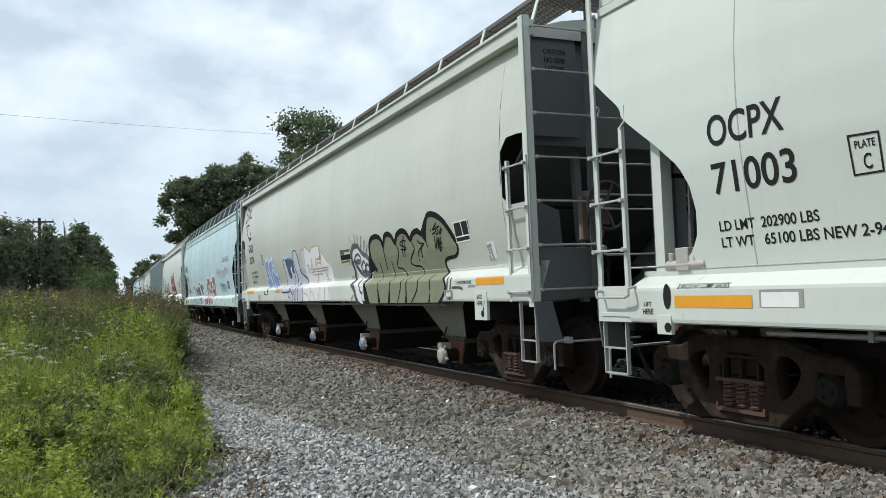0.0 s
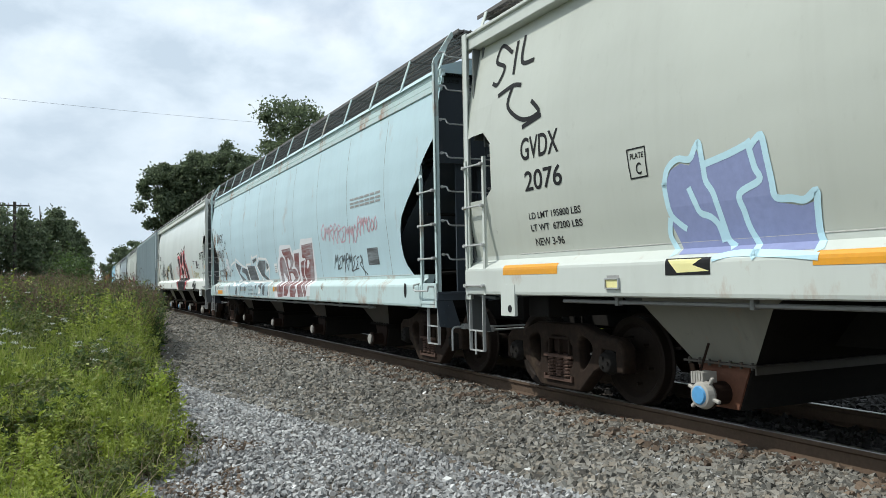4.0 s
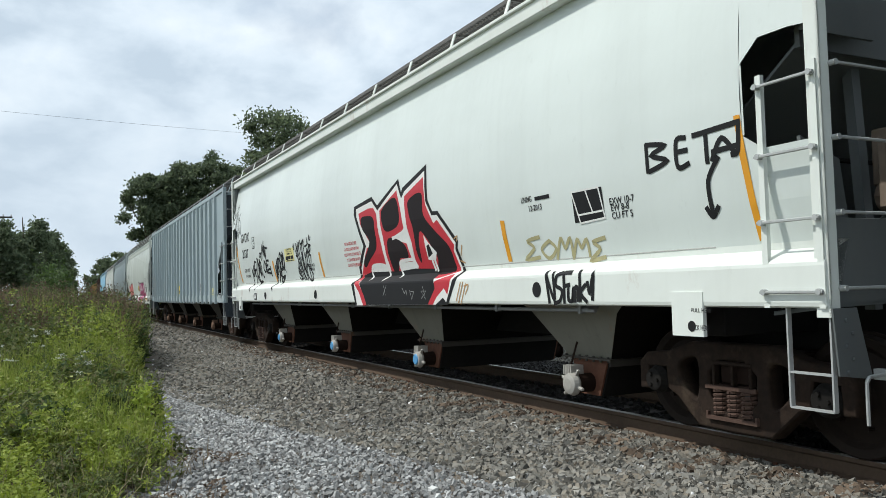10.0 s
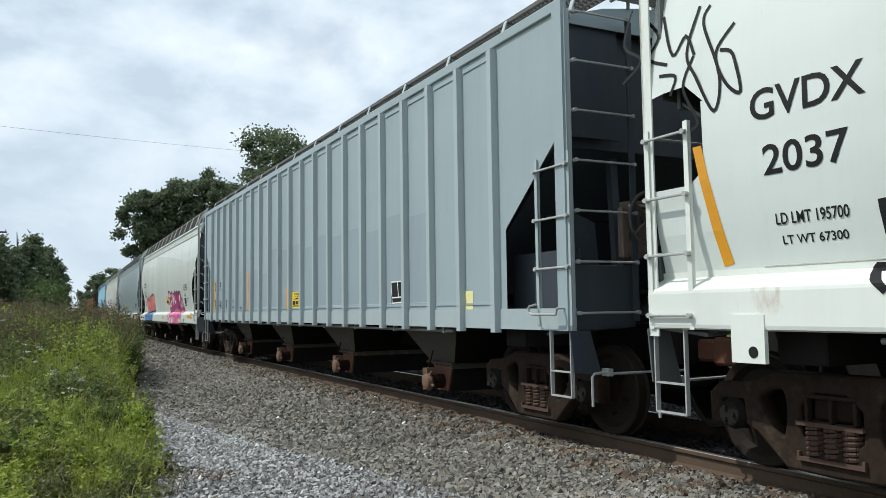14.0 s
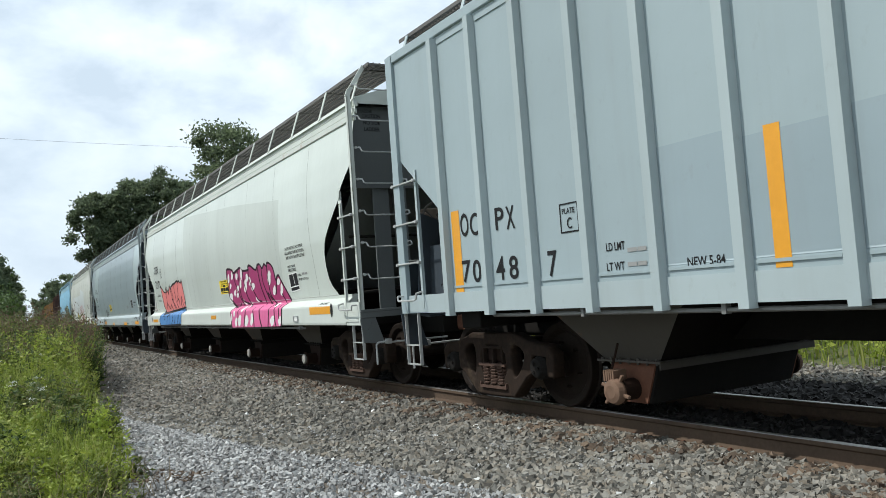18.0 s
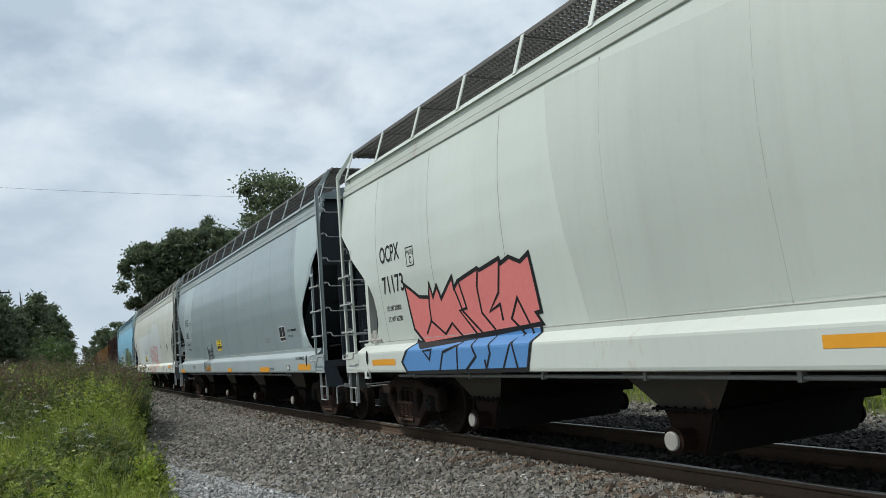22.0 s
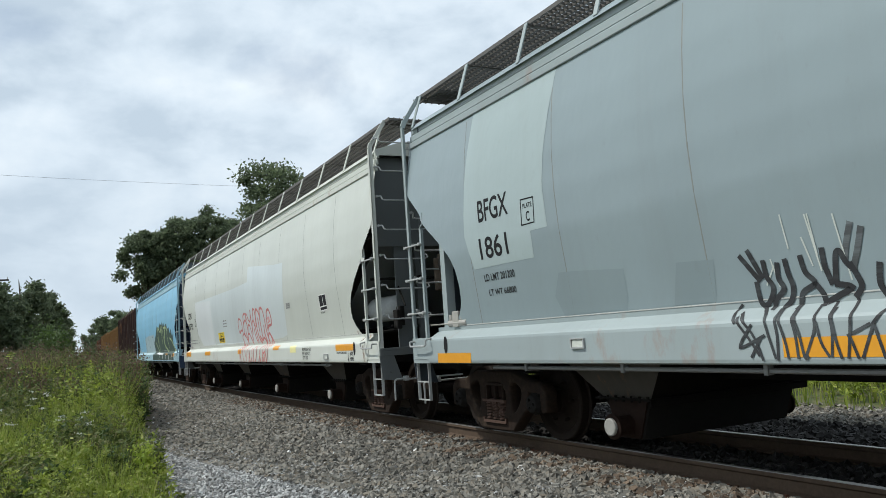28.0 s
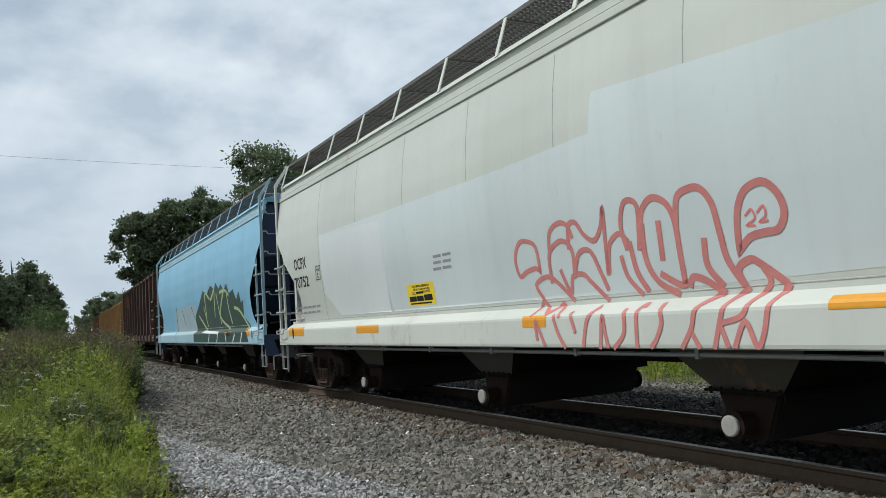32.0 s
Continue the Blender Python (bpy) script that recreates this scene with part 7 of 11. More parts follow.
decal_lines(car_d, "spray_tag", (((12.26, 1.75), (12.36, 1.82), (12.44, 1.75), (12.37, 1.69), (12.27, 1.66), (12.26, 1.61), (12.38, 1.6), (12.46, 1.65)), ((12.43, 1.85), (12.3, 1.61)), ((12.37, 1.87), (12.23, 1.61)), ((11.79, 2.24), (11.62, 2.27), (11.62, 2.39), (11.59, 2.31), (11.52, 2.26), (11.4, 2.24)), ((11.64, 2.13), (11.55, 2.2), (11.48, 2.24), (11.45, 2.18), (11.51, 2.13), (11.63, 2.11)), ((11.56, 2.12), (11.54, 2.06), (11.47, 2.05), (11.5, 1.93)), ((11.46, 2.44), (11.49, 2.35)), ((11.37, 2.41), (11.42, 2.34)), ((12.61, 2.29), (12.58, 2.22)), ((12.56, 2.34), (12.53, 2.24))), 0.040, BLACK_PAINT, 0.0042, True, label="black sprayed tag")
decal_text(car_d, 'DO NOT USE VIBRATOR', 11.72, 1.83, 0.055, 0.41, BLACK_PAINT, 0.0036)
decal_text(car_d, 'ON HOPPER BODY', 11.69, 1.75, 0.055, 0.34, BLACK_PAINT, 0.0036)
decal_lines(car_d, "spray_tag", (((1.72, 2.51), (1.72, 2.28)), ((1.72, 2.51), (1.5, 2.47), (1.66, 2.41), (1.48, 2.34), (1.7, 2.28)), ((1.26, 2.49), (1.36, 2.48), (1.36, 2.27), (1.24, 2.28)), ((1.37, 2.39), (1.25, 2.39)), ((1.17, 2.49), (0.7, 2.51)), ((1.04, 2.49), (1.04, 2.26)), ((0.99, 2.27), (0.88, 2.42), (0.76, 2.29)), ((0.98, 2.33), (0.74, 2.34)), ((0.71, 2.48), (0.73, 2.3), (0.79, 2.28)), ((0.93, 2.28), (1.06, 2.11), (1.05, 1.85)), ((1.11, 1.91), (1.06, 1.84), (0.99, 1.91))), 0.042, BLACK_PAINT, 0.0042, True, label="black sprayed tag")
decal_lines(car_d, "spray_tag", (((3.51, 1.85), (3.74, 1.82), (3.64, 1.74), (3.83, 1.63), (3.56, 1.64)), ((3.34, 1.80), (3.50, 1.72), (3.39, 1.62), (3.24, 1.71), (3.34, 1.80)), ((3.25, 1.61), (3.13, 1.81), (3.08, 1.71), (2.97, 1.80), (2.97, 1.60)), ((2.96, 1.62), (2.86, 1.78), (2.81, 1.70), (2.71, 1.77), (2.70, 1.61)), ((2.43, 1.77), (2.61, 1.74), (2.53, 1.67), (2.69, 1.57), (2.47, 1.59)),), 0.04, OCHRE_SPRAY, 0.0042, True)
decal_fill(car_d, "reflector", ((0.75, 2.56), (0.69, 2.56), (0.60, 1.65), (0.66, 1.62)), ORANGE, 0.003)
decal_text(car_d, 'PULL HERE', 1.23, 1.10, 0.030, 0.21, BLACK_PAINT, 0.0096)
decal_text(car_d, 'JACK HERE', 1.24, 0.96, 0.040, 0.19, BLACK_PAINT, 0.0096)
decal_lines(car_d, "spray_tag", (((3.27, 1.48), (3.21, 1.17)), ((3.27, 1.48), (3.12, 1.19), (3.14, 1.47)), ((2.98, 1.46), (3.07, 1.43), (3.09, 1.34), (2.99, 1.29), (3.02, 1.19), (3.12, 1.16)), ((2.95, 1.46), (2.95, 1.17)), ((2.94, 1.46), (2.83, 1.46)), ((2.94, 1.33), (2.86, 1.34)), ((2.88, 1.31), (2.88, 1.2), (2.82, 1.19), (2.8, 1.3), (2.8, 1.18)), ((2.77, 1.18), (2.77, 1.3), (2.73, 1.31), (2.72, 1.19)), ((2.69, 1.47), (2.69, 1.19)), ((2.6, 1.34), (2.68, 1.26), (2.59, 1.18)), ((2.57, 1.36), (2.54, 1.26), (2.48, 1.44), (2.5, 1.2))), 0.042, BLACK_PAINT, 0.0042, True, label="black sprayed tag")
decal_fill(car_d, "spray_dot", ((3.52, 1.3), (3.48, 1.37), (3.4, 1.37), (3.36, 1.3), (3.4, 1.23), (3.48, 1.23)), BLACK_PAINT, 0.0042, True)
decal_text(car_d, 'LINING', 3.75, 2.23, 0.06, 0.20, BLACK_PAINT, 0.0036)
decal_rect(car_d, "text_bar", 3.49, 3.22, 2.23, 2.27, BLACK_PAINT, 0.0036)
decal_text(car_d, '12-2013', 3.62, 2.13, 0.06, 0.24, BLACK_PAINT, 0.0036)
decal_text(car_d, 'EXW 10-7', 2.28, 2.06, 0.06, 0.34, BLACK_PAINT, 0.0036)
decal_text(car_d, 'EW 8-8', 2.27, 2.0, 0.06, 0.25, BLACK_PAINT, 0.0036)
decal_text(car_d, 'CU FT 5', 2.27, 1.93, 0.06, 0.29, BLACK_PAINT, 0.0036)
decal_lines(car_d, "spray_tag", (((5.42, 1.96), (5.33, 1.99), (5.36, 1.93)), ((5.24, 1.87), (5.31, 1.75)), ((5.35, 1.68), (5.24, 1.65)), ((5.13, 1.41), (5.25, 1.18)), ((5.07, 1.41), (5.19, 1.16)), ((5.00, 1.39), (5.13, 1.14)), ((5.04, 1.36), (4.93, 1.37), (5.01, 1.26)),), 0.018, ORANGE_SPRAY, 0.0042, True)
decal_text(car_d, 'THIS CAR SPECIALLY LINED', 9.49, 2.11, 0.050, 0.59, RED_SPRAY, 0.0036)
decal_text(car_d, 'CAUTION: DO NOT USE STEAM', 9.53, 2.02, 0.050, 0.70, RED_SPRAY, 0.0036)
decal_text(car_d, 'BOILING WATER OR SHARP OBJECTS', 9.55, 1.93, 0.050, 0.79, RED_SPRAY, 0.0036)
decal_text(car_d, 'TO CLEAN. ENTER CAR WITH', 9.47, 1.84, 0.050, 0.66, RED_SPRAY, 0.0036)
decal_text(car_d, 'CLEAN SOFT SOLED SHOES', 9.46, 1.75, 0.050, 0.63, RED_SPRAY, 0.0036)
decal_fill(car_d, "spray_dot", ((11.08, 1.31), (10.99, 1.38), (10.91, 1.31), (10.93, 1.22), (11.01, 1.21), (11.08, 1.24)), BLACK_PAINT, 0.0036, True)
decal_fill(car_d, "spray_dot", ((14.89, 1.27), (14.79, 1.36), (14.70, 1.28), (14.78, 1.19)), BLACK_PAINT, 0.0036, True)
decal_lines(car_d, "plate_border", (((15.88, 1.33), (15.65, 1.33), (15.65, 1.20), (15.88, 1.20), (15.88, 1.33)), ((15.77, 1.32), (15.77, 1.20)), ((15.85, 1.28), (15.67, 1.28)),), 0.022, BLACK_PAINT, 0.0036, False)
OLD_SLATE = paint("older_slate_paint", (0.262, 0.325, 0.352), 0.3, 0.0, 0.55)
for k, (ya, yb) in enumerate(zip(RIBS[2:16], RIBS[3:17])):
    decal_rect(car_e, "repaint_patch", yb - 0.064, ya + 0.064, 1.41, (2.62, 2.70, 2.55, 2.66)[k % 4] - (0.35 if k > 9 else 0.0), OLD_SLATE, 0.0012, "older darker paint on the panel")
decal_text(car_e, 'O', 17.57, 1.94, 0.250, 0.17, BLACK_PAINT, 0.0036)
decal_text(car_e, 'C', 17.37, 1.93, 0.240, 0.18, BLACK_PAINT, 0.0036)
decal_text(car_e, 'P', 16.87, 1.94, 0.230, 0.16, BLACK_PAINT, 0.0036)
decal_text(car_e, 'X', 16.67, 1.93, 0.230, 0.15, BLACK_PAINT, 0.0036)
decal_text(car_e, '7', 17.60, 1.43, 0.240, 0.18, BLACK_PAINT, 0.0036)
decal_text(car_e, '0', 17.38, 1.42, 0.240, 0.17, BLACK_PAINT, 0.0036)
decal_text(car_e, '4', 16.92, 1.42, 0.240, 0.16, BLACK_PAINT, 0.0036)
decal_text(car_e, '8', 16.68, 1.42, 0.230, 0.16, BLACK_PAINT, 0.0036)
decal_text(car_e, '7', 16.03, 1.41, 0.240, 0.14, BLACK_PAINT, 0.0036)
decal_lines(car_e, "plate_border", (((15.79, 2.06), (15.54, 2.06), (15.54, 1.80), (15.79, 1.80), (15.79, 2.06)),), 0.014, BLACK_PAINT, 0.0036, False)
decal_text(car_e, 'PLATE', 15.76, 1.97, 0.050, 0.18, BLACK_PAINT, 0.0036)
decal_text(car_e, 'C', 15.70, 1.83, 0.100, 0.07, BLACK_PAINT, 0.0036)
decal_text(car_e, 'LD LMT', 15.20, 1.58, 0.070, 0.23, BLACK_PAINT, 0.0036)
decal_text(car_e, 'LT WT', 15.21, 1.41, 0.070, 0.22, BLACK_PAINT, 0.0036)
decal_lines(car_e, "text_bar", (((14.93, 1.57), (14.84, 1.57)), ((14.81, 1.57), (14.73, 1.57)),), 0.035, GREYTAG, 0.0042, False)
decal_lines(car_e, "text_bar", (((14.94, 1.45), (14.85, 1.45)), ((14.82, 1.45), (14.74, 1.45)),), 0.035, GREYTAG, 0.0042, False)
decal_text(car_e, 'NEW 5-84', 14.30, 1.39, 0.070, 0.36, BLACK_PAINT, 0.0036)
decal_rect(car_e, "reflector", 13.52, 13.39, 1.33, 2.31, ORANGE, 0.003)
decal_rect(car_e, "reflector", 10.05, 9.94, 1.33, 1.82, ORANGE, 0.003)
decal_rect(car_e, "reflector", 17.76, 17.59, 1.25, 2.24, ORANGE, 0.003)
decal_rect(car_e, "placard", 9.57, 8.88, 1.39, 1.71, YELLOW, 0.003, label='yellow emergency placard with black text')
decal_text(car_e, 'FOR CHEMICAL EMERGENCY', 9.44, 1.65, 0.040, 0.47, BLACK_PAINT, 0.0048)
decal_text(car_e, 'Spill, Leak, Fire, Exposure or Accident', 9.41, 1.61, 0.030, 0.43, BLACK_PAINT, 0.0048)
decal_text(car_e, 'CALL', 9.46, 1.55, 0.040, 0.10, BLACK_PAINT, 0.0048)
decal_text(car_e, 'DAY OR NIGHT', 9.13, 1.56, 0.030, 0.18, BLACK_PAINT, 0.0048)
decal_rect(car_e, "text_bar", 9.34, 9.15, 1.56, 1.59, BLACK_PAINT, 0.0048)
decal_rect(car_e, "text_bar", 9.52, 9.35, 1.45, 1.53, BLACK_PAINT, 0.0048)
decal_rect(car_e, "text_bar", 9.32, 9.15, 1.46, 1.53, BLACK_PAINT, 0.0048)
decal_rect(car_e, "text_bar", 9.12, 8.92, 1.46, 1.54, BLACK_PAINT, 0.0048)
decal_rect(car_e, "text_bar", 9.51, 8.94, 1.42, 1.44, BLACK_PAINT, 0.0048)
decal_rect(car_e, "data_panel", 4.44, 3.94, 1.43, 1.73, BLACK_PAINT, 0.0036, label='black inspection panel with a white border')
decal_lines(car_e, "panel_border", (((4.44, 1.73), (3.98, 1.73), (3.94, 1.44), (4.40, 1.42), (4.44, 1.73)), ((4.21, 1.73), (4.17, 1.51)), ((4.41, 1.50), (3.95, 1.51)),), 0.018, WHITE_PAINT, 0.0048, False)
decal_text(car_e, '2 INCH HF COMP SHOES', 18.43, 1.21, 0.050, 0.38, BLACK_PAINT, 0.0036)
decal_text(car_e, 'JACK HERE', 18.04, 1.13, 0.040, 0.16, BLACK_PAINT, 0.0036)
decal_rect(car_e, "data_plate", 2.25, 1.97, 1.29, 1.54, PALE_YELLOW, 0.003)
decal_text(car_f, 'OCPX', 16.68, 2.58, 0.240, 0.72, BLACK_PAINT, 0.0036)
decal_text(car_f, '71173', 16.69, 2.12, 0.250, 0.77, BLACK_PAINT, 0.0036)
decal_text(car_f, 'LD LMT 202800', 16.67, 1.86, 0.070, 0.51, BLACK_PAINT, 0.0036)
decal_text(car_f, 'LT WT 65200', 16.68, 1.70, 0.070, 0.51, BLACK_PAINT, 0.0036)
decal_lines(car_f, "plate_border", (((15.73, 2.69), (15.49, 2.69), (15.50, 2.43), (15.73, 2.43), (15.73, 2.69)),), 0.014, BLACK_PAINT, 0.0036, False)
decal_text(car_f, 'PLATE', 15.69, 2.59, 0.060, 0.17, BLACK_PAINT, 0.0036)
decal_text(car_f, 'C', 15.64, 2.46, 0.100, 0.07, BLACK_PAINT, 0.0036)
decal_fill(car_f, "graffiti_fill", ((16.06, 1.10), (15.77, 1.38), (15.43, 1.29), (12.66, 1.45), (12.68, 1.27), (12.78, 0.98), (15.89, 0.95)), BLUE_SPRAY, 0.003, label='bright blue sprayed lower letters')
decal_fill(car_f, "graffiti_fill", ((15.90, 2.19), (15.49, 1.98), (15.20, 1.95), (15.13, 2.13), (15.08, 1.94), (14.92, 2.08), (14.85, 1.90), (14.46, 2.15), (14.45, 2.00), (14.32, 2.08), (13.78, 2.18), (13.74, 2.15), (13.26, 2.23), (13.24, 2.17), (13.05, 2.22), (12.84, 2.14), (12.65, 2.21), (12.63, 1.95), (12.61, 1.58), (12.71, 1.57), (12.62, 1.45), (15.55, 1.33), (15.83, 1.55), (15.87, 1.81)), CORAL, 0.0036, label='coral sprayed letters')
decal_lines(car_f, "graffiti_outline", (((15.90, 2.19), (15.49, 1.98), (15.20, 1.95), (15.13, 2.13), (15.08, 1.94), (14.92, 2.08), (14.85, 1.90), (14.46, 2.15), (14.45, 2.00), (14.32, 2.08), (13.78, 2.18), (13.74, 2.15), (13.26, 2.23), (13.24, 2.17), (13.05, 2.22), (12.84, 2.14), (12.65, 2.21), (12.63, 1.95), (12.61, 1.58), (12.71, 1.57), (12.62, 1.45), (15.55, 1.33), (15.83, 1.55), (15.87, 1.81), (15.90, 2.19)), ((16.06, 1.10), (15.77, 1.38), (15.43, 1.29), (12.66, 1.45), (12.68, 1.27), (12.78, 0.98), (15.89, 0.95), (16.06, 1.10)),), 0.05, BLACK_PAINT, 0.0054, False)
decal_lines(car_f, "graffiti_line", (((15.13, 2.13), (15.23, 1.85), (15.25, 1.64), (15.45, 1.47)), ((14.46, 2.03), (14.32, 1.70), (13.94, 1.42)), ((13.77, 2.18), (13.87, 1.96), (13.86, 1.65), (13.62, 1.44)), ((14.30, 2.06), (14.21, 1.73), (14.40, 1.71), (14.07, 1.41)), ((13.26, 2.21), (13.40, 1.85), (13.67, 1.65), (13.41, 1.72), (13.41, 1.54)), ((12.98, 1.35), (13.22, 1.54), (13.03, 1.76), (12.82, 1.36)), ((15.27, 1.64), (14.90, 1.44), (14.67, 1.57), (14.33, 1.31)), ((14.88, 0.95), (14.76, 1.21), (14.36, 1.29), (14.38, 0.97)), ((14.06, 1.36), (13.89, 1.14), (14.17, 0.97)), ((13.62, 1.40), (13.55, 1.17), (13.68, 0.96)), ((13.28, 0.99), (13.08, 1.30), (12.97, 0.99)), ((13.65, 0.96), (13.68, 1.09)), ((15.35, 1.24), (15.10, 1.25), (15.16, 1.12), (15.35, 1.24)),), 0.035, BLACK_PAINT, 0.006, False)
decal_rect(car_f, "reflector", 17.21, 16.31, 1.06, 1.15, ORANGE, 0.003)
decal_rect(car_f, "reflector", 2.26, 1.33, 1.13, 1.25, ORANGE, 0.003)
decal_rect(car_f, "reflector", 9.16, 8.68, 1.10, 1.19, ORANGE, 0.003)
decal_rect(car_f, "placard", 8.51, 7.70, 1.67, 1.98, YELLOW, 0.003, label='yellow emergency placard with black text')
decal_text(car_f, 'FOR CHEMICAL EMERGENCY', 8.35, 1.94, 0.030, 0.55, BLACK_PAINT, 0.0048)
decal_text(car_f, 'Spill, Leak, Fire, Exposure or Accident', 8.31, 1.89, 0.030, 0.50, BLACK_PAINT, 0.0048)
decal_text(car_f, 'CALL', 8.37, 1.84, 0.040, 0.11, BLACK_PAINT, 0.0048)
decal_text(car_f, 'DAY OR NIGHT', 7.99, 1.84, 0.030, 0.21, BLACK_PAINT, 0.0048)
decal_rect(car_f, "text_bar", 8.23, 8.01, 1.83, 1.87, BLACK_PAINT, 0.0048)
decal_rect(car_f, "text_bar", 8.45, 8.24, 1.73, 1.81, BLACK_PAINT, 0.0048)
decal_rect(car_f, "text_bar", 8.22, 8.02, 1.73, 1.81, BLACK_PAINT, 0.0048)
decal_rect(car_f, "text_bar", 7.99, 7.75, 1.73, 1.81, BLACK_PAINT, 0.0048)
decal_rect(car_f, "text_bar", 8.44, 7.78, 1.69, 1.71, BLACK_PAINT, 0.0048)
decal_rect(car_f, "data_panel", 3.48, 3.02, 1.56, 1.86, BLACK_PAINT, 0.0036, label='black inspection panel with a white border')
decal_lines(car_f, "panel_border", (((3.48, 1.85), (3.03, 1.87), (3.02, 1.57), (3.46, 1.54), (3.48, 1.85)), ((3.25, 1.86), (3.21, 1.63)), ((3.47, 1.62), (3.02, 1.64)),), 0.018, WHITE_PAINT, 0.0048, False)
decal_text(car_f, 'CAUTION: LINED CAR DO NOT USE STEAM,', 3.44, 2.28, 0.050, 0.93, BLACK_PAINT, 0.0036)
decal_text(car_f, 'BOILING WATER OR SHARP OBJECTS TO CLEAN.', 3.49, 2.20, 0.050, 1.02, BLACK_PAINT, 0.0036)
decal_text(car_f, 'ENTER CAR WITH CLEAN SOFT SOLED SHOES', 3.45, 2.12, 0.050, 0.97, BLACK_PAINT, 0.0036)
decal_text(car_f, 'CONSULT OWNER BEFORE', 3.46, 1.97, 0.040, 0.42, BLACK_PAINT, 0.0036)
decal_text(car_f, 'REPAIRING HOPPER BODY', 3.46, 1.90, 0.050, 0.43, BLACK_PAINT, 0.0036)
decal_text(car_f, 'LINING', 2.97, 1.80, 0.040, 0.16, BLACK_PAINT, 0.0036)
decal_lines(car_f, "text_bar", (((2.77, 1.83), (2.66, 1.83)), ((2.62, 1.83), (2.52, 1.83)),), 0.035, GREYTAG, 0.0042, False)
decal_text(car_f, 'APPLIED WHHT 07-2014', 2.98, 1.72, 0.040, 0.48, BLACK_PAINT, 0.0036)
decal_text(car_f, '2 INCH HF COMP SHOES', 1.87, 1.28, 0.030, 0.38, BLACK_PAINT, 0.0036)
decal_fill(car_f, "graffiti_fill", ((7.30, 1.34), (7.76, 1.56), (7.77, 1.84), (7.69, 2.15), (7.52, 2.20), (7.19, 2.16), (7.09, 2.09), (6.83, 2.13), (6.54, 2.17), (6.38, 2.10), (5.96, 2.09), (5.94, 2.15), (5.78, 2.17), (5.44, 2.06), (5.27, 2.14), (5.11, 2.15), (4.98, 2.07), (4.80, 2.13), (4.67, 2.08), (4.62, 2.14), (4.49, 2.13), (4.31, 2.03), (4.26, 1.79), (4.17, 1.85), (4.04, 1.87), (3.94, 1.76), (3.56, 1.40), (3.61, 1.36)), MAGENTA, 0.003, label='magenta sprayed letters')
decal_fill(car_f, "graffiti_fill", ((7.34, 1.35), (3.59, 1.39), (3.71, 1.30), (3.78, 0.94), (7.21, 0.91), (7.37, 1.13)), PINK, 0.0036, label='pink sprayed lower letters')
decal_lines(car_f, "graffiti_outline", (((7.30, 1.34), (7.76, 1.56), (7.77, 1.84), (7.69, 2.15), (7.52, 2.20), (7.19, 2.16), (7.09, 2.09), (6.83, 2.13), (6.54, 2.17), (6.38, 2.10), (5.96, 2.09), (5.94, 2.15), (5.78, 2.17), (5.44, 2.06), (5.27, 2.14), (5.11, 2.15), (4.98, 2.07), (4.80, 2.13), (4.67, 2.08), (4.62, 2.14), (4.49, 2.13), (4.31, 2.03), (4.26, 1.79), (4.17, 1.85), (4.04, 1.87), (3.94, 1.76), (3.56, 1.40)),), 0.045, PLUM, 0.0054, True)
decal_lines(car_f, "graffiti_line", (((7.17, 2.10), (7.11, 1.87), (6.90, 1.56), (6.65, 1.37)), ((6.75, 2.13), (6.80, 1.85), (6.76, 1.51), (6.23, 1.39)), ((6.38, 2.10), (6.42, 1.89), (6.31, 1.53), (5.96, 1.32)), ((5.95, 2.12), (5.97, 1.85), (5.65, 1.49), (5.37, 1.42)), ((5.28, 2.11), (5.26, 1.73), (5.03, 1.35)), ((5.04, 2.05), (5.07, 1.78), (4.81, 1.43), (4.66, 1.36)), ((4.67, 2.10), (4.73, 1.81), (4.69, 1.51), (4.32, 1.32)), ((4.38, 1.54), (4.19, 1.81)), ((4.02, 1.52), (3.82, 1.36)), ((7.73, 1.54), (7.16, 1.34), (6.87, 1.42)), ((4.76, 1.37), (4.88, 1.58), (4.64, 1.42)),), 0.036, PLUM, 0.0066, True)
decal_lines(car_f, "graffiti_line", (((7.30, 1.34), (7.29, 1.06), (7.23, 0.91)), ((6.68, 1.34), (6.77, 0.91)), ((6.11, 1.27), (6.29, 0.92)), ((5.57, 1.30), (5.53, 0.92)), ((5.12, 1.32), (5.12, 1.11), (5.01, 0.93)), ((4.48, 1.34), (4.60, 0.93)), ((4.16, 1.33), (4.17, 1.10), (4.10, 0.93)), ((3.91, 1.33), (3.90, 1.09)), ((3.70, 1.34), (3.78, 0.94)),), 0.045, BLACK_PAINT, 0.0066, True)
decal_fill(car_f, "graffiti_spot", ((7.52, 1.99), (7.58, 1.92), (7.64, 1.89), (7.69, 1.93), (7.66, 2.01), (7.59, 2.08), (7.53, 2.10), (7.51, 2.07)), WHITE_PAINT, 0.006, True)
decal_fill(car_f, "graffiti_spot", ((7.18, 2.03), (7.26, 1.97), (7.33, 1.95), (7.39, 1.98), (7.35, 2.04), (7.30, 2.10), (7.22, 2.12), (7.20, 2.09)), WHITE_PAINT, 0.006, True)
decal_fill(car_f, "graffiti_spot", ((7.46, 1.82), (7.53, 1.78), (7.58, 1.76), (7.62, 1.79), (7.59, 1.83), (7.55, 1.87), (7.48, 1.88), (7.46, 1.86)), WHITE_PAINT, 0.006, True)
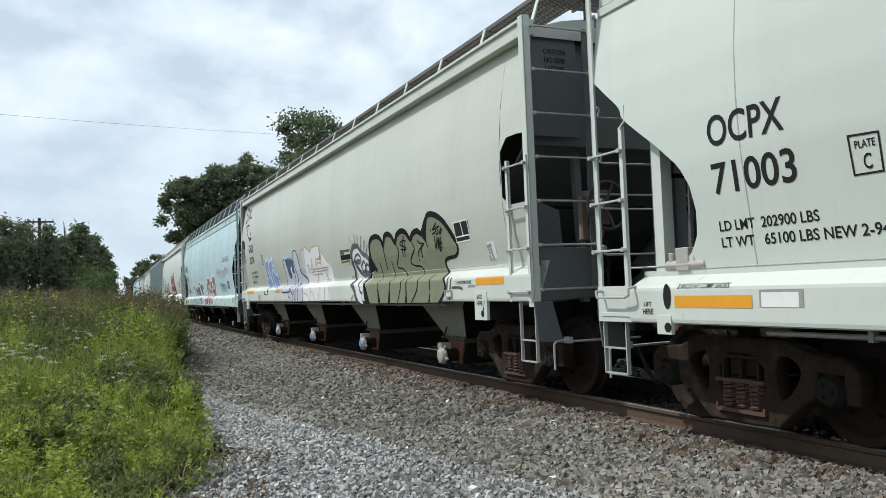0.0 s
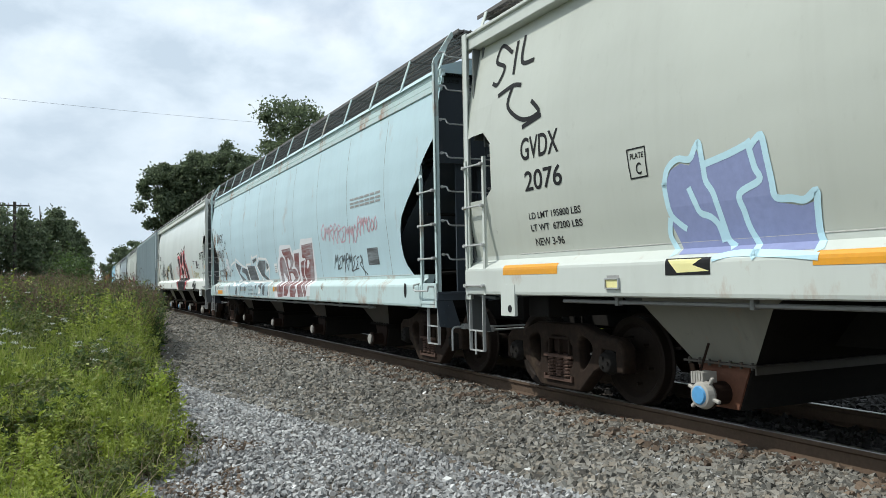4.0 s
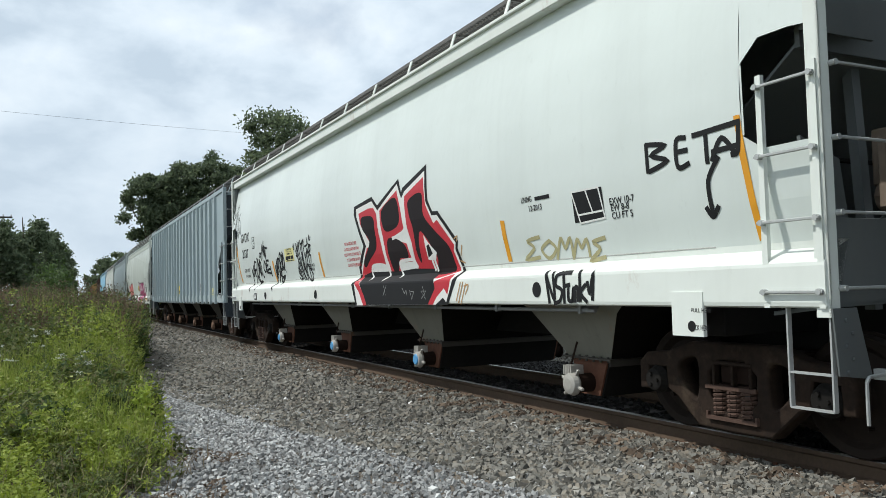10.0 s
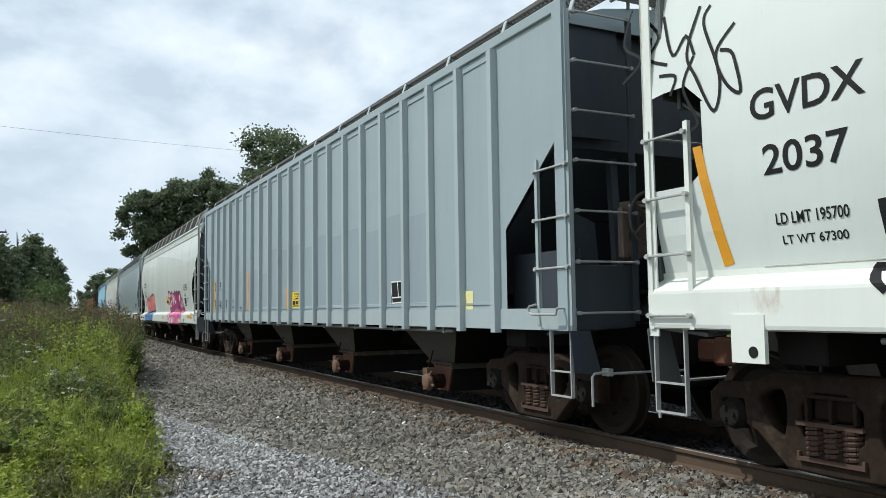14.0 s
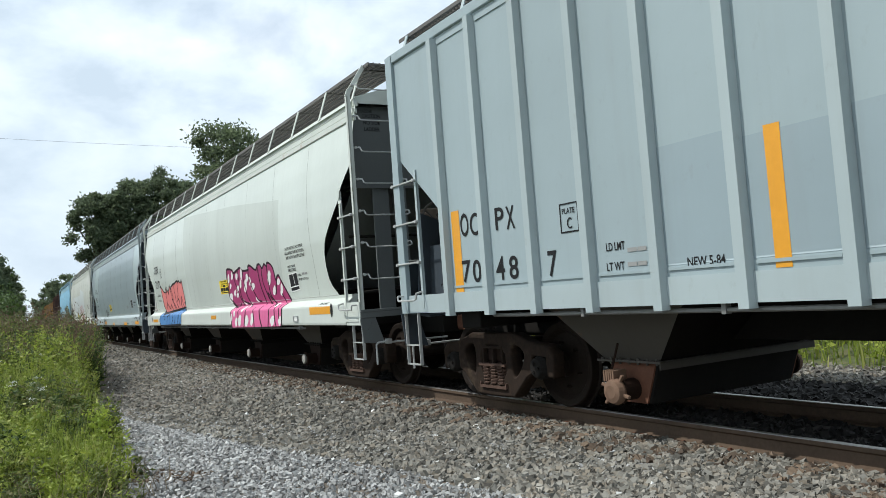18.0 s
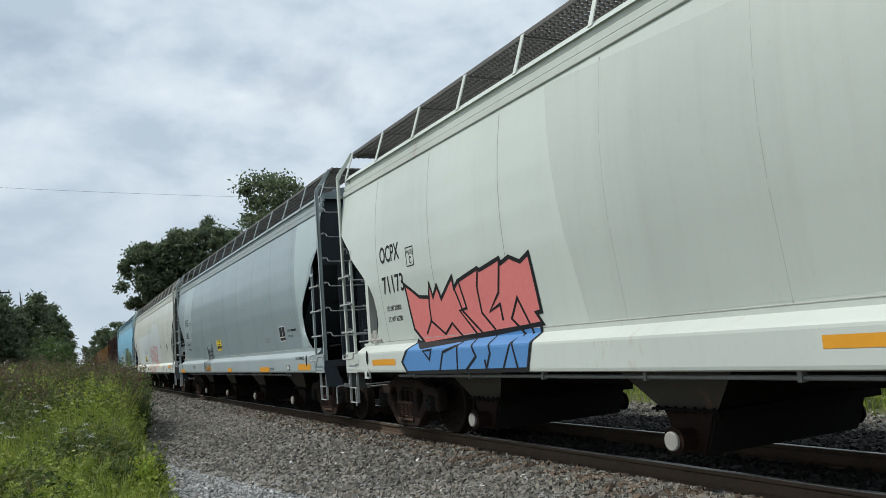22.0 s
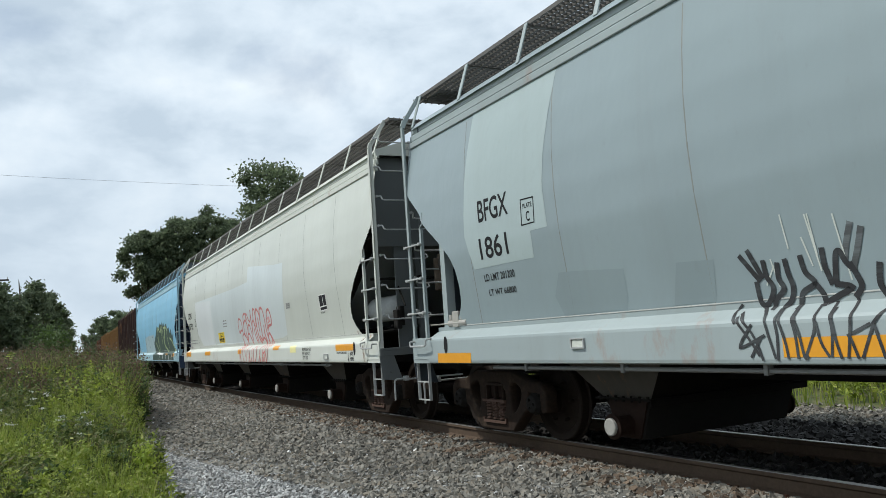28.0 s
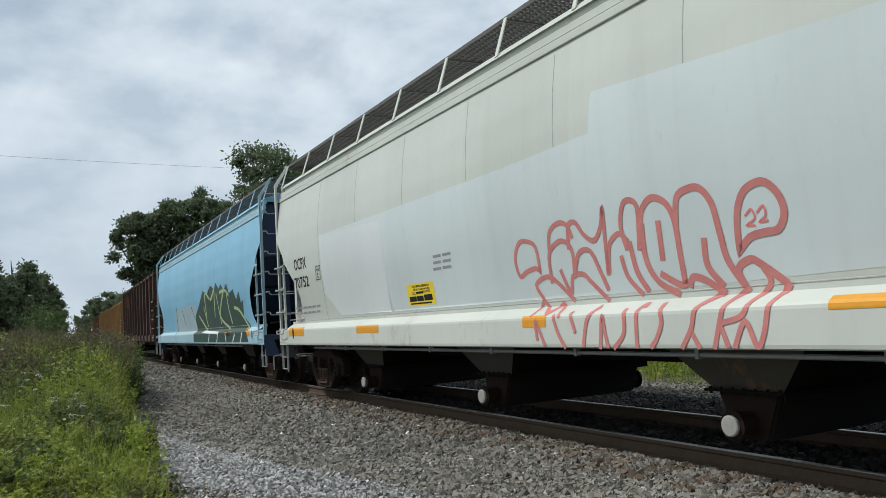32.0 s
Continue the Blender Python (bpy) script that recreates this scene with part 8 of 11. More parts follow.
decal_fill(car_f, "graffiti_spot", ((6.83, 1.99), (6.90, 1.95), (6.98, 1.93), (7.01, 1.96), (7.01, 2.01), (6.96, 2.06), (6.88, 2.07), (6.81, 2.05)), WHITE_PAINT, 0.006, True)
decal_fill(car_f, "graffiti_spot", ((6.90, 1.74), (6.95, 1.70), (7.04, 1.68), (7.07, 1.71), (7.08, 1.75), (7.00, 1.80), (6.92, 1.81), (6.85, 1.79)), WHITE_PAINT, 0.006, True)
decal_fill(car_f, "graffiti_spot", ((6.64, 1.83), (6.68, 1.77), (6.76, 1.74), (6.79, 1.77), (6.78, 1.84), (6.69, 1.91), (6.64, 1.93), (6.60, 1.90)), WHITE_PAINT, 0.006, True)
decal_fill(car_f, "graffiti_spot", ((6.45, 2.03), (6.51, 1.95), (6.58, 1.91), (6.62, 1.96), (6.60, 2.05), (6.52, 2.13), (6.46, 2.16), (6.43, 2.12)), WHITE_PAINT, 0.006, True)
decal_fill(car_f, "graffiti_spot", ((6.23, 1.77), (6.34, 1.68), (6.44, 1.64), (6.51, 1.69), (6.44, 1.78), (6.36, 1.88), (6.25, 1.91), (6.23, 1.87)), WHITE_PAINT, 0.006, True)
decal_fill(car_f, "graffiti_spot", ((6.03, 1.92), (6.13, 1.87), (6.21, 1.85), (6.25, 1.88), (6.22, 1.94), (6.18, 2.00), (6.09, 2.02), (6.05, 1.99)), WHITE_PAINT, 0.006, True)
decal_fill(car_f, "graffiti_spot", ((7.52, 1.55), (7.57, 1.48), (7.60, 1.45), (7.77, 1.48), (7.79, 1.56), (7.71, 1.64), (7.58, 1.66), (7.49, 1.63)), WHITE_PAINT, 0.006, True)
decal_fill(car_f, "graffiti_spot", ((7.20, 1.65), (7.26, 1.60), (7.33, 1.58), (7.35, 1.60), (7.36, 1.66), (7.28, 1.71), (7.21, 1.73), (7.15, 1.70)), WHITE_PAINT, 0.006, True)
decal_fill(car_f, "graffiti_spot", ((7.00, 1.60), (7.05, 1.56), (7.13, 1.55), (7.16, 1.57), (7.18, 1.61), (7.09, 1.65), (7.02, 1.66), (6.96, 1.64)), WHITE_PAINT, 0.006, True)
decal_fill(car_f, "graffiti_spot", ((6.52, 1.44), (6.45, 1.39), (6.51, 1.37), (6.56, 1.39), (6.67, 1.44), (6.75, 1.49), (6.71, 1.51), (6.65, 1.49)), WHITE_PAINT, 0.006, True)
decal_fill(car_f, "graffiti_spot", ((6.02, 1.39), (6.06, 1.33), (6.12, 1.31), (6.17, 1.33), (6.15, 1.39), (6.24, 1.45), (6.24, 1.47), (6.15, 1.44)), WHITE_PAINT, 0.006, True)
decal_fill(car_f, "graffiti_spot", ((5.90, 1.84), (5.97, 1.78), (6.02, 1.76), (6.05, 1.79), (6.01, 1.85), (5.97, 1.92), (5.92, 1.94), (5.90, 1.91)), WHITE_PAINT, 0.006, True)
decal_fill(car_f, "graffiti_spot", ((5.68, 1.73), (5.79, 1.68), (5.89, 1.66), (5.95, 1.69), (5.92, 1.74), (5.86, 1.80), (5.75, 1.81), (5.68, 1.78)), WHITE_PAINT, 0.006, True)
decal_fill(car_f, "graffiti_spot", ((5.55, 1.46), (5.50, 1.42), (5.54, 1.41), (5.62, 1.42), (5.74, 1.47), (5.77, 1.51), (5.69, 1.52), (5.63, 1.50)), WHITE_PAINT, 0.006, True)
decal_fill(car_f, "graffiti_spot", ((4.55, 1.85), (4.61, 1.75), (4.72, 1.72), (4.75, 1.76), (4.76, 1.87), (4.64, 1.96), (4.56, 2.00), (4.49, 1.95)), WHITE_PAINT, 0.006, True)
decal_fill(car_f, "graffiti_spot", ((4.38, 1.60), (4.43, 1.54), (4.51, 1.52), (4.56, 1.55), (4.55, 1.61), (4.46, 1.67), (4.39, 1.70), (4.35, 1.67)), WHITE_PAINT, 0.006, True)
decal_fill(car_f, "graffiti_spot", ((4.02, 1.75), (4.08, 1.71), (4.17, 1.70), (4.23, 1.73), (4.20, 1.77), (4.14, 1.81), (4.06, 1.82), (4.03, 1.80)), WHITE_PAINT, 0.006, True)
decal_fill(car_f, "graffiti_spot", ((3.92, 1.60), (4.01, 1.52), (4.04, 1.49), (4.12, 1.53), (4.07, 1.61), (4.02, 1.69), (3.94, 1.72), (3.92, 1.68)), WHITE_PAINT, 0.006, True)
decal_fill(car_f, "graffiti_spot", ((7.19, 1.09), (7.27, 1.01), (7.33, 0.98), (7.38, 1.01), (7.36, 1.10), (7.32, 1.18), (7.24, 1.21), (7.20, 1.18)), WHITE_PAINT, 0.006, True)
decal_fill(car_f, "graffiti_spot", ((6.96, 1.20), (7.00, 1.15), (7.06, 1.13), (7.07, 1.15), (7.08, 1.20), (7.05, 1.26), (7.00, 1.28), (6.95, 1.25)), WHITE_PAINT, 0.006, True)
decal_fill(car_f, "graffiti_spot", ((6.81, 1.02), (6.85, 0.95), (6.93, 0.92), (6.96, 0.95), (6.99, 1.02), (6.92, 1.09), (6.84, 1.12), (6.77, 1.09)), WHITE_PAINT, 0.006, True)
decal_fill(car_f, "graffiti_spot", ((6.50, 1.05), (6.54, 0.97), (6.66, 0.93), (6.72, 0.96), (6.75, 1.06), (6.64, 1.14), (6.54, 1.18), (6.46, 1.14)), WHITE_PAINT, 0.006, True)
decal_fill(car_f, "graffiti_spot", ((6.30, 1.29), (6.34, 1.25), (6.42, 1.23), (6.48, 1.25), (6.47, 1.30), (6.41, 1.35), (6.34, 1.36), (6.31, 1.34)), WHITE_PAINT, 0.006, True)
decal_fill(car_f, "graffiti_spot", ((5.92, 1.05), (6.02, 0.97), (6.12, 0.93), (6.23, 0.97), (6.18, 1.05), (6.12, 1.14), (6.01, 1.17), (5.96, 1.14)), WHITE_PAINT, 0.006, True)
decal_fill(car_f, "graffiti_spot", ((5.54, 1.08), (5.64, 0.99), (5.73, 0.95), (5.80, 0.99), (5.76, 1.08), (5.72, 1.17), (5.62, 1.21), (5.57, 1.17)), WHITE_PAINT, 0.006, True)
decal_fill(car_f, "graffiti_spot", ((4.14, 1.33), (4.19, 1.30), (4.26, 1.29), (4.30, 1.30), (4.31, 1.33), (4.27, 1.36), (4.19, 1.37), (4.13, 1.36)), WHITE_PAINT, 0.006, True)
decal_fill(car_f, "graffiti_spot", ((4.20, 1.04), (4.25, 0.97), (4.37, 0.94), (4.41, 0.97), (4.46, 1.04), (4.36, 1.11), (4.26, 1.14), (4.17, 1.11)), WHITE_PAINT, 0.006, True)
decal_fill(car_f, "graffiti_spot", ((3.79, 1.04), (3.82, 0.98), (3.90, 0.95), (3.94, 0.98), (3.97, 1.04), (3.89, 1.10), (3.82, 1.13), (3.77, 1.10)), WHITE_PAINT, 0.006, True)
decal_fill(car_f, "repaint_patch", ((12.20, 3.91), (7.05, 3.55), (3.62, 3.22), (3.90, 1.50), (11.83, 1.41)), PATCH_WARM, 0.0012, label='greyer repainted patch')
decal_text(car_g, 'BFGX', 16.33, 2.59, 0.250, 0.66, BLACK_PAINT, 0.0036)
decal_text(car_g, '1861', 16.38, 2.16, 0.240, 0.62, BLACK_PAINT, 0.0036)
decal_text(car_g, 'LD LMT 201200', 16.39, 1.90, 0.080, 0.66, BLACK_PAINT, 0.0036)
decal_text(car_g, 'LT WT 66800', 16.34, 1.73, 0.070, 0.59, BLACK_PAINT, 0.0036)
decal_lines(car_g, "plate_border", (((15.40, 2.69), (15.16, 2.68), (15.19, 2.42), (15.43, 2.42), (15.40, 2.69)),), 0.014, BLACK_PAINT, 0.0036, False)
decal_text(car_g, 'PLATE', 15.37, 2.59, 0.050, 0.17, BLACK_PAINT, 0.0036)
decal_text(car_g, 'C', 15.33, 2.45, 0.100, 0.07, BLACK_PAINT, 0.0036)
decal_rect(car_g, "reflector", 17.59, 16.71, 0.96, 1.08, ORANGE, 0.003)
decal_rect(car_g, "reflector", 1.68, 0.82, 1.00, 1.12, ORANGE, 0.003)
decal_rect(car_g, "reflector", 4.95, 4.05, 0.97, 1.08, ORANGE, 0.003)
decal_rect(car_g, "reflector", 8.75, 8.28, 0.97, 1.08, ORANGE, 0.003)
decal_rect(car_g, "reflector", 12.21, 11.38, 1.005, 1.14, ORANGE, 0.003)
decal_rect(car_g, "placard", 10.81, 10.09, 1.60, 1.91, YELLOW, 0.003, label='yellow emergency placard with black text')
decal_text(car_g, 'FOR CHEMICAL EMERGENCY', 10.68, 1.86, 0.040, 0.50, BLACK_PAINT, 0.0048)
decal_text(car_g, 'Spill, Leak, Fire, Exposure or Accident', 10.65, 1.82, 0.030, 0.46, BLACK_PAINT, 0.0048)
decal_text(car_g, 'CALL', 10.70, 1.76, 0.040, 0.11, BLACK_PAINT, 0.0048)
decal_text(car_g, 'DAY OR NIGHT', 10.34, 1.77, 0.030, 0.18, BLACK_PAINT, 0.0048)
decal_rect(car_g, "text_bar", 10.57, 10.36, 1.76, 1.80, BLACK_PAINT, 0.0048)
decal_rect(car_g, "text_bar", 10.76, 10.57, 1.65, 1.74, BLACK_PAINT, 0.0048)
decal_rect(car_g, "text_bar", 10.54, 10.37, 1.66, 1.74, BLACK_PAINT, 0.0048)
decal_rect(car_g, "text_bar", 10.34, 10.12, 1.66, 1.74, BLACK_PAINT, 0.0048)
decal_rect(car_g, "text_bar", 10.74, 10.14, 1.62, 1.63, BLACK_PAINT, 0.0048)
decal_rect(car_g, "data_panel", 3.37, 2.89, 1.63, 1.94, BLACK_PAINT, 0.0036, label='black inspection panel with a white border')
decal_lines(car_g, "panel_border", (((3.36, 1.94), (2.89, 1.94), (2.92, 1.63), (3.37, 1.63), (3.36, 1.94)), ((3.12, 1.94), (3.11, 1.71)), ((3.37, 1.71), (2.91, 1.71)),), 0.018, WHITE_PAINT, 0.0048, False)
decal_text(car_g, 'LINING', 2.69, 1.81, 0.050, 0.21, BLACK_PAINT, 0.0036)
decal_rect(car_g, "text_bar", 2.43, 2.03, 1.81, 1.85, BLACK_PAINT, 0.0042)
decal_text(car_g, 'WHT 7-2008', 2.69, 1.69, 0.050, 0.35, BLACK_PAINT, 0.0036)
decal_text(car_g, '2 IN. HF COMP SHOES', 1.85, 1.21, 0.060, 0.59, BLACK_PAINT, 0.0036)
decal_text(car_g, 'CU FT 5800', 4.02, 1.01, 0.050, 0.40, BLACK_PAINT, 0.0036)
decal_lines(car_g, "text_bar", (((4.71, 1.72), (4.52, 1.72)), ((4.46, 1.72), (4.26, 1.72)),), 0.035, GREYTAG, 0.0042, False)
decal_lines(car_g, "text_bar", (((4.74, 1.66), (4.54, 1.66)), ((4.48, 1.66), (4.29, 1.66)),), 0.035, GREYTAG, 0.0042, False)
decal_lines(car_g, "spray_tag", (((12.46, 1.56), (12.6, 1.75)), ((12.43, 1.58), (12.52, 1.78)), ((12.4, 1.69), (12.39, 1.58), (12.35, 1.49), (12.42, 1.38), (12.48, 1.4), (12.49, 1.54)), ((12.28, 1.66), (12.29, 1.56), (12.26, 1.48), (12.34, 1.41), (12.36, 1.35)), ((12.21, 1.68), (12.2, 1.58), (12.18, 1.49), (12.21, 1.4), (12.27, 1.35)), ((12.08, 1.69), (12.06, 1.58), (12.0, 1.5), (12.11, 1.44), (12.14, 1.34)), ((11.9, 1.72), (11.9, 1.61), (11.87, 1.49)), ((11.84, 1.49), (11.82, 1.6), (11.8, 1.68), (11.77, 1.69), (11.74, 1.62), (11.7, 1.57)), ((11.71, 1.6), (11.68, 1.53), (11.66, 1.45), (11.71, 1.39)), ((11.51, 1.58), (11.53, 1.46), (11.5, 1.39)), ((12.0, 1.5), (11.95, 1.42), (11.94, 1.35)), ((11.84, 1.48), (11.73, 1.45), (11.84, 1.4), (11.91, 1.37))), 0.042, TAG_BLACK, 0.0048, True)
decal_lines(car_g, "spray_tag", (((12.66, 1.39), (12.7, 1.34), (12.63, 1.26)), ((12.62, 1.33), (12.47, 1.18), (12.39, 0.99)), ((12.63, 1.3), (12.5, 1.14), (12.42, 1.02)), ((12.47, 1.24), (12.59, 1.08), (12.36, 1.16)), ((12.39, 1.15), (12.49, 1.01)), ((12.44, 1.36), (12.36, 1.28), (12.32, 1.14), (12.28, 1.0)), ((12.28, 1.34), (12.25, 1.17), (12.26, 0.99)), ((12.26, 1.34), (12.19, 1.13), (12.17, 1.0)), ((12.14, 1.34), (12.1, 1.17), (12.09, 1.0)), ((12.13, 1.34), (12.07, 1.17), (12.04, 1.01), (12.01, 1.01)), ((11.96, 1.35), (11.94, 1.2), (12.03, 1.01)), ((11.93, 1.24), (11.9, 1.1), (11.85, 1.01)), ((11.85, 1.36), (11.81, 1.2), (11.83, 1.01)), ((11.82, 1.32), (11.79, 1.12), (11.76, 1.0)), ((11.7, 1.37), (11.67, 1.26), (11.71, 1.0)), ((11.7, 1.14), (11.54, 1.21)), ((11.51, 1.22), (11.61, 1.0)), ((11.51, 1.2), (11.46, 1.0)), ((11.44, 1.3), (11.52, 1.21)), ((11.68, 1.12), (11.64, 1.0))), 0.022, TAG_BLACK, 0.0054, True)
decal_lines(car_g, "spray_tag", (((11.66, 1.86), (11.71, 1.74), (11.74, 1.65)), ((11.59, 1.82), (11.64, 1.69), (11.7, 1.56))), 0.045, SMOKE, 0.0042, True)
decal_lines(car_g, "scratch", (((12.18, 2.0), (12.16, 1.76)), ((11.98, 1.97), (11.95, 1.73), (11.93, 1.58)), ((11.96, 1.97), (11.94, 1.69)), ((11.77, 1.94), (11.74, 1.67), (11.72, 1.5)), ((12.4, 1.52), (12.31, 1.65)), ((12.33, 1.7), (12.29, 1.5)), ((12.04, 1.82), (11.99, 1.62))), 0.012, GREY_SILL, 0.0036, True)
decal_fill(car_g, "repaint_patch", ((14.65, 1.85), (13.93, 1.8), (13.94, 1.54), (13.98, 1.43), (14.95, 1.43), (15.05, 1.63), (14.92, 1.86)), PATCH_DULL, 0.0016, label="patch of duller blue-grey paint")
decal_fill(car_g, "repaint_patch", ((13.27, 1.78), (12.86, 1.76), (12.91, 1.43), (13.38, 1.43)), PATCH_DULL, 0.0016, label="patch of duller blue-grey paint")
decal_fill(car_g, "repaint_patch", ((16.45, 4.02), (14.73, 3.93), (14.91, 3.21), (14.98, 2.81), (14.97, 2.34), (15.28, 2.34), (15.30, 2.06), (16.58, 2.06), (16.71, 2.47), (16.60, 3.28)), PATCH_BLUE, 0.0018, label='paler repainted patch')
decal_fill(car_h, "repaint_patch", ((16.02, 2.92), (11.50, 2.91), (9.80, 2.91), (8.19, 2.94), (8.14, 3.32), (6.56, 3.18), (5.49, 3.09), (4.80, 3.06), (5.04, 1.53), (5.47, 1.47), (7.55, 1.44), (13.11, 1.45), (13.41, 2.15), (15.75, 2.15)), PATCH_GREY, 0.0018, label='bluish grey repainted area')
decal_fill(car_h, "repaint_patch", ((16.02, 2.91), (13.24, 2.81), (13.23, 1.45), (15.37, 1.46), (16.03, 1.87)), PATCH_WHITE, 0.003, label='white repainted patch')
decal_text(car_h, 'OCPX', 17.64, 2.41, 0.210, 0.77, BLACK_PAINT, 0.0036)
decal_text(car_h, '70752', 17.72, 2.06, 0.200, 0.87, BLACK_PAINT, 0.0036)
decal_lines(car_h, "plate_border", (((16.33, 2.38), (16.10, 2.38), (16.16, 2.14), (16.40, 2.14), (16.33, 2.38)),), 0.014, BLACK_PAINT, 0.0036, False)
decal_text(car_h, 'PLATE', 16.32, 2.29, 0.050, 0.17, BLACK_PAINT, 0.0036)
decal_text(car_h, 'C', 16.30, 2.17, 0.090, 0.06, BLACK_PAINT, 0.0036)
decal_lines(car_h, "text_bar", (((17.92, 1.67), (17.72, 1.67)), ((17.66, 1.67), (17.46, 1.67)), ((17.40, 1.67), (17.20, 1.67)), ((17.14, 1.67), (16.94, 1.67)), ((16.87, 1.67), (16.68, 1.67)), ((16.61, 1.67), (16.42, 1.67)),), 0.035, GREYTAG, 0.0042, False)
decal_lines(car_h, "text_bar", (((17.99, 1.57), (17.79, 1.57)), ((17.73, 1.57), (17.53, 1.57)), ((17.46, 1.57), (17.27, 1.57)), ((17.20, 1.57), (17.00, 1.57)), ((16.94, 1.57), (16.74, 1.57)), ((16.67, 1.57), (16.48, 1.57)),), 0.035, GREYTAG, 0.0042, False)
decal_rect(car_h, "placard", 12.58, 11.74, 1.50, 1.80, YELLOW, 0.003, label='yellow emergency placard with black text')
decal_text(car_h, 'FOR CHEMICAL EMERGENCY', 12.40, 1.75, 0.030, 0.54, BLACK_PAINT, 0.0048)
decal_text(car_h, 'Spill, Leak, Fire, Exposure or Accident', 12.37, 1.71, 0.030, 0.50, BLACK_PAINT, 0.0048)
decal_text(car_h, 'CALL', 12.44, 1.65, 0.040, 0.12, BLACK_PAINT, 0.0048)
decal_text(car_h, 'DAY OR NIGHT', 12.06, 1.67, 0.030, 0.21, BLACK_PAINT, 0.0048)
decal_rect(car_h, "text_bar", 12.30, 12.07, 1.66, 1.69, BLACK_PAINT, 0.0048)
decal_rect(car_h, "text_bar", 12.53, 12.31, 1.56, 1.63, BLACK_PAINT, 0.0048)
decal_rect(car_h, "text_bar", 12.30, 12.09, 1.56, 1.63, BLACK_PAINT, 0.0048)
decal_rect(car_h, "text_bar", 12.07, 11.82, 1.56, 1.64, BLACK_PAINT, 0.0048)
decal_rect(car_h, "text_bar", 12.52, 11.86, 1.52, 1.54, BLACK_PAINT, 0.0048)
decal_rect(car_h, "data_panel", 2.48, 2.08, 1.90, 2.19, BLACK_PAINT, 0.0036, label='black inspection panel with a white border')
decal_lines(car_h, "panel_border", (((2.48, 2.19), (2.08, 2.19), (2.08, 1.91), (2.48, 1.90), (2.48, 2.19)), ((2.27, 2.19), (2.26, 1.97)), ((2.48, 1.97), (2.08, 1.98)),), 0.018, WHITE_PAINT, 0.0048, False)
decal_text(car_h, 'ABT 6-2006 REQT', 2.49, 1.85, 0.030, 0.26, BLACK_PAINT, 0.0036)
decal_lines(car_h, "text_bar", (((4.76, 2.17), (4.64, 2.17)), ((4.60, 2.17), (4.48, 2.17)),), 0.035, GREYTAG, 0.0042, False)
decal_lines(car_h, "text_bar", (((4.77, 2.13), (4.65, 2.13)), ((4.61, 2.13), (4.49, 2.13)),), 0.035, GREYTAG, 0.0042, False)
decal_lines(car_h, "text_bar", (((4.78, 2.09), (4.66, 2.09)), ((4.62, 2.09), (4.50, 2.09)),), 0.035, GREYTAG, 0.0042, False)
decal_lines(car_h, "text_bar", (((11.60, 2.11), (11.40, 2.11)), ((11.33, 2.11), (11.13, 2.11)),), 0.035, GREYTAG, 0.0042, False)
decal_lines(car_h, "text_bar", (((11.62, 2.03), (11.42, 2.03)), ((11.35, 2.03), (11.15, 2.03)),), 0.035, GREYTAG, 0.0042, False)
decal_lines(car_h, "text_bar", (((11.65, 1.95), (11.44, 1.95)), ((11.38, 1.95), (11.17, 1.95)),), 0.035, GREYTAG, 0.0042, False)
decal_rect(car_h, "reflector", 18.14, 17.15, 1.13, 1.29, ORANGE, 0.003)
decal_rect(car_h, "reflector", 14.36, 13.45, 1.15, 1.27, ORANGE, 0.003)
decal_rect(car_h, "reflector", 9.50, 9.07, 1.16, 1.28, ORANGE, 0.003)
decal_rect(car_h, "reflector", 5.84, 5.34, 1.22, 1.31, ORANGE, 0.003)
decal_text(car_h, 'EXW 8-0 H 15-2', 3.52, 1.175, 0.060, 0.55, BLACK_PAINT, 0.0036)
decal_text(car_h, 'EW 10-8 H 3-11', 3.53, 1.095, 0.060, 0.51, BLACK_PAINT, 0.0036)
decal_text(car_h, 'CU.FT. 5200', 3.52, 1.015, 0.060, 0.33, BLACK_PAINT, 0.0036)
decal_rect(car_h, "data_plate", 4.44, 4.00, 1.15, 1.29, PALE_YELLOW, 0.003)
decal_lines(car_h, "graffiti_line", (((9.25, 1.73), (9.26, 1.98), (9.39, 2.06), (9.56, 2.06), (9.68, 1.90), (9.64, 1.71), (9.49, 1.75), (9.32, 1.77), (9.25, 1.73)), ((9.03, 1.92), (8.97, 2.11), (8.80, 2.18), (8.67, 2.14), (8.62, 2.02)), ((8.70, 1.92), (8.65, 2.13), (8.53, 2.15), (8.43, 2.02), (8.29, 1.95), (8.16, 2.07), (8.10, 2.22), (8.13, 1.96), (8.17, 1.63)), ((9.07, 1.61), (9.04, 1.89), (8.85, 2.00), (8.71, 1.97), (8.65, 1.86), (8.68, 1.64)), ((8.68, 1.64), (8.56, 1.85), (8.38, 1.86), (8.28, 1.66), (8.21, 1.49)), ((9.27, 1.45), (9.36, 1.60), (9.15, 1.67), (8.98, 1.60), (8.75, 1.41)), ((8.89, 1.71), (8.78, 1.48), (8.71, 1.64), (8.54, 1.65), (8.44, 1.57), (8.23, 1.39)), ((8.15, 1.65), (8.09, 1.88), (7.94, 1.97), (7.84, 1.90)), ((7.95, 1.76), (7.91, 1.58), (7.76, 1.42)), ((7.86, 1.83), (7.89, 2.03), (7.81, 2.22), (7.69, 2.23), (7.64, 2.13), (7.70, 1.81)),), 0.05, CORAL_LINE, 0.0048, True)
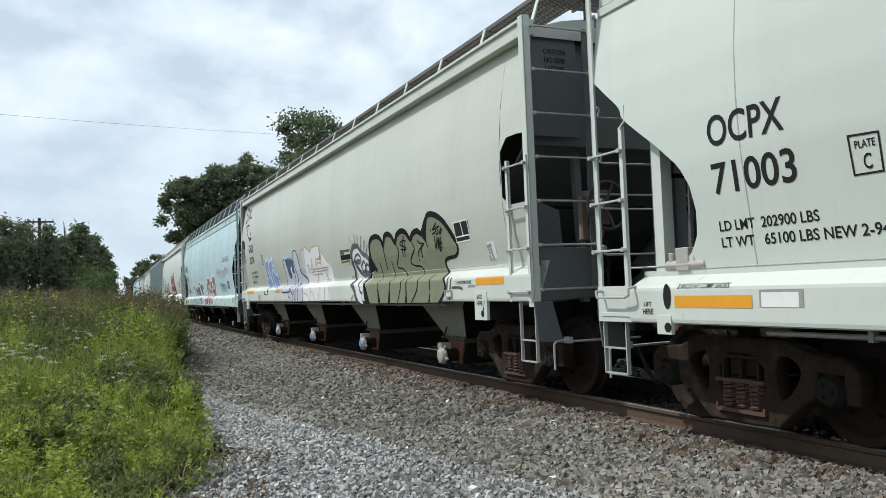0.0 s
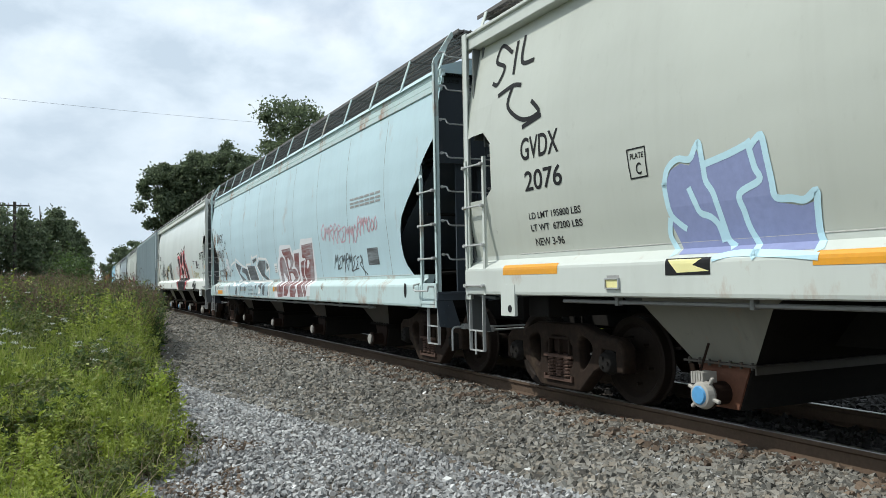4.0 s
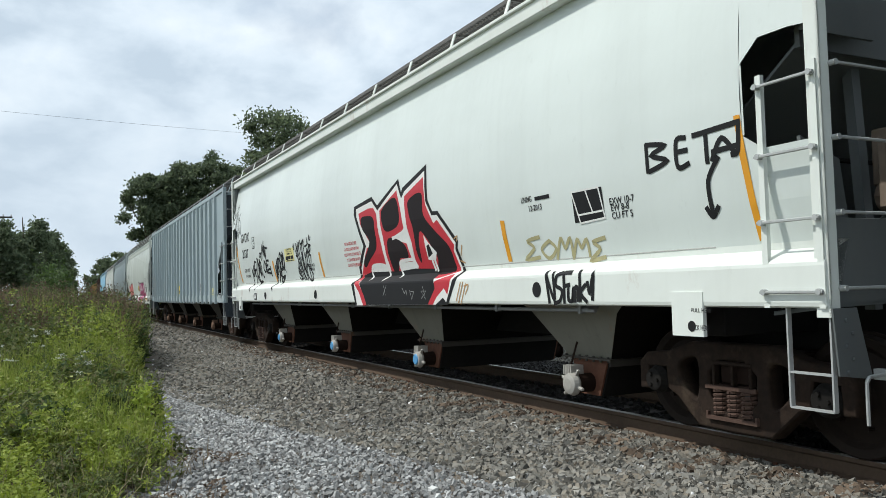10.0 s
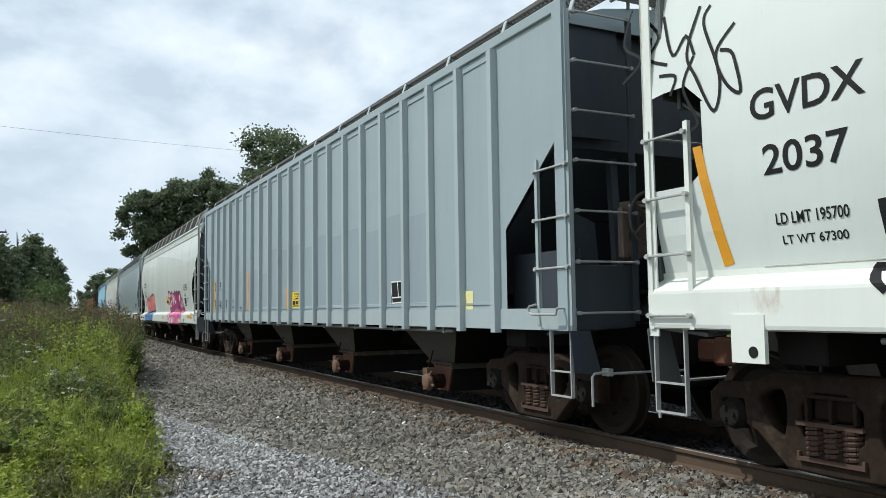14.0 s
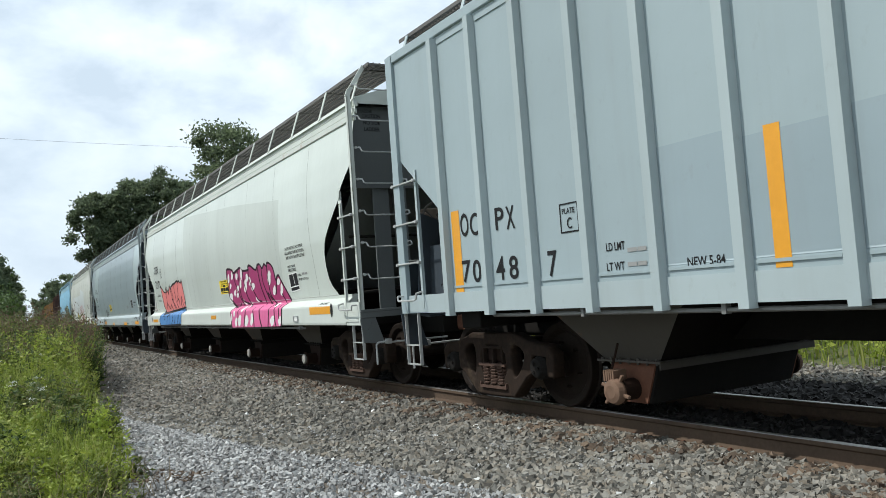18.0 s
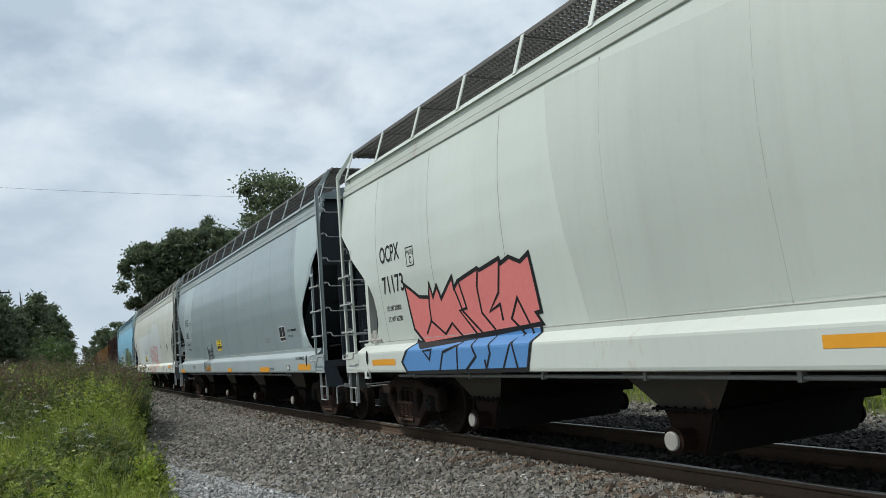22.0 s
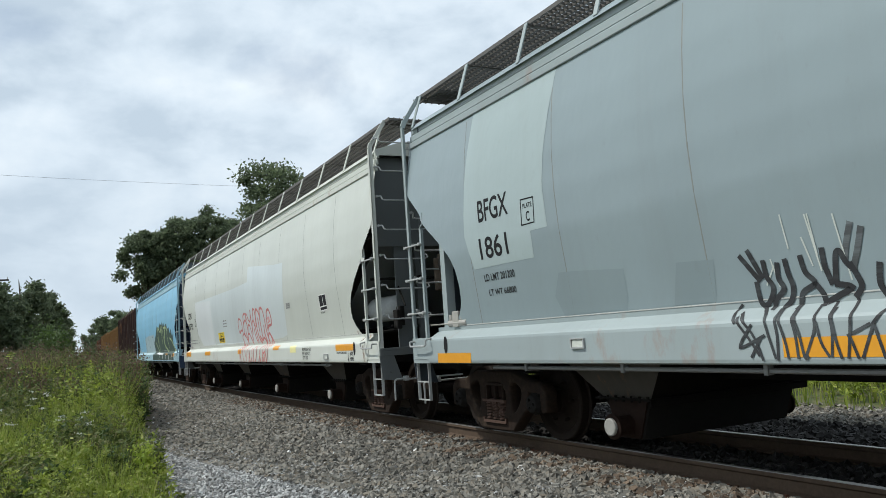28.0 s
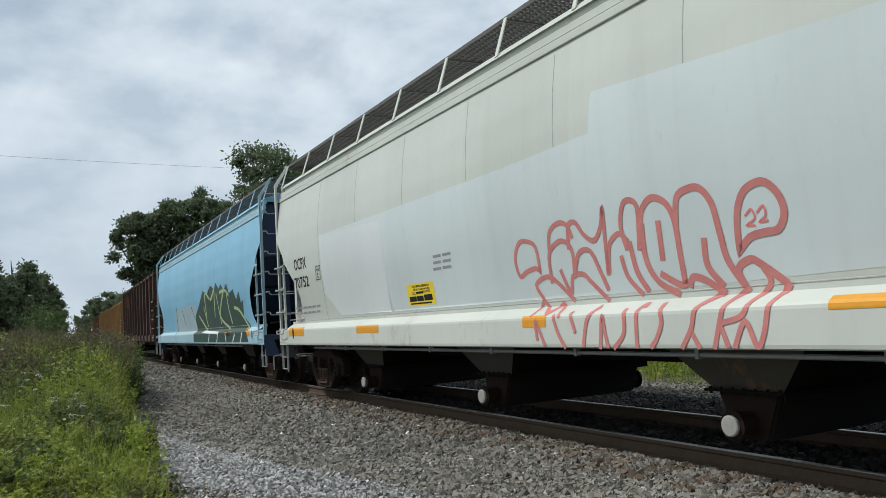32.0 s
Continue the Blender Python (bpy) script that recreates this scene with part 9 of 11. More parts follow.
decal_lines(car_h, "graffiti_line", (((7.81, 1.87), (7.78, 1.62), (7.68, 1.45)), ((7.64, 1.81), (7.62, 2.07), (7.52, 2.19), (7.41, 2.21), (7.29, 2.14), (7.23, 1.99), (7.23, 1.72), (7.23, 1.49)), ((7.42, 2.00), (7.43, 1.83), (7.44, 1.70)), ((7.62, 2.00), (7.64, 1.71), (7.53, 1.51), (7.32, 1.40)), ((7.22, 1.95), (7.16, 2.17), (7.02, 2.22), (6.90, 2.20), (6.81, 2.07), (6.78, 1.85), (6.75, 1.63), (6.64, 1.44)), ((6.95, 1.80), (6.96, 1.60), (6.84, 1.44)), ((7.48, 1.57), (7.29, 1.47), (7.21, 1.48)), ((7.18, 1.46), (7.13, 1.52), (7.01, 1.49), (6.83, 1.38)), ((6.63, 1.43), (6.66, 1.55), (6.54, 1.61), (6.45, 1.57), (6.26, 1.42), (6.26, 1.37)), ((6.62, 1.68), (6.60, 1.87), (6.56, 2.01), (6.47, 2.12), (6.31, 2.15), (6.20, 2.05), (6.17, 1.91), (6.24, 1.80), (6.36, 1.79), (6.50, 1.77), (6.62, 1.68)),), 0.06, CORAL_LINE, 0.0048, True)
decal_lines(car_h, "graffiti_line", (((9.35, 1.28), (9.27, 1.42), (9.09, 1.30), (8.93, 1.38), (8.85, 1.26)), ((9.24, 1.04), (9.25, 1.22), (9.11, 0.98)), ((8.94, 1.27), (8.87, 1.10), (8.76, 0.96)), ((8.66, 1.29), (8.59, 1.11)), ((8.47, 0.98), (8.40, 1.20), (8.29, 1.33)), ((8.22, 0.96), (8.17, 1.24), (8.14, 1.09), (8.11, 0.97)), ((8.02, 0.96), (7.88, 1.09), (7.87, 1.29)), ((7.72, 0.97), (7.70, 1.28), (7.63, 1.32)), ((7.43, 1.32), (7.40, 1.18), (7.47, 1.04), (7.54, 0.97)), ((7.18, 0.97), (7.07, 1.12), (7.01, 1.28), (6.85, 1.38)), ((7.08, 1.10), (7.00, 0.97)), ((6.84, 0.97), (6.76, 1.20), (6.70, 1.33), (6.59, 1.40)), ((6.77, 1.15), (6.56, 1.20), (6.49, 1.32), (6.39, 1.43), (6.43, 1.53)), ((6.77, 1.14), (6.71, 0.98)), ((6.64, 0.98), (6.53, 1.16), (6.44, 0.98), (6.37, 1.07), (6.30, 1.31), (6.23, 1.40)),), 0.045, CORAL_LINE, 0.0048, True)
decal_lines(car_h, "graffiti_line", (((6.51, 1.93), (6.45, 1.97), (6.43, 1.90), (6.51, 1.86), (6.44, 1.85)), ((6.40, 1.94), (6.34, 1.98), (6.33, 1.91), (6.39, 1.87), (6.32, 1.87)),), 0.018, CORAL, 0.0048, True)
decal_fill(car_i, "graffiti_fill", ((13.91, 1.29), (13.51, 2.13), (11.77, 2.22), (9.02, 2.21), (8.82, 1.25)), AQUA_GREY, 0.0024, label='grey sprayed letters')
decal_fill(car_i, "graffiti_fill", ((9.31, 1.00), (9.31, 1.85), (8.30, 2.18), (7.45, 2.58), (6.84, 2.44), (6.13, 2.67), (5.64, 2.51), (5.35, 2.70), (4.98, 2.50), (4.64, 2.61), (4.32, 2.43), (3.89, 2.58), (3.66, 2.30), (3.13, 2.38), (2.89, 2.09), (2.50, 2.30), (2.42, 1.99), (2.13, 2.07), (2.32, 1.65), (1.79, 1.43), (1.45, 1.01)), FOREST, 0.003, label='dark green sprayed letters with a ragged top')
decal_lines(car_i, "graffiti_line", (((7.33, 1.79), (7.10, 2.47), (6.33, 2.25), (5.66, 2.48), (6.02, 1.75)), ((5.38, 2.38), (5.31, 1.97), (5.25, 1.54)), ((4.34, 2.40), (5.21, 1.73), (4.15, 1.37)), ((3.98, 2.38), (3.95, 1.85), (3.78, 1.51)), ((3.27, 1.90), (2.69, 1.80), (1.87, 1.34)), ((7.58, 2.06), (7.32, 1.49)), ((8.58, 1.82), (7.56, 1.37)), ((4.89, 2.39), (4.18, 2.41), (3.75, 2.26)),), 0.085, LIME_SPRAY, 0.0048, True)
decal_lines(car_i, "graffiti_line", (((6.46, 1.27), (6.69, 1.00)), ((5.18, 1.26), (5.39, 1.00)), ((4.18, 1.22), (4.07, 1.00)), ((2.98, 1.21), (3.22, 1.01)), ((2.13, 1.23), (2.30, 1.01)), ((7.87, 1.32), (5.18, 1.26)),), 0.07, PALE_SPRAY, 0.0048, True)
decal_lines(car_i, "graffiti_line", (((13.13, 2.25), (13.61, 1.29)), ((11.85, 2.12), (11.45, 1.54)), ((9.85, 2.15), (9.17, 1.51)), ((6.51, 2.58), (6.43, 2.10)), ((4.05, 2.54), (4.11, 2.16)),), 0.05, BLACK_PAINT, 0.0048, True)
decal_rect(car_i, "reflector", 2.20, 1.31, 1.15, 1.29, ORANGE, 0.003)
decal_rect(car_i, "reflector", 4.32, 3.47, 1.17, 1.29, ORANGE, 0.003)
rusty = random.Random(31)
for k in range(26):
    y, z, w = rusty.uniform(0.4, 17.8), rusty.choice((4.06, 4.12, 1.37, 4.0)), rusty.uniform(0.08, 0.3)
    decal_fill(car_c, "rust_stain", ((y - w, z), (y + w, z + 0.02), (y + w * 0.4, z - rusty.uniform(0.05, 0.2)), (y - w * 0.2, z - rusty.uniform(0.08, 0.35))), RUST_STAIN, 0.0022)
decal_lines(car_b, "text_bar", (((9.91, 1.86), (9.76, 1.86)), ((9.72, 1.86), (9.58, 1.86)), ((9.55, 1.86), (9.42, 1.86)), ((9.39, 1.86), (9.26, 1.86)), ((9.23, 1.86), (9.11, 1.86)), ((9.08, 1.86), (8.97, 1.86)), ((8.94, 1.86), (8.83, 1.86)), ((8.80, 1.86), (8.70, 1.86)), ((8.67, 1.86), (8.57, 1.86)),), 0.022, GREYTAG, 0.006, False)
decal_lines(car_b, "text_bar", (((9.88, 1.80), (9.74, 1.80)), ((9.71, 1.80), (9.58, 1.80)), ((9.54, 1.80), (9.42, 1.80)), ((9.38, 1.80), (9.26, 1.80)), ((9.23, 1.80), (9.12, 1.80)), ((9.09, 1.80), (8.98, 1.80)), ((8.95, 1.80), (8.85, 1.81)), ((8.82, 1.81), (8.72, 1.81)), ((8.70, 1.81), (8.60, 1.81)),), 0.022, GREYTAG, 0.006, False)
decal_lines(car_b, "text_bar", (((9.88, 1.73), (9.73, 1.73)), ((9.69, 1.73), (9.55, 1.73)), ((9.52, 1.73), (9.38, 1.74)), ((9.35, 1.74), (9.22, 1.74)), ((9.19, 1.74), (9.07, 1.74)),), 0.022, GREYTAG, 0.006, False)
# card holders, small plates and stains on the sills
def card_holder(car, y0, y1, z, card):
    """A small steel holder with a card in it, bolted to the sill."""
    y0, y1 = y0 + SHIFT[car.name], y1 + SHIFT[car.name]
    bm = bmesh.new()
    for a, b in ((z, z + 0.012), (z + 0.088, z + 0.10)):
        bx(bm, -SIDE - 0.022, -SIDE + 0.002, y1, y0, a, b)
    for v in (y0, y1):
        bx(bm, -SIDE - 0.022, -SIDE + 0.002, v - 0.007, v + 0.007, z, z + 0.10)
    ob = part("card_holder", bm, RODS, car, "small steel card holder on the sill")
    bm = bmesh.new()
    bx(bm, -SIDE - 0.010, -SIDE - 0.004, y1 + 0.012, y0 - 0.012, z + 0.014, z + 0.086)
    part("card", bm, card, ob, "small card in its holder")


card_holder(car_g, 14.67, 14.47, 1.10, CREAM_SILL)
card_holder(car_g, 2.50, 2.29, 1.02, CREAM_SILL)
card_holder(car_h, 2.14, 1.93, 1.01, CREAM_SILL)
decal_text(car_b, 'JACK', 1.385, 1.175, 0.055, 0.16, BLACK_PAINT, 0.0105)
decal_text(car_b, 'HERE', 1.385, 1.095, 0.055, 0.16, BLACK_PAINT, 0.0105)
decal_lines(car_b, "arrow", (((1.17, 1.15), (1.2, 1.05)),), 0.012, BLACK_PAINT, 0.0105, False)
decal_fill(car_b, "arrow_head", ((1.22, 1.06), (1.18, 1.06), (1.21, 1.0)), BLACK_PAINT, 0.0108, False)
decal_text(car_b, '2 IN HF COMP SHOES', 2.02, 1.372, 0.045, 0.48, BLACK_PAINT, 0.0036)
decal_text(car_b, 'DEFECT CARD', 1.64, 1.325, 0.028, 0.21, BLACK_PAINT, 0.0036)
decal_lines(car_b, "spray_tag", (((2.28, 1.47), (2.34, 1.21)), ((2.17, 1.46), (2.24, 1.18)), ((2.14, 1.33), (1.92, 1.33), (1.82, 1.31))), 0.035, SMUDGE, 0.0042, True)
decal_lines(car_b, "label_mark", (((1.23, 1.83), (1.13, 1.84)), ((1.2, 1.79), (1.2, 1.75)), ((1.14, 1.79), (1.14, 1.75)), ((1.21, 1.71), (1.2, 1.67)), ((1.13, 1.72), (1.12, 1.67))), 0.05, GREYTAG, 0.0048, True)
card_holder(car_b, 15.66, 15.47, 1.215, PALE_YELLOW)
card_holder(car_b, 2.35, 2.15, 1.20, GREY_SILL)
card_holder(car_f, 3.05, 2.85, 1.02, WHITE_PAINT)
card_holder(car_d, 15.88, 15.66, 1.215, WHITE_PAINT)
decal_rect(car_h, "reflector", 1.50, 0.58, 1.155, 1.265, ORANGE, 0.003)
decal_text(car_h, '2 INCH HF COMP SHOES', 1.46, 1.105, 0.035, 0.52, BLACK_PAINT, 0.0036)
decal_text(car_h, 'JACK', 0.78, 1.075, 0.06, 0.18, BLACK_PAINT, 0.0036)
decal_text(car_h, 'HERE', 0.78, 0.99, 0.06, 0.18, BLACK_PAINT, 0.0036)
decal_lines(car_h, "arrow", (((0.86, 1.14), (0.86, 0.99)), ((0.83, 1.02), (0.86, 0.985), (0.89, 1.02))), 0.012, BLACK_PAINT, 0.0036, False)
decal_fill(car_h, "rust_stain", ((0.20, 1.40), (0.02, 1.36), (0.0, 0.97), (0.14, 0.97), (0.18, 1.15)), RUST_STAIN, 0.0024, label="brown rust stain")
decal_fill(car_h, "rust_stain", ((0.75, 1.47), (0.45, 1.46), (0.30, 1.30), (0.42, 1.28), (0.70, 1.38)), RUST_STAIN, 0.0024, label="brown rust stain")
decal_fill(car_g, "repaint_patch", ((1.67, 3.95), (0.10, 3.92), (0.20, 3.25), (0.62, 3.02), (0.95, 2.6), (1.38, 2.2), (1.40, 1.75), (1.22, 1.48), (1.72, 1.43), (1.68, 2.44)), PATCH_BLUE, 0.0018, label="paler repainted patch")
decal_rect(car_b, "paper_label", 1.24, 1.03, 1.67, 1.89, PALE_SPRAY, 0.0036, label="small white paper label")
# warnings on the near ends of the cars
for car in (car_b, car_d, car_f):
    for i, (words, w) in enumerate((("CAUTION", 0.30), ("NO SIDE", 0.28), ("LADDER", 0.26))):
        bm = bmesh.new()
        bm.from_mesh(flat_text(words, 0.06, w))
        for v in bm.verts:
            v.co = (-1.40 + 0.15 + v.co.x - w / 2 + 0.15, 0.252 if STYLE[car.name] == "curve" else 0.152, 4.02 - i * 0.10 + v.co.y)
        part("lettering", bm, BLACK_PAINT, car, "black stencilled warning")


# ---- track: rails, ties, plates ----
RAIL_SIDE = plain("rusty_rail", (0.105, 0.073, 0.051), 0.9, 0.0, 0.35, 30, sheen=0.2)
RAIL_HEAD = plain("polished_rail_head", (0.36, 0.34, 0.32), 0.38, 0.9, 0.25, 30)
TIE = plain("creosoted_tie", (0.055, 0.045, 0.038), 0.9, 0.0, 0.4, 14)


def swept(bm, prof, off, q0, q1, step):
    """Sweep a profile (across, height) along the track, off metres right of its middle."""
    rings = []
    q = q0
    while q <= q1 + 1e-6:
        x, y, h = track(q)
        rings.append([bm.verts.new((x + off + px, y, pz)) for px, pz in prof])
        q += step
    for a, b in zip(rings, rings[1:]):
        for i in range(len(prof)):
            j = (i + 1) % len(prof)
            bm.faces.new((a[i], a[j], b[j], b[i]))


railway = tagged(new("railway_track"), "single railway track with rusty rails on dark wooden ties", "railway track", kind="structure")
for off in (-0.755, 0.755):
    bm = bmesh.new()
    swept(bm, ((-0.07, 0.125), (0.07, 0.125), (0.07, 0.14), (0.012, 0.16), (0.010, 0.245), (0.034, 0.262), (0.034, 0.294), (-0.034, 0.294), (-0.034, 0.262), (-0.010, 0.245), (-0.012, 0.16), (-0.07, 0.14)), off, -120, 400, 4)
    r = part("rail", bm, RAIL_SIDE, railway, "rusty steel rail with a shiny head")
    bm = bmesh.new()
    swept(bm, ((-0.030, 0.2935), (0.030, 0.2935), (0.026, 0.300), (-0.026, 0.300)), off, -120, 400, 4)
    part("rail_head", bm, RAIL_HEAD, r, "polished top of the rail")
rng = random.Random(4)
bm = bmesh.new()
bx(bm, -1.3, 1.3, -0.115, 0.115, -0.06, 0.118)
tie_me = mesh_of("tie", bm, TIE, False, 0.012)
for k in range(240):
    q = -30 + k * 0.52
    x, y, h = track(q)
    o = part("tie", tie_me, None, railway)
    o.matrix_local = pose(x + rng.uniform(-0.06, 0.06), y + rng.uniform(-0.04, 0.04), rng.uniform(-0.012, 0.006), 0, 0, h + rng.uniform(-1.5, 1.5))
bm = bmesh.new()
bx(bm, -0.10, 0.16, -0.09, 0.09, 0.117, 0.132)
for v in (-0.05, 0.05):
    bx(bm, -0.095, -0.07, v - 0.012, v + 0.012, 0.13, 0.155)
plate_me = mesh_of("tie_plate", bm, RUSTY)
for k in range(70):
    q = -2.0 + k * 0.52
    x, y, h = track(q)
    o = part("tie_plate", plate_me, None, railway)
    o.matrix_local = pose(x - 0.775, y, 0.0, 0, 0, h)

# ---- ground ----
def lerp_keys(v, ks):
    for (a, p), (b, q) in zip(ks, ks[1:]):
        if v <= b:
            return p + (q - p) * max(0.0, (v - a) / (b - a))
    return ks[-1][1]


def weed_edge(y):
    """Where the weeds end and the gravel begins, left of the track."""
    return lerp_keys(y, ((-50, 0.6), (6.5, 0.62), (8, 1.0), (10.5, 1.15), (14.4, 1.2), (17, 1.5), (21.6, 2.3), (30, 2.75), (80, 4.2), (400, 12.0))) + 0.12 * math.sin(y * 1.7) + 0.08 * math.sin(y * 4.1)


def ground_z(x, y):
    tx = track(y)[0]
    d = abs(x - tx)
    z = lerp_keys(d, ((0, 0.085), (0.8, 0.10), (1.2, 0.125), (1.6, 0.11), (3.0, 0.0), (5.0, -0.02), (900, -0.02)))
    left = weed_edge(y) - x
    if left > 0:
        z += lerp_keys(left, ((0, 0), (3, 0.30), (8, 0.45), (900, 0.45)))
    right = x - tx - 5.2
    if right > 0:
        z += lerp_keys(right, ((0, 0), (3.5, 0.30), (20, 0.6), (900, 0.6)))
    return z


m, t, p = node_mat("gravel_ground")
a = noise_fac(t, 22, 8, (1, 1, 1), 0.3, 0.7)
b = noise_fac(t, 0.5, 4, (1, 1, 1), 0.4, 0.62)
c = blend(t, a, (0.06, 0.055, 0.048), (0.15, 0.14, 0.125))
c = blend(t, scaled(t, b, 0.6), c, (0.21, 0.165, 0.12))
t.links.new(c, p.inputs["Base Color"])
p.inputs["Roughness"].default_value = 0.95
bump(t, p, noise_fac(t, 40, 6, (1, 1, 1), 0.3, 0.7), 0.8, 0.03)
GROUND = m
m, t, p = node_mat("grassy_earth")
c = blend(t, noise_fac(t, 6, 6), (0.055, 0.075, 0.022), (0.10, 0.095, 0.04))
t.links.new(c, p.inputs["Base Color"])
p.inputs["Roughness"].default_value = 1.0
EARTH = m

xs = sorted({-700, -400, -200, -100, -50, -30, *[-20 + 2 * i for i in range(9)], *[-3 + 0.5 * i for i in range(41)], *[18 + 3 * i for i in range(8)], 50, 80, 120, 200, 400, 700})
ys = sorted({-700, -400, -200, -120, -80, -50, -35, -20, -10, *[-6 + 1.0 * i for i in range(48)], *[44 + 4 * i for i in range(20)], 130, 150, 180, 220, 280, 350, 500, 800, 1500, 3000})
verts = [(x, y, ground_z(x, y)) for y in ys for x in xs]
nx = len(xs)
faces = [(j * nx + i, j * nx + i + 1, (j + 1) * nx + i + 1, (j + 1) * nx + i) for j in range(len(ys) - 1) for i in range(nx - 1)]
me = bpy.data.meshes.new("ground")
me.from_pydata(verts, [], faces)
me.materials.append(GROUND)
me.materials.append(EARTH)
# bed under and behind the train: its shadow is put into this colour
me.materials.append(plain("shaded_track_bed", (0.016, 0.014, 0.012), 0.95, 0, 0.4, 12))
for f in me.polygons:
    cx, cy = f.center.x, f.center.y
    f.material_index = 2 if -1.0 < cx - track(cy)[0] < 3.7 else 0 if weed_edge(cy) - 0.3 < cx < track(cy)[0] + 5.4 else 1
tagged(new("ground", me), "gravel shoulder and grassy earth along the track", "ground", kind="structure")


# ---- loose stones, grass and leaves from arrays ----
def mesh_np(name, verts, polys, material, corners):
    """A mesh from an array of vertices and an array of faces with the same number of corners."""
    me = bpy.data.meshes.new(name)
    me.vertices.add(len(verts))
    me.vertices.foreach_set("co", verts.astype(np.float32).ravel())
    n = len(polys)
    me.loops.add(n * corners)
    me.loops.foreach_set("vertex_index", polys.astype(np.int32).ravel())
    me.polygons.add(n)
    me.polygons.foreach_set("loop_start", np.arange(0, n * corners, corners, dtype=np.int32))
    me.polygons.foreach_set("loop_total", np.full(n, corners, dtype=np.int32))
    me.update(calc_edges=True)
    me.shade_flat()
    me.materials.append(material)
    return me


R = np.random.default_rng(7)


def island_mat(name, cols, rough=0.9, translucent=0.0, lo=0.0):
    """Each loose piece takes its own colour from a ramp."""
    m, t, p = node_mat(name)
    g = t.nodes.new("ShaderNodeNewGeometry")
    r = t.nodes.new("ShaderNodeValToRGB")
    els = r.color_ramp.elements
    for i, c in enumerate(cols):
        e = els[i] if i < 2 else els.new(1.0)
        e.position, e.color = i / (len(cols) - 1), (*c, 1)
    t.links.new(g.outputs["Random Per Island"], r.inputs[0])
    c = blend(t, scaled(t, noise_fac(t, 0.35, 3, (1, 1, 1), 0.35, 0.65), 0.35), r.outputs[0], [v * 0.6 for v in cols[0]])
    t.links.new(c, p.inputs["Base Color"])
    p.inputs["Roughness"].default_value = rough
    if translucent:
        tr = t.nodes.new("ShaderNodeBsdfTranslucent")
        t.links.new(c, tr.inputs[0])
        mx = t.nodes.new("ShaderNodeMixShader")
        mx.inputs[0].default_value = translucent
        t.links.new(p.outputs[0], mx.inputs[1])
        t.links.new(tr.outputs[0], mx.inputs[2])
        t.links.new(mx.outputs[0], t.nodes["Material Output"].inputs[0])
    return m


CUBE = np.array([(-1, -1, -1), (1, -1, -1), (1, 1, -1), (-1, 1, -1), (-1, -1, 1), (1, -1, 1), (1, 1, 1), (-1, 1, 1)], float)
CUBE_F = np.array([(0, 3, 2, 1), (4, 5, 6, 7), (0, 1, 5, 4), (1, 2, 6, 5), (2, 3, 7, 6), (3, 0, 4, 7)])


def stones(name, pts, sizes, material, label, sink=0.25):
    n = len(pts)
    v = CUBE[None] * (1 + R.uniform(-0.45, 0.25, (n, 8, 3)))
    v *= (sizes[:, None, None] * 0.5) * R.uniform(0.6, 1.15, (n, 1, 3))
    q = R.normal(size=(n, 4))
    q /= np.linalg.norm(q, axis=1, keepdims=True)
    w, x, y, z = q.T
    rot = np.stack([np.stack([1 - 2 * (y * y + z * z), 2 * (x * y - z * w), 2 * (x * z + y * w)], -1), np.stack([2 * (x * y + z * w), 1 - 2 * (x * x + z * z), 2 * (y * z - x * w)], -1), np.stack([2 * (x * z - y * w), 2 * (y * z + x * w), 1 - 2 * (x * x + y * y)], -1)], 1)
    v = np.einsum("nij,nkj->nki", rot, v) + pts[:, None]
    v[:, :, 2] += (sizes * sink)[:, None]
    polys = CUBE_F[None] + (np.arange(n) * 8)[:, None, None]
    ob = new(name, mesh_np(name, v.reshape(-1, 3), polys.reshape(-1, 4), material, 4))
    return tagged(ob, label, "gravel", kind="stuff")


def scatter(n, y0, y1, lo, hi, power=1.0):
    y = y0 + (y1 - y0) * R.random(n) ** power
    a, b = np.array([lo(v) for v in y]), np.array([hi(v) for v in y])
    x = a + (b - a) * R.random(n)
    return np.stack([x, y, [ground_z(p, q) for p, q in zip(x, y)]], 1)


BALLAST = island_mat("ballast_stone", ((0.055, 0.050, 0.042), (0.14, 0.133, 0.113), (0.25, 0.24, 0.212), (0.20, 0.17, 0.13), (0.30, 0.285, 0.25)))
# near-black stones: the train's shadow on the ballast, held in their colour
SHADED_STONE = island_mat("shaded_ballast", ((0.009, 0.008, 0.0075), (0.018, 0.016, 0.014), (0.032, 0.028, 0.025)))
PALE = island_mat("pale_gravel", ((0.12, 0.115, 0.11), (0.24, 0.238, 0.23), (0.36, 0.36, 0.35), (0.52, 0.52, 0.51)))
SOIL = island_mat("brown_soil", ((0.055, 0.038, 0.026), (0.12, 0.085, 0.058), (0.20, 0.145, 0.10)))
left_of_rail = lambda y: track(y)[0] - 0.86
p1 = scatter(42000, 2.2, 24.0, lambda y: max(weed_edge(y) + 0.4, lerp_keys(y, ((4, 3.6), (7, 3.2), (9, 2.7), (12, 2.1), (16, 1.5)))), left_of_rail, 1.35)
stones("ballast", p1, R.uniform(0.028, 0.068, len(p1)), BALLAST, "brownish grey crushed stone ballast beside the rail")
p9 = scatter(11000, -9.0, 2.3, lambda y: 3.2, left_of_rail, 1.0)
stones("ballast", p9, R.uniform(0.03, 0.075, len(p9)), BALLAST, "crushed stone ballast beside the near end of the rail")
p10 = scatter(11000, -9.0, 4.3, lambda y: weed_edge(y) - 0.15, lambda y: 3.6, 1.0)
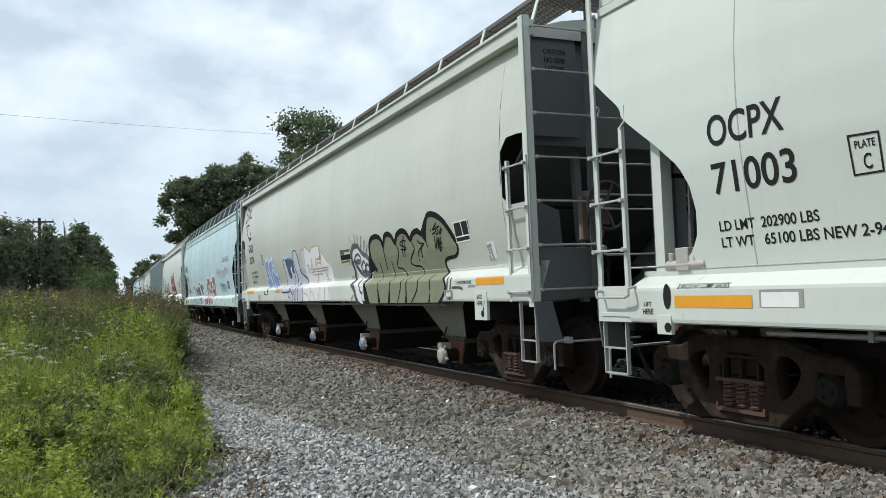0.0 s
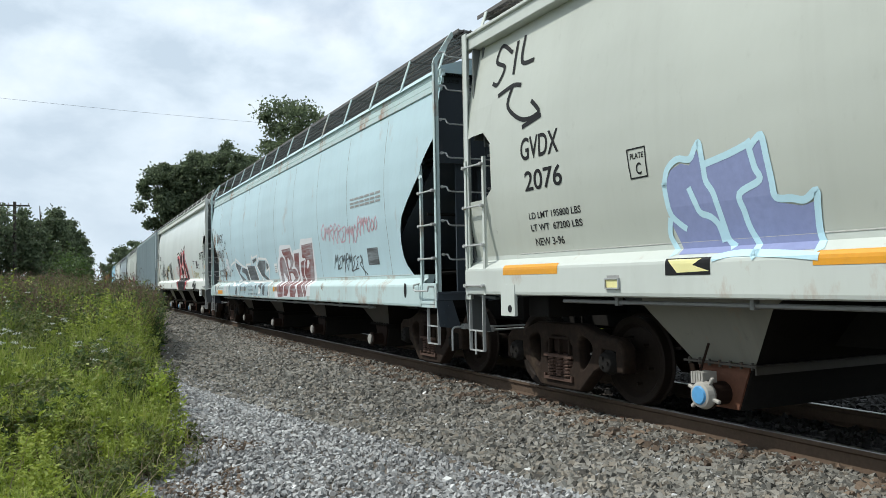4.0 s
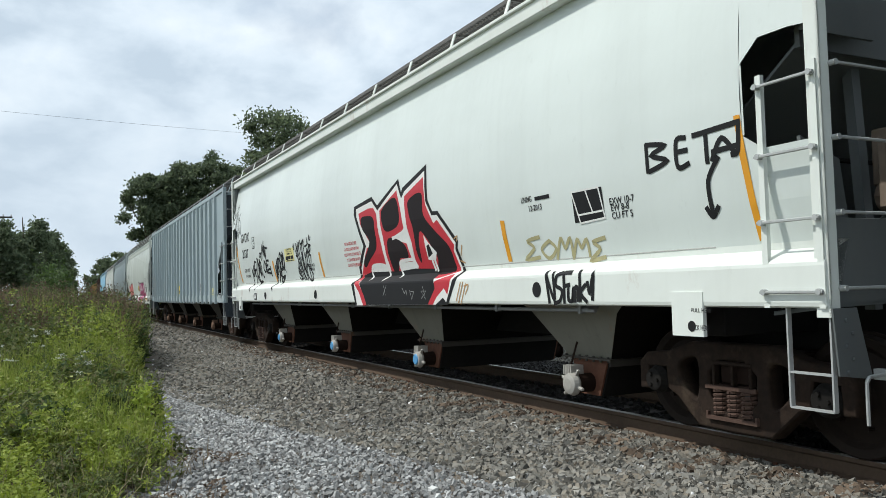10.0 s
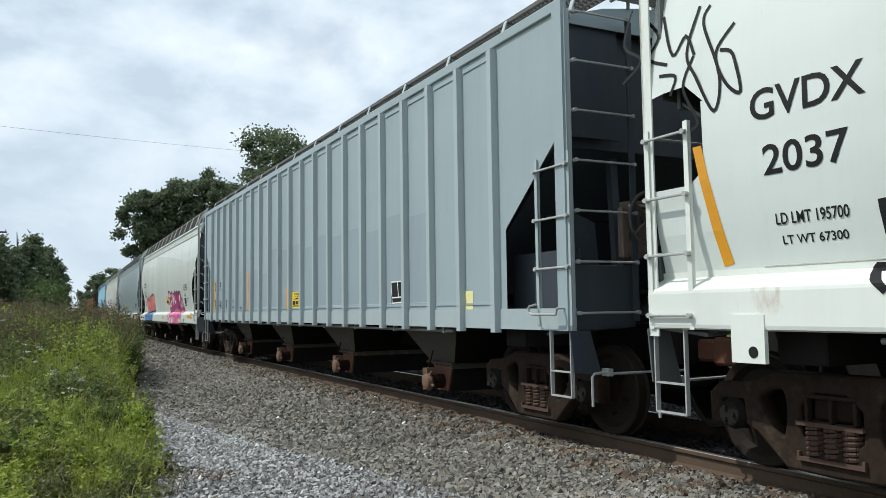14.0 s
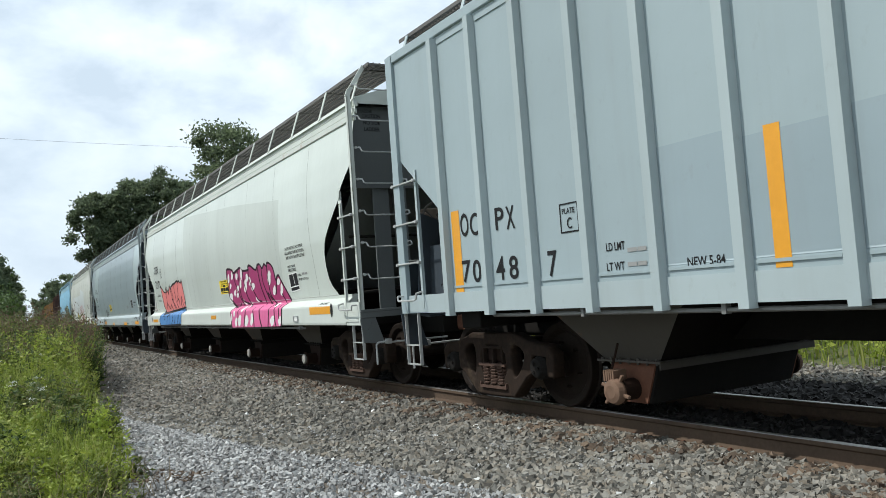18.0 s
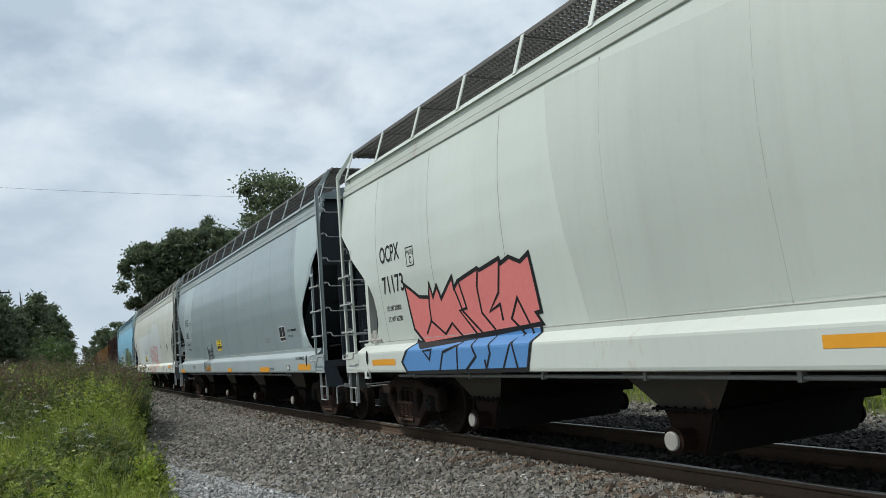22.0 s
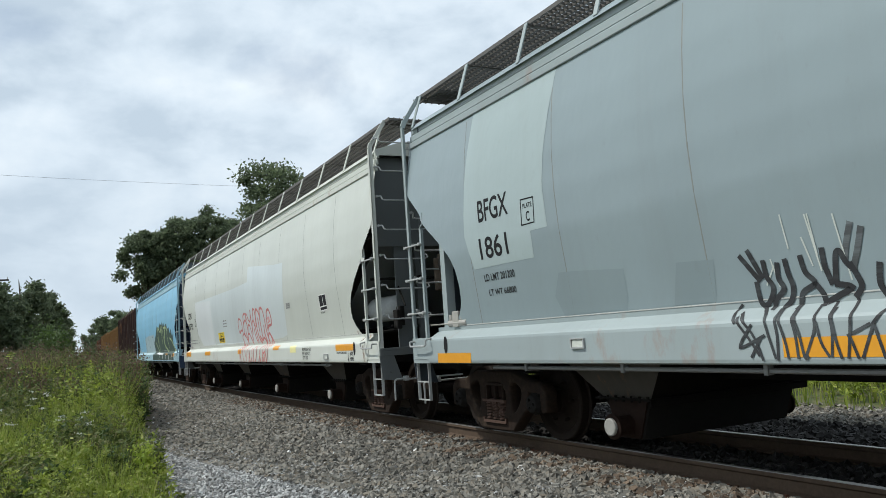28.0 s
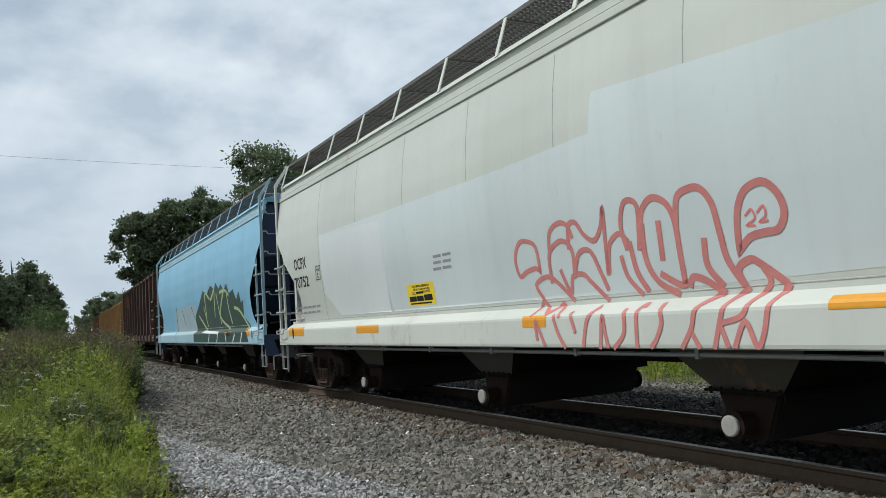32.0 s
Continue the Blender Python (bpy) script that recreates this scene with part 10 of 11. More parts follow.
stones("gravel", p10, R.uniform(0.015, 0.05, len(p10)), PALE, "pale grey fine gravel beside the short grass")
p11 = scatter(9000, 2.2, 30.0, lambda y: track(y)[0] - 1.65, lambda y: track(y)[0] - 0.84, 1.3)
p11 = p11[np.array([math.sin(p[1] * 10.4) + 1.6 * noise.noise(Vector((p[0] * 1.5, p[1] * 0.6, 8.0))) > 0.25 for p in p11])]
stones("dirt", p11, R.uniform(0.028, 0.07, len(p11)), SOIL, "brown dirt and stones round the ends of the ties", 0.4)
p2 = scatter(14000, 24.0, 90.0, lambda y: weed_edge(y) + 0.1, left_of_rail, 1.5)
stones("ballast", p2, R.uniform(0.05, 0.11, len(p2)), BALLAST, "brownish grey crushed stone ballast farther along the track")
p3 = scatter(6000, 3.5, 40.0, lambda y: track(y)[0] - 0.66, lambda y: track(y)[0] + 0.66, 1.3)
stones("ballast", p3, R.uniform(0.04, 0.08, len(p3)), SHADED_STONE, "dark ballast stones between the rails", 0.35)
p4 = scatter(11000, 2.5, 45.0, lambda y: track(y)[0] + 3.7, lambda y: track(y)[0] + 5.5, 1.2)
stones("ballast", p4, R.uniform(0.03, 0.065, len(p4)), BALLAST, "tan crushed stone ballast on the far shoulder")
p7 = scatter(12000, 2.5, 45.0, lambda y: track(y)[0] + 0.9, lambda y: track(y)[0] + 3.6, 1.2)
stones("ballast", p7, R.uniform(0.05, 0.09, len(p7)), SHADED_STONE, "ballast past the far rail, darkened for the train's shadow")
p5 = scatter(40000, 4.2, 17.0, lambda y: weed_edge(y) - 0.1, lambda y: lerp_keys(y, ((4, 5.0), (8, 4.2), (11, 3.1), (14, 2.2), (17, 1.8))), 1.1)
stones("gravel", p5, R.uniform(0.012, 0.045, len(p5)), PALE, "pale grey fine gravel at the edge of the weeds")
p6 = scatter(260, 4.2, 24.0, lambda y: weed_edge(y), left_of_rail, 1.2)
stones("gravel", p6, R.uniform(0.03, 0.065, len(p6)), island_mat("white_stone", ((0.5, 0.5, 0.48), (0.75, 0.75, 0.73))), "scattered white stones on the gravel")
p8 = scatter(16000, 4.4, 9.6, lambda y: weed_edge(y) - 1.5, lambda y: weed_edge(y) + lerp_keys(y, ((4.4, 0.7), (7, 0.75), (8.3, 0.7), (9.6, 0.1))), 1.0)
p8 = p8[np.array([noise.noise(Vector((q[0] * 1.7, q[1] * 1.3, 0.4))) > -0.12 + 0.5 * max(0.0, q[0] - weed_edge(q[1])) for q in p8])]
stones("soil", p8, R.uniform(0.010, 0.034, len(p8)), SOIL, "reddish brown soil crumbs at the weed edge", 0.45)


def blades(name, pts, heights, widths, material, label, lean=0.35, category="grass"):
    """Bent grass blades, three sided faces and all, as one sheet of stuff."""
    n = len(pts)
    a = R.uniform(0, 2 * np.pi, n)
    side = np.stack([np.cos(a), np.sin(a), 0 * a], 1) * widths[:, None]
    b = R.uniform(0, 2 * np.pi, n)
    tip = np.stack([np.cos(b), np.sin(b), 0 * b], 1) * (heights * R.uniform(0.1, 1.0, n) * lean)[:, None]
    up = np.stack([0 * a, 0 * a, heights], 1)
    mid = pts + up * 0.55 + tip * 0.3
    v = np.stack([pts - side, pts + side, mid + side * 0.8, mid - side * 0.8, mid + side * 0.8, mid - side * 0.8, pts + up + tip + side * 0.12, pts + up + tip - side * 0.12], 1)
    v[:, 4], v[:, 5] = v[:, 2], v[:, 3]
    v = np.stack([v[:, 0], v[:, 1], v[:, 2], v[:, 3], v[:, 6], v[:, 7]], 1)
    polys = np.array([(0, 1, 2, 3), (3, 2, 4, 5)])[None] + (np.arange(n) * 6)[:, None, None]
    ob = new(name, mesh_np(name, v.reshape(-1, 3), polys.reshape(-1, 4), material, 4))
    return tagged(ob, label, category, kind="stuff")


def clumpy(pts, freq, amount):
    """Uneven growth: a slow noise over the ground."""
    return np.array([1 + amount * noise.noise(Vector((p[0] * freq, p[1] * freq * 0.7, 3.3))) * 1.6 for p in pts])


def leaf_cloud(centres, sizes, droop=0.5):
    """Leaf-shaped quads, turned at random, as vertices and faces."""
    n = len(centres)
    d = R.normal(size=(n, 3))
    d[:, 2] -= droop
    d /= np.linalg.norm(d, axis=1, keepdims=True)
    e = np.cross(d, R.normal(size=(n, 3)))
    e /= np.linalg.norm(e, axis=1, keepdims=True) + 1e-9
    d *= sizes[:, None]
    e *= sizes[:, None] * 0.55
    v = np.stack([centres - d, centres + e, centres + d, centres - e], 1)
    return v.reshape(-1, 3), np.arange(4 * n).reshape(-1, 4)


GRASS = island_mat("fresh_grass", ((0.12, 0.165, 0.022), (0.22, 0.29, 0.04), (0.32, 0.39, 0.065), (0.42, 0.42, 0.14)), 0.7, 0.4)
LIME = island_mat("yellow_green_weed", ((0.19, 0.25, 0.03), (0.30, 0.37, 0.05), (0.40, 0.44, 0.08)), 0.7, 0.45)
WEED = island_mat("tall_weed", ((0.05, 0.072, 0.018), (0.095, 0.13, 0.03), (0.155, 0.18, 0.05), (0.20, 0.175, 0.085)), 0.8, 0.35)
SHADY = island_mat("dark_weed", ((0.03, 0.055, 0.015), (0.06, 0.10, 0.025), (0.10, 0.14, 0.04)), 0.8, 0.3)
SEED = island_mat("brown_seed_head", ((0.10, 0.065, 0.045), (0.16, 0.11, 0.075), (0.23, 0.17, 0.11)), 0.9, 0.25)
STRAW = island_mat("dead_stalk", ((0.10, 0.075, 0.05), (0.24, 0.19, 0.12), (0.36, 0.30, 0.20)), 0.9, 0.0)


def leafy(name, pts, heights, per, spread, length, material, label, bare=0.15):
    """Leafy weeds: a thin stem each, with pointed leaves all the way up that stand outwards."""
    n = len(pts)
    a0 = R.uniform(0, 2 * np.pi, n)
    lean = np.stack([np.cos(a0), np.sin(a0), 0 * a0], 1) * (heights * R.uniform(0, 0.25, n))[:, None]
    i = np.repeat(np.arange(n), per)
    u = R.uniform(bare, 1.0, len(i))
    a = R.uniform(0, 2 * np.pi, len(i))
    out = np.stack([np.cos(a), np.sin(a), 0 * a], 1)
    c = pts[i] + lean[i] * u[:, None] ** 2 + np.stack([0 * u, 0 * u, heights[i] * u], 1) + out * (spread * R.uniform(0.1, 1.0, len(i)) * (1.15 - 0.7 * u))[:, None]
    d = out + np.stack([0 * u, 0 * u, R.uniform(-0.5, 1.1, len(i))], 1)
    d /= np.linalg.norm(d, axis=1, keepdims=True)
    ln = length * R.uniform(0.5, 1.3, len(i)) * (1.2 - 0.5 * u)
    e = np.cross(d, R.normal(size=(len(i), 3)) * 0.5 + (0, 0, 1))
    e /= np.linalg.norm(e, axis=1, keepdims=True) + 1e-9
    d, e = d * ln[:, None], e * (ln * 0.26)[:, None]
    v = np.stack([c - d * 0.5, c + e, c + d * 0.6, c - e], 1).reshape(-1, 3)
    w = np.stack([np.full(n, 0.004), 0 * a0, 0 * a0], 1)
    tip = pts + lean + np.stack([0 * a0, 0 * a0, heights], 1)
    v = np.concatenate([v, np.stack([pts - w, pts + w, tip + w * 0.3, tip - w * 0.3], 1).reshape(-1, 3)])
    ob = new(name, mesh_np(name, v, np.arange(len(v)).reshape(-1, 4), material, 4))
    return tagged(ob, label, "weeds", kind="stuff")


def patch(pts, lo, hi, freq=0.55, seed=0.0):
    """Keep the points where a slow noise over the ground lies in a range: each kind of weed grows in patches."""
    k = [lo <= noise.noise(Vector((p[0] * freq * 1.6 + seed, p[1] * freq, seed))) < hi for p in pts]
    return pts[np.array(k)]


left_lo = lambda y: -0.11 * y - 0.6
edge = lambda y: weed_edge(y) - 0.05
ragged = lambda y: weed_edge(y) + 0.18 * math.sin(y * 5.3) + 0.12 * math.sin(y * 11.7)
rise = lambda p: np.interp(p[:, 1], (5, 8, 10, 13, 17, 21, 30, 40), (0.16, 0.28, 0.42, 0.62, 0.95, 1.30, 1.50, 1.55))

# low growth with bare soil between, near the gravel's edge
g1 = patch(scatter(9000, 4.5, 9.5, left_lo, lambda y: weed_edge(y) - 0.12, 1.0), -0.12, 9, 1.5, 2.0)
blades("grass", g1, R.uniform(0.05, 0.22, len(g1)) * clumpy(g1, 2.4, 0.7), R.uniform(0.003, 0.007, len(g1)), GRASS, "short bright green grass at the edge of the gravel", 0.9)
p = patch(scatter(1500, 4.5, 10.0, left_lo, ragged, 1.0), -0.05, 9, 1.2, 7.0)
leafy("weeds", p, rise(p) * R.uniform(0.5, 1.2, len(p)), 22, 0.09, 0.055, LIME, "low yellow-green leafy weeds over bare soil")
p = patch(scatter(1300, 4.8, 12.0, left_lo, ragged, 1.0), -9, 0.05, 1.2, 7.0)
leafy("weeds", p, rise(p) * R.uniform(0.5, 1.1, len(p)), 24, 0.10, 0.06, WEED, "low dark green weeds over bare soil")
p = scatter(420, 5.0, 9.5, lambda y: weed_edge(y) - 1.4, lambda y: weed_edge(y) + 0.35, 1.0)
blades("dead_stalks", p, R.uniform(0.08, 0.34, len(p)), R.uniform(0.002, 0.005, len(p)), STRAW, "thin dead stalks on the bare soil", 0.9, "weeds")
g0 = scatter(9000, -9.0, 4.6, lambda y: -3.5, lambda y: weed_edge(y) + 0.1, 1.0)
blades("grass", g0, R.uniform(0.04, 0.16, len(g0)) * clumpy(g0, 2.0, 0.6), R.uniform(0.003, 0.007, len(g0)), GRASS, "short green grass where the camera stands", 0.9)
p = scatter(700, -9.0, 4.6, lambda y: -3.5, lambda y: weed_edge(y), 1.0)
leafy("weeds", p, R.uniform(0.06, 0.2, len(p)), 18, 0.09, 0.05, WEED, "low weeds in the short grass")
# knee-high growth in patches
g2 = scatter(16000, 8.5, 20.0, left_lo, edge, 1.0)
h2 = rise(g2) * R.uniform(0.5, 1.15, len(g2)) * clumpy(g2, 1.1, 0.45)
blades("grass", g2, h2, R.uniform(0.004, 0.009, len(g2)), GRASS, "knee-high green grass among the weeds", 0.5)
for lo, hi, seed, count, mat, per, text in ((0.0, 9, 1.0, 1900, GRASS, 40, "knee-high bright green leafy weeds"), (-9, 0.05, 1.0, 1700, WEED, 40, "knee-high dark green leafy weeds"), (0.12, 9, 5.0, 1700, LIME, 44, "yellow-green weeds in a bright patch"), (-9, -0.2, 9.0, 1300, SHADY, 40, "shaded dark weeds between the brighter ones")):
    p = patch(scatter(count, 8.5, 20.5, left_lo, ragged, 1.0), lo, hi, 0.6, seed)
    leafy("weeds", p, rise(p) * R.uniform(0.7, 1.2, len(p)) * clumpy(p, 0.9, 0.4), per, 0.13, 0.085, mat, text)
# tall growth towards the back, brown with seed along its top
g3 = scatter(15000, 17.0, 42.0, left_lo, lambda y: weed_edge(y) - 0.05, 1.25)
h3 = rise(g3) * R.uniform(0.7, 1.1, len(g3)) * clumpy(g3, 0.7, 0.25)
blades("tall_weeds", g3, h3, R.uniform(0.004, 0.010, len(g3)), WEED, "tall dark green grass beside the track", 0.3, "weeds")
for lo, hi, seed, count, mat, text in ((-0.1, 9, 3.0, 2200, WEED, "tall leafy green weeds beside the track"), (-9, 0.1, 3.0, 2200, SHADY, "tall dark weeds beside the track"), (0.25, 9, 8.0, 1300, GRASS, "tall bright green weeds beside the track")):
    p = patch(scatter(count, 17.5, 42.0, left_lo, edge, 1.2), lo, hi, 0.4, seed)
    leafy("tall_weeds", p, rise(p) * R.uniform(0.75, 1.1, len(p)) * clumpy(p, 0.7, 0.25), 44, 0.16, 0.11, mat, text, 0.25)
# the dark brown clump that stands forward at the gravel's edge
p = scatter(420, 18.4, 25.0, lambda y: weed_edge(y) - 1.6, lambda y: weed_edge(y) + 0.05, 1.0)
hp = R.uniform(0.9, 1.5, len(p))
leafy("tall_weeds", p, hp, 46, 0.15, 0.10, SHADY, "dark brown-green clump of tall weeds at the gravel edge", 0.05)
tops = np.concatenate([np.repeat(p, 26, 0) + np.stack([R.normal(0, 0.06, 26 * len(p)), R.normal(0, 0.06, 26 * len(p)), np.repeat(hp, 26) * R.uniform(0.55, 1.12, 26 * len(p))], 1)])
k = R.choice(len(g3), 3000, replace=False)
q = np.repeat(g3[k], 16, 0) + np.stack([R.normal(0, 0.045, 16 * 3000), R.normal(0, 0.045, 16 * 3000), np.repeat(h3[k], 16) * R.uniform(0.82, 1.12, 16 * 3000)], 1)
tops = np.concatenate([tops, q])
v, f = leaf_cloud(tops, R.uniform(0.012, 0.035, len(tops)), -1.5)
tagged(new("seed_heads", mesh_np("seed_heads", v, f, SEED, 4)), "brown seed heads on the tall weeds", "weeds", kind="stuff")
g4 = scatter(9000, 40.0, 120.0, left_lo, lambda y: weed_edge(y), 1.3)
blades("tall_weeds", g4, R.uniform(1.0, 1.75, len(g4)), R.uniform(0.02, 0.05, len(g4)), WEED, "tall dark green weeds far along the track", 0.3, "weeds")
# white umbels, several heads to a plant
cl = []
for _ in range(26):
    y = rng.uniform(10.5, 19)
    x = rng.uniform(left_lo(y) + 0.6, weed_edge(y) - 0.6)
    top = ground_z(x, y) + lerp_keys(y, ((10, 0.62), (14, 0.85), (19, 1.25)))
    for _ in range(rng.randint(1, 3)):
        c = np.array((x + rng.gauss(0, 0.12), y + rng.gauss(0, 0.12), top + rng.uniform(-0.12, 0.10)))
        cl.append(c + R.normal(0, 1, (30, 3)) * (0.027, 0.027, 0.008))
cl = np.concatenate(cl)
v, f = leaf_cloud(cl, R.uniform(0.006, 0.011, len(cl)), 4.0)
tagged(new("white_flowers", mesh_np("white_flowers", v, f, plain("white_petal", (0.72, 0.73, 0.66), 0.8, 0, 0.1), 4)), "flat white wildflower heads above the grass", "flowers", kind="stuff")
# the yellow-green sprig at the gravel's edge
sp = tagged(new("sprig"), "bright yellow-green young weed at the gravel edge", "weed")
sp.location = (1.08, 10.3, ground_z(1.08, 10.3))
bm = bmesh.new()
for k in range(5):
    cyl(bm, (0.03 * k - 0.06, 0.02 * k, -0.02), (0.05 * k - 0.1, 0.03 * k, 0.42 + 0.05 * (k % 3)), 0.006, 5)
part("stem", bm, GRASS, sp)
c = np.stack([R.normal(0, 0.07, 500), R.normal(0, 0.07, 500), R.uniform(0.05, 0.58, 500)], 1)
v, f = leaf_cloud(c, R.uniform(0.014, 0.038, 500), 0.0)
part("leaves", mesh_np("leaves", v, f, island_mat("yellow_green_leaf", ((0.24, 0.34, 0.04), (0.42, 0.48, 0.07)), 0.7, 0.35), 4), None, sp)
# grass beyond the track
g5 = scatter(22000, 2.0, 60.0, lambda y: track(y)[0] + 5.2, lambda y: track(y)[0] + 15, 1.2)
blades("grass", g5, R.uniform(0.3, 0.8, len(g5)) * clumpy(g5, 0.8, 0.5), R.uniform(0.006, 0.016, len(g5)), GRASS, "sunlit grass bank beyond the track", 0.6)
p = scatter(2600, 2.0, 40.0, lambda y: track(y)[0] + 5.6, lambda y: track(y)[0] + 15, 1.2)
leafy("weeds", p, R.uniform(0.4, 1.0, len(p)), 36, 0.18, 0.12, LIME, "bright leafy weeds on the bank beyond the track")

# ---- trees ----
BARK = plain("grey_brown_bark", (0.10, 0.08, 0.06), 0.95, 0, 0.4, 9)
LEAF = island_mat("oak_leaf", ((0.075, 0.10, 0.06), (0.11, 0.145, 0.08), (0.15, 0.19, 0.105), (0.20, 0.24, 0.135)), 0.85, 0.5)
LEAF2 = island_mat("light_leaf", ((0.08, 0.105, 0.06), (0.115, 0.15, 0.08), (0.16, 0.20, 0.105), (0.21, 0.25, 0.145)), 0.85, 0.5)


def tree(x, y, top, rx, low, n, leaf, label, clumps=60, seed=1, size=0.2):
    """A tapered trunk with limbs that reach into a crown of many uneven leaf clumps between the heights low and top."""
    g = np.random.default_rng(seed)
    z0 = ground_z(x, y) - 0.1
    ob = tagged(new("tree"), label, "tree", "trees along the railway")
    ob.location = (x, y, z0)
    bm = bmesh.new()
    h, low = top - z0, low - z0
    rz = (h - low) / 2
    zc = low + rz
    pts = [Vector((0, 0, 0)), Vector((g.normal(0, 0.1), g.normal(0, 0.1), h * 0.3)), Vector((g.normal(0, 0.25), g.normal(0, 0.25), h * 0.62)), Vector((0, 0, h * 0.9))]
    rad = [0.024 * h, 0.018 * h, 0.011 * h, 0.003 * h]
    for (a, ra), (b, rb) in zip(zip(pts, rad), zip(pts[1:], rad[1:])):
        cyl(bm, a, b, ra, 10, rb)
    big = g.normal(size=(7, 3))
    big /= np.linalg.norm(big, axis=1, keepdims=True)
    lobe = g.uniform(0.86, 1.06, 7)
    cs = []
    for k in range(clumps):
        d = g.normal(size=3)
        d /= np.linalg.norm(d)
        j = int(np.argmax(big @ d))
        r = g.uniform(0.25, 1.0) ** 0.45 * lobe[j] * 0.94
        cs.append((d * (rx, rx, rz) * r + (0, 0, zc), g.uniform(0.10, 0.22) * rx))
    for k, (c, r) in enumerate(cs):
        if k % 3 == 0:
            st = pts[1].lerp(pts[2], g.uniform(0, 1))
            mid = st.lerp(Vector(c), 0.5) + Vector((0, 0, 0.03 * h))
            cyl(bm, st, mid, 0.007 * h, 6, 0.004 * h)
            cyl(bm, mid, c, 0.004 * h, 5, 0.001 * h)
    part("trunk", bm, BARK, ob)
    per = n // clumps
    cen = []
    for c, r in cs:
        cen.append(c + g.normal(size=(per, 3)) * r * (0.62, 0.62, 0.5))
    cen = np.concatenate(cen)
    v, f = leaf_cloud(cen, g.uniform(0.6, 1.3, len(cen)) * size, 0.3)
    part("crown", mesh_np("crown", v, f, leaf, 4), None, ob)
    return ob


tree(16.4, 59.6, 16.1, 4.0, 7.6, 14000, LEAF2, "tall airy green tree standing behind the train", 70, 11, 0.15)
tree(10.9, 94.0, 15.9, 3.3, 6.9, 17000, LEAF, "dense dark green tree beside the track", 64, 12, 0.19)
tree(13.6, 93.0, 17.0, 3.5, 5.7, 17000, LEAF, "dense dark green tree beside the track", 64, 13, 0.19)
tree(16.6, 92.0, 18.2, 3.5, 5.6, 17000, LEAF, "dense dark green tree beside the track", 64, 14, 0.19)
tree(20.6, 97.0, 18.2, 3.4, 5.9, 17000, LEAF, "dense dark green tree beside the track", 64, 15, 0.19)
tree(15.1, 110.0, 16.8, 3.6, 6.4, 17000, LEAF, "dense dark green tree beside the track", 64, 16, 0.19)
tree(18.1, 90.0, 16.5, 2.8, 6.3, 17000, LEAF, "dense dark green tree beside the track", 64, 17, 0.19)
tree(-9.0, 68.0, 8.6, 3.9, 0.2, 13000, LEAF, "rounded dark green tree behind the weeds", 60, 30, 0.15)
tree(-6.4, 70.0, 8.5, 3.7, 0.2, 13000, LEAF, "rounded dark green tree behind the weeds", 60, 31, 0.15)
tree(-3.8, 72.0, 8.7, 3.3, 0.2, 13000, LEAF, "rounded dark green tree behind the weeds", 60, 32, 0.15)
tree(-1.6, 76.0, 9.5, 2.9, 0.2, 13000, LEAF, "rounded dark green tree behind the weeds", 60, 33, 0.15)
tree(-0.3, 86.0, 9.2, 2.4, 0.2, 13000, LEAF, "rounded dark green tree behind the weeds", 60, 34, 0.15)
tree(0.9, 98.0, 9.3, 2.1, 0.2, 13000, LEAF, "rounded dark green tree behind the weeds", 60, 35, 0.15)
tree(1.9, 112.0, 9.4, 2.0, 0.2, 13000, LEAF, "rounded dark green tree behind the weeds", 60, 36, 0.15)
tree(2.8, 128.0, 9.2, 1.9, 0.2, 13000, LEAF, "rounded dark green tree behind the weeds", 60, 37, 0.15)
tree(20.1, 185.0, 13.3, 5.0, 0.2, 6000, LEAF, "dark green tree in a distant row along the track", 44, 60, 0.34)
tree(18.6, 200.0, 13.7, 4.5, 0.2, 6000, LEAF, "dark green tree in a distant row along the track", 44, 61, 0.34)
tree(16.9, 215.0, 13.9, 4.5, 0.2, 6000, LEAF, "dark green tree in a distant row along the track", 44, 62, 0.34)
tree(16.3, 245.0, 14.1, 4.5, 0.2, 6000, LEAF, "dark green tree in a distant row along the track", 44, 63, 0.34)
tree(16.2, 290.0, 13.3, 4.5, 0.2, 6000, LEAF, "dark green tree in a distant row along the track", 44, 64, 0.34)
tree(17.3, 360.0, 11.7, 5.0, 0.2, 6000, LEAF, "dark green tree in a distant row along the track", 44, 65, 0.34)
for k in range(9):
    tree(26 + 7 * k + 3 * math.sin(k * 2.0), 34 + 5 * math.sin(k * 1.3) - 2.5 * k, 7.8 + 1.5 * math.sin(k * 3.1), 3.6, 1.2, 4200, LEAF2, "small green tree beyond the grass bank", 36, 80 + k, 0.17)
bush = tagged(new("bush"), "light green bush at the foot of the trees", "bush")
bush.location = (0.7, 66, ground_z(0.7, 66))
bm = bmesh.new()
for k in range(6):
    cyl(bm, (0, 0, -0.1), (math.cos(k) * 0.7, math.sin(k) * 0.7, 2.6), 0.03, 5, 0.01)
part("stem", bm, BARK, bush)
c = np.random.default_rng(5).normal(0, 1, (2600, 3)) * (0.75, 0.75, 0.8) + (0, 0, 2.3)
v, f = leaf_cloud(c, np.random.default_rng(6).uniform(0.06, 0.13, len(c)), 0.3)
part("leaves", mesh_np("leaves", v, f, island_mat("bush_leaf", ((0.055, 0.10, 0.025), (0.11, 0.17, 0.04)), 0.6, 0.3), 4), None, bush)

# ---- utility pole and wire ----
WOOD = plain("weathered_pole_wood", (0.06, 0.05, 0.042), 0.9, 0, 0.35, 10)


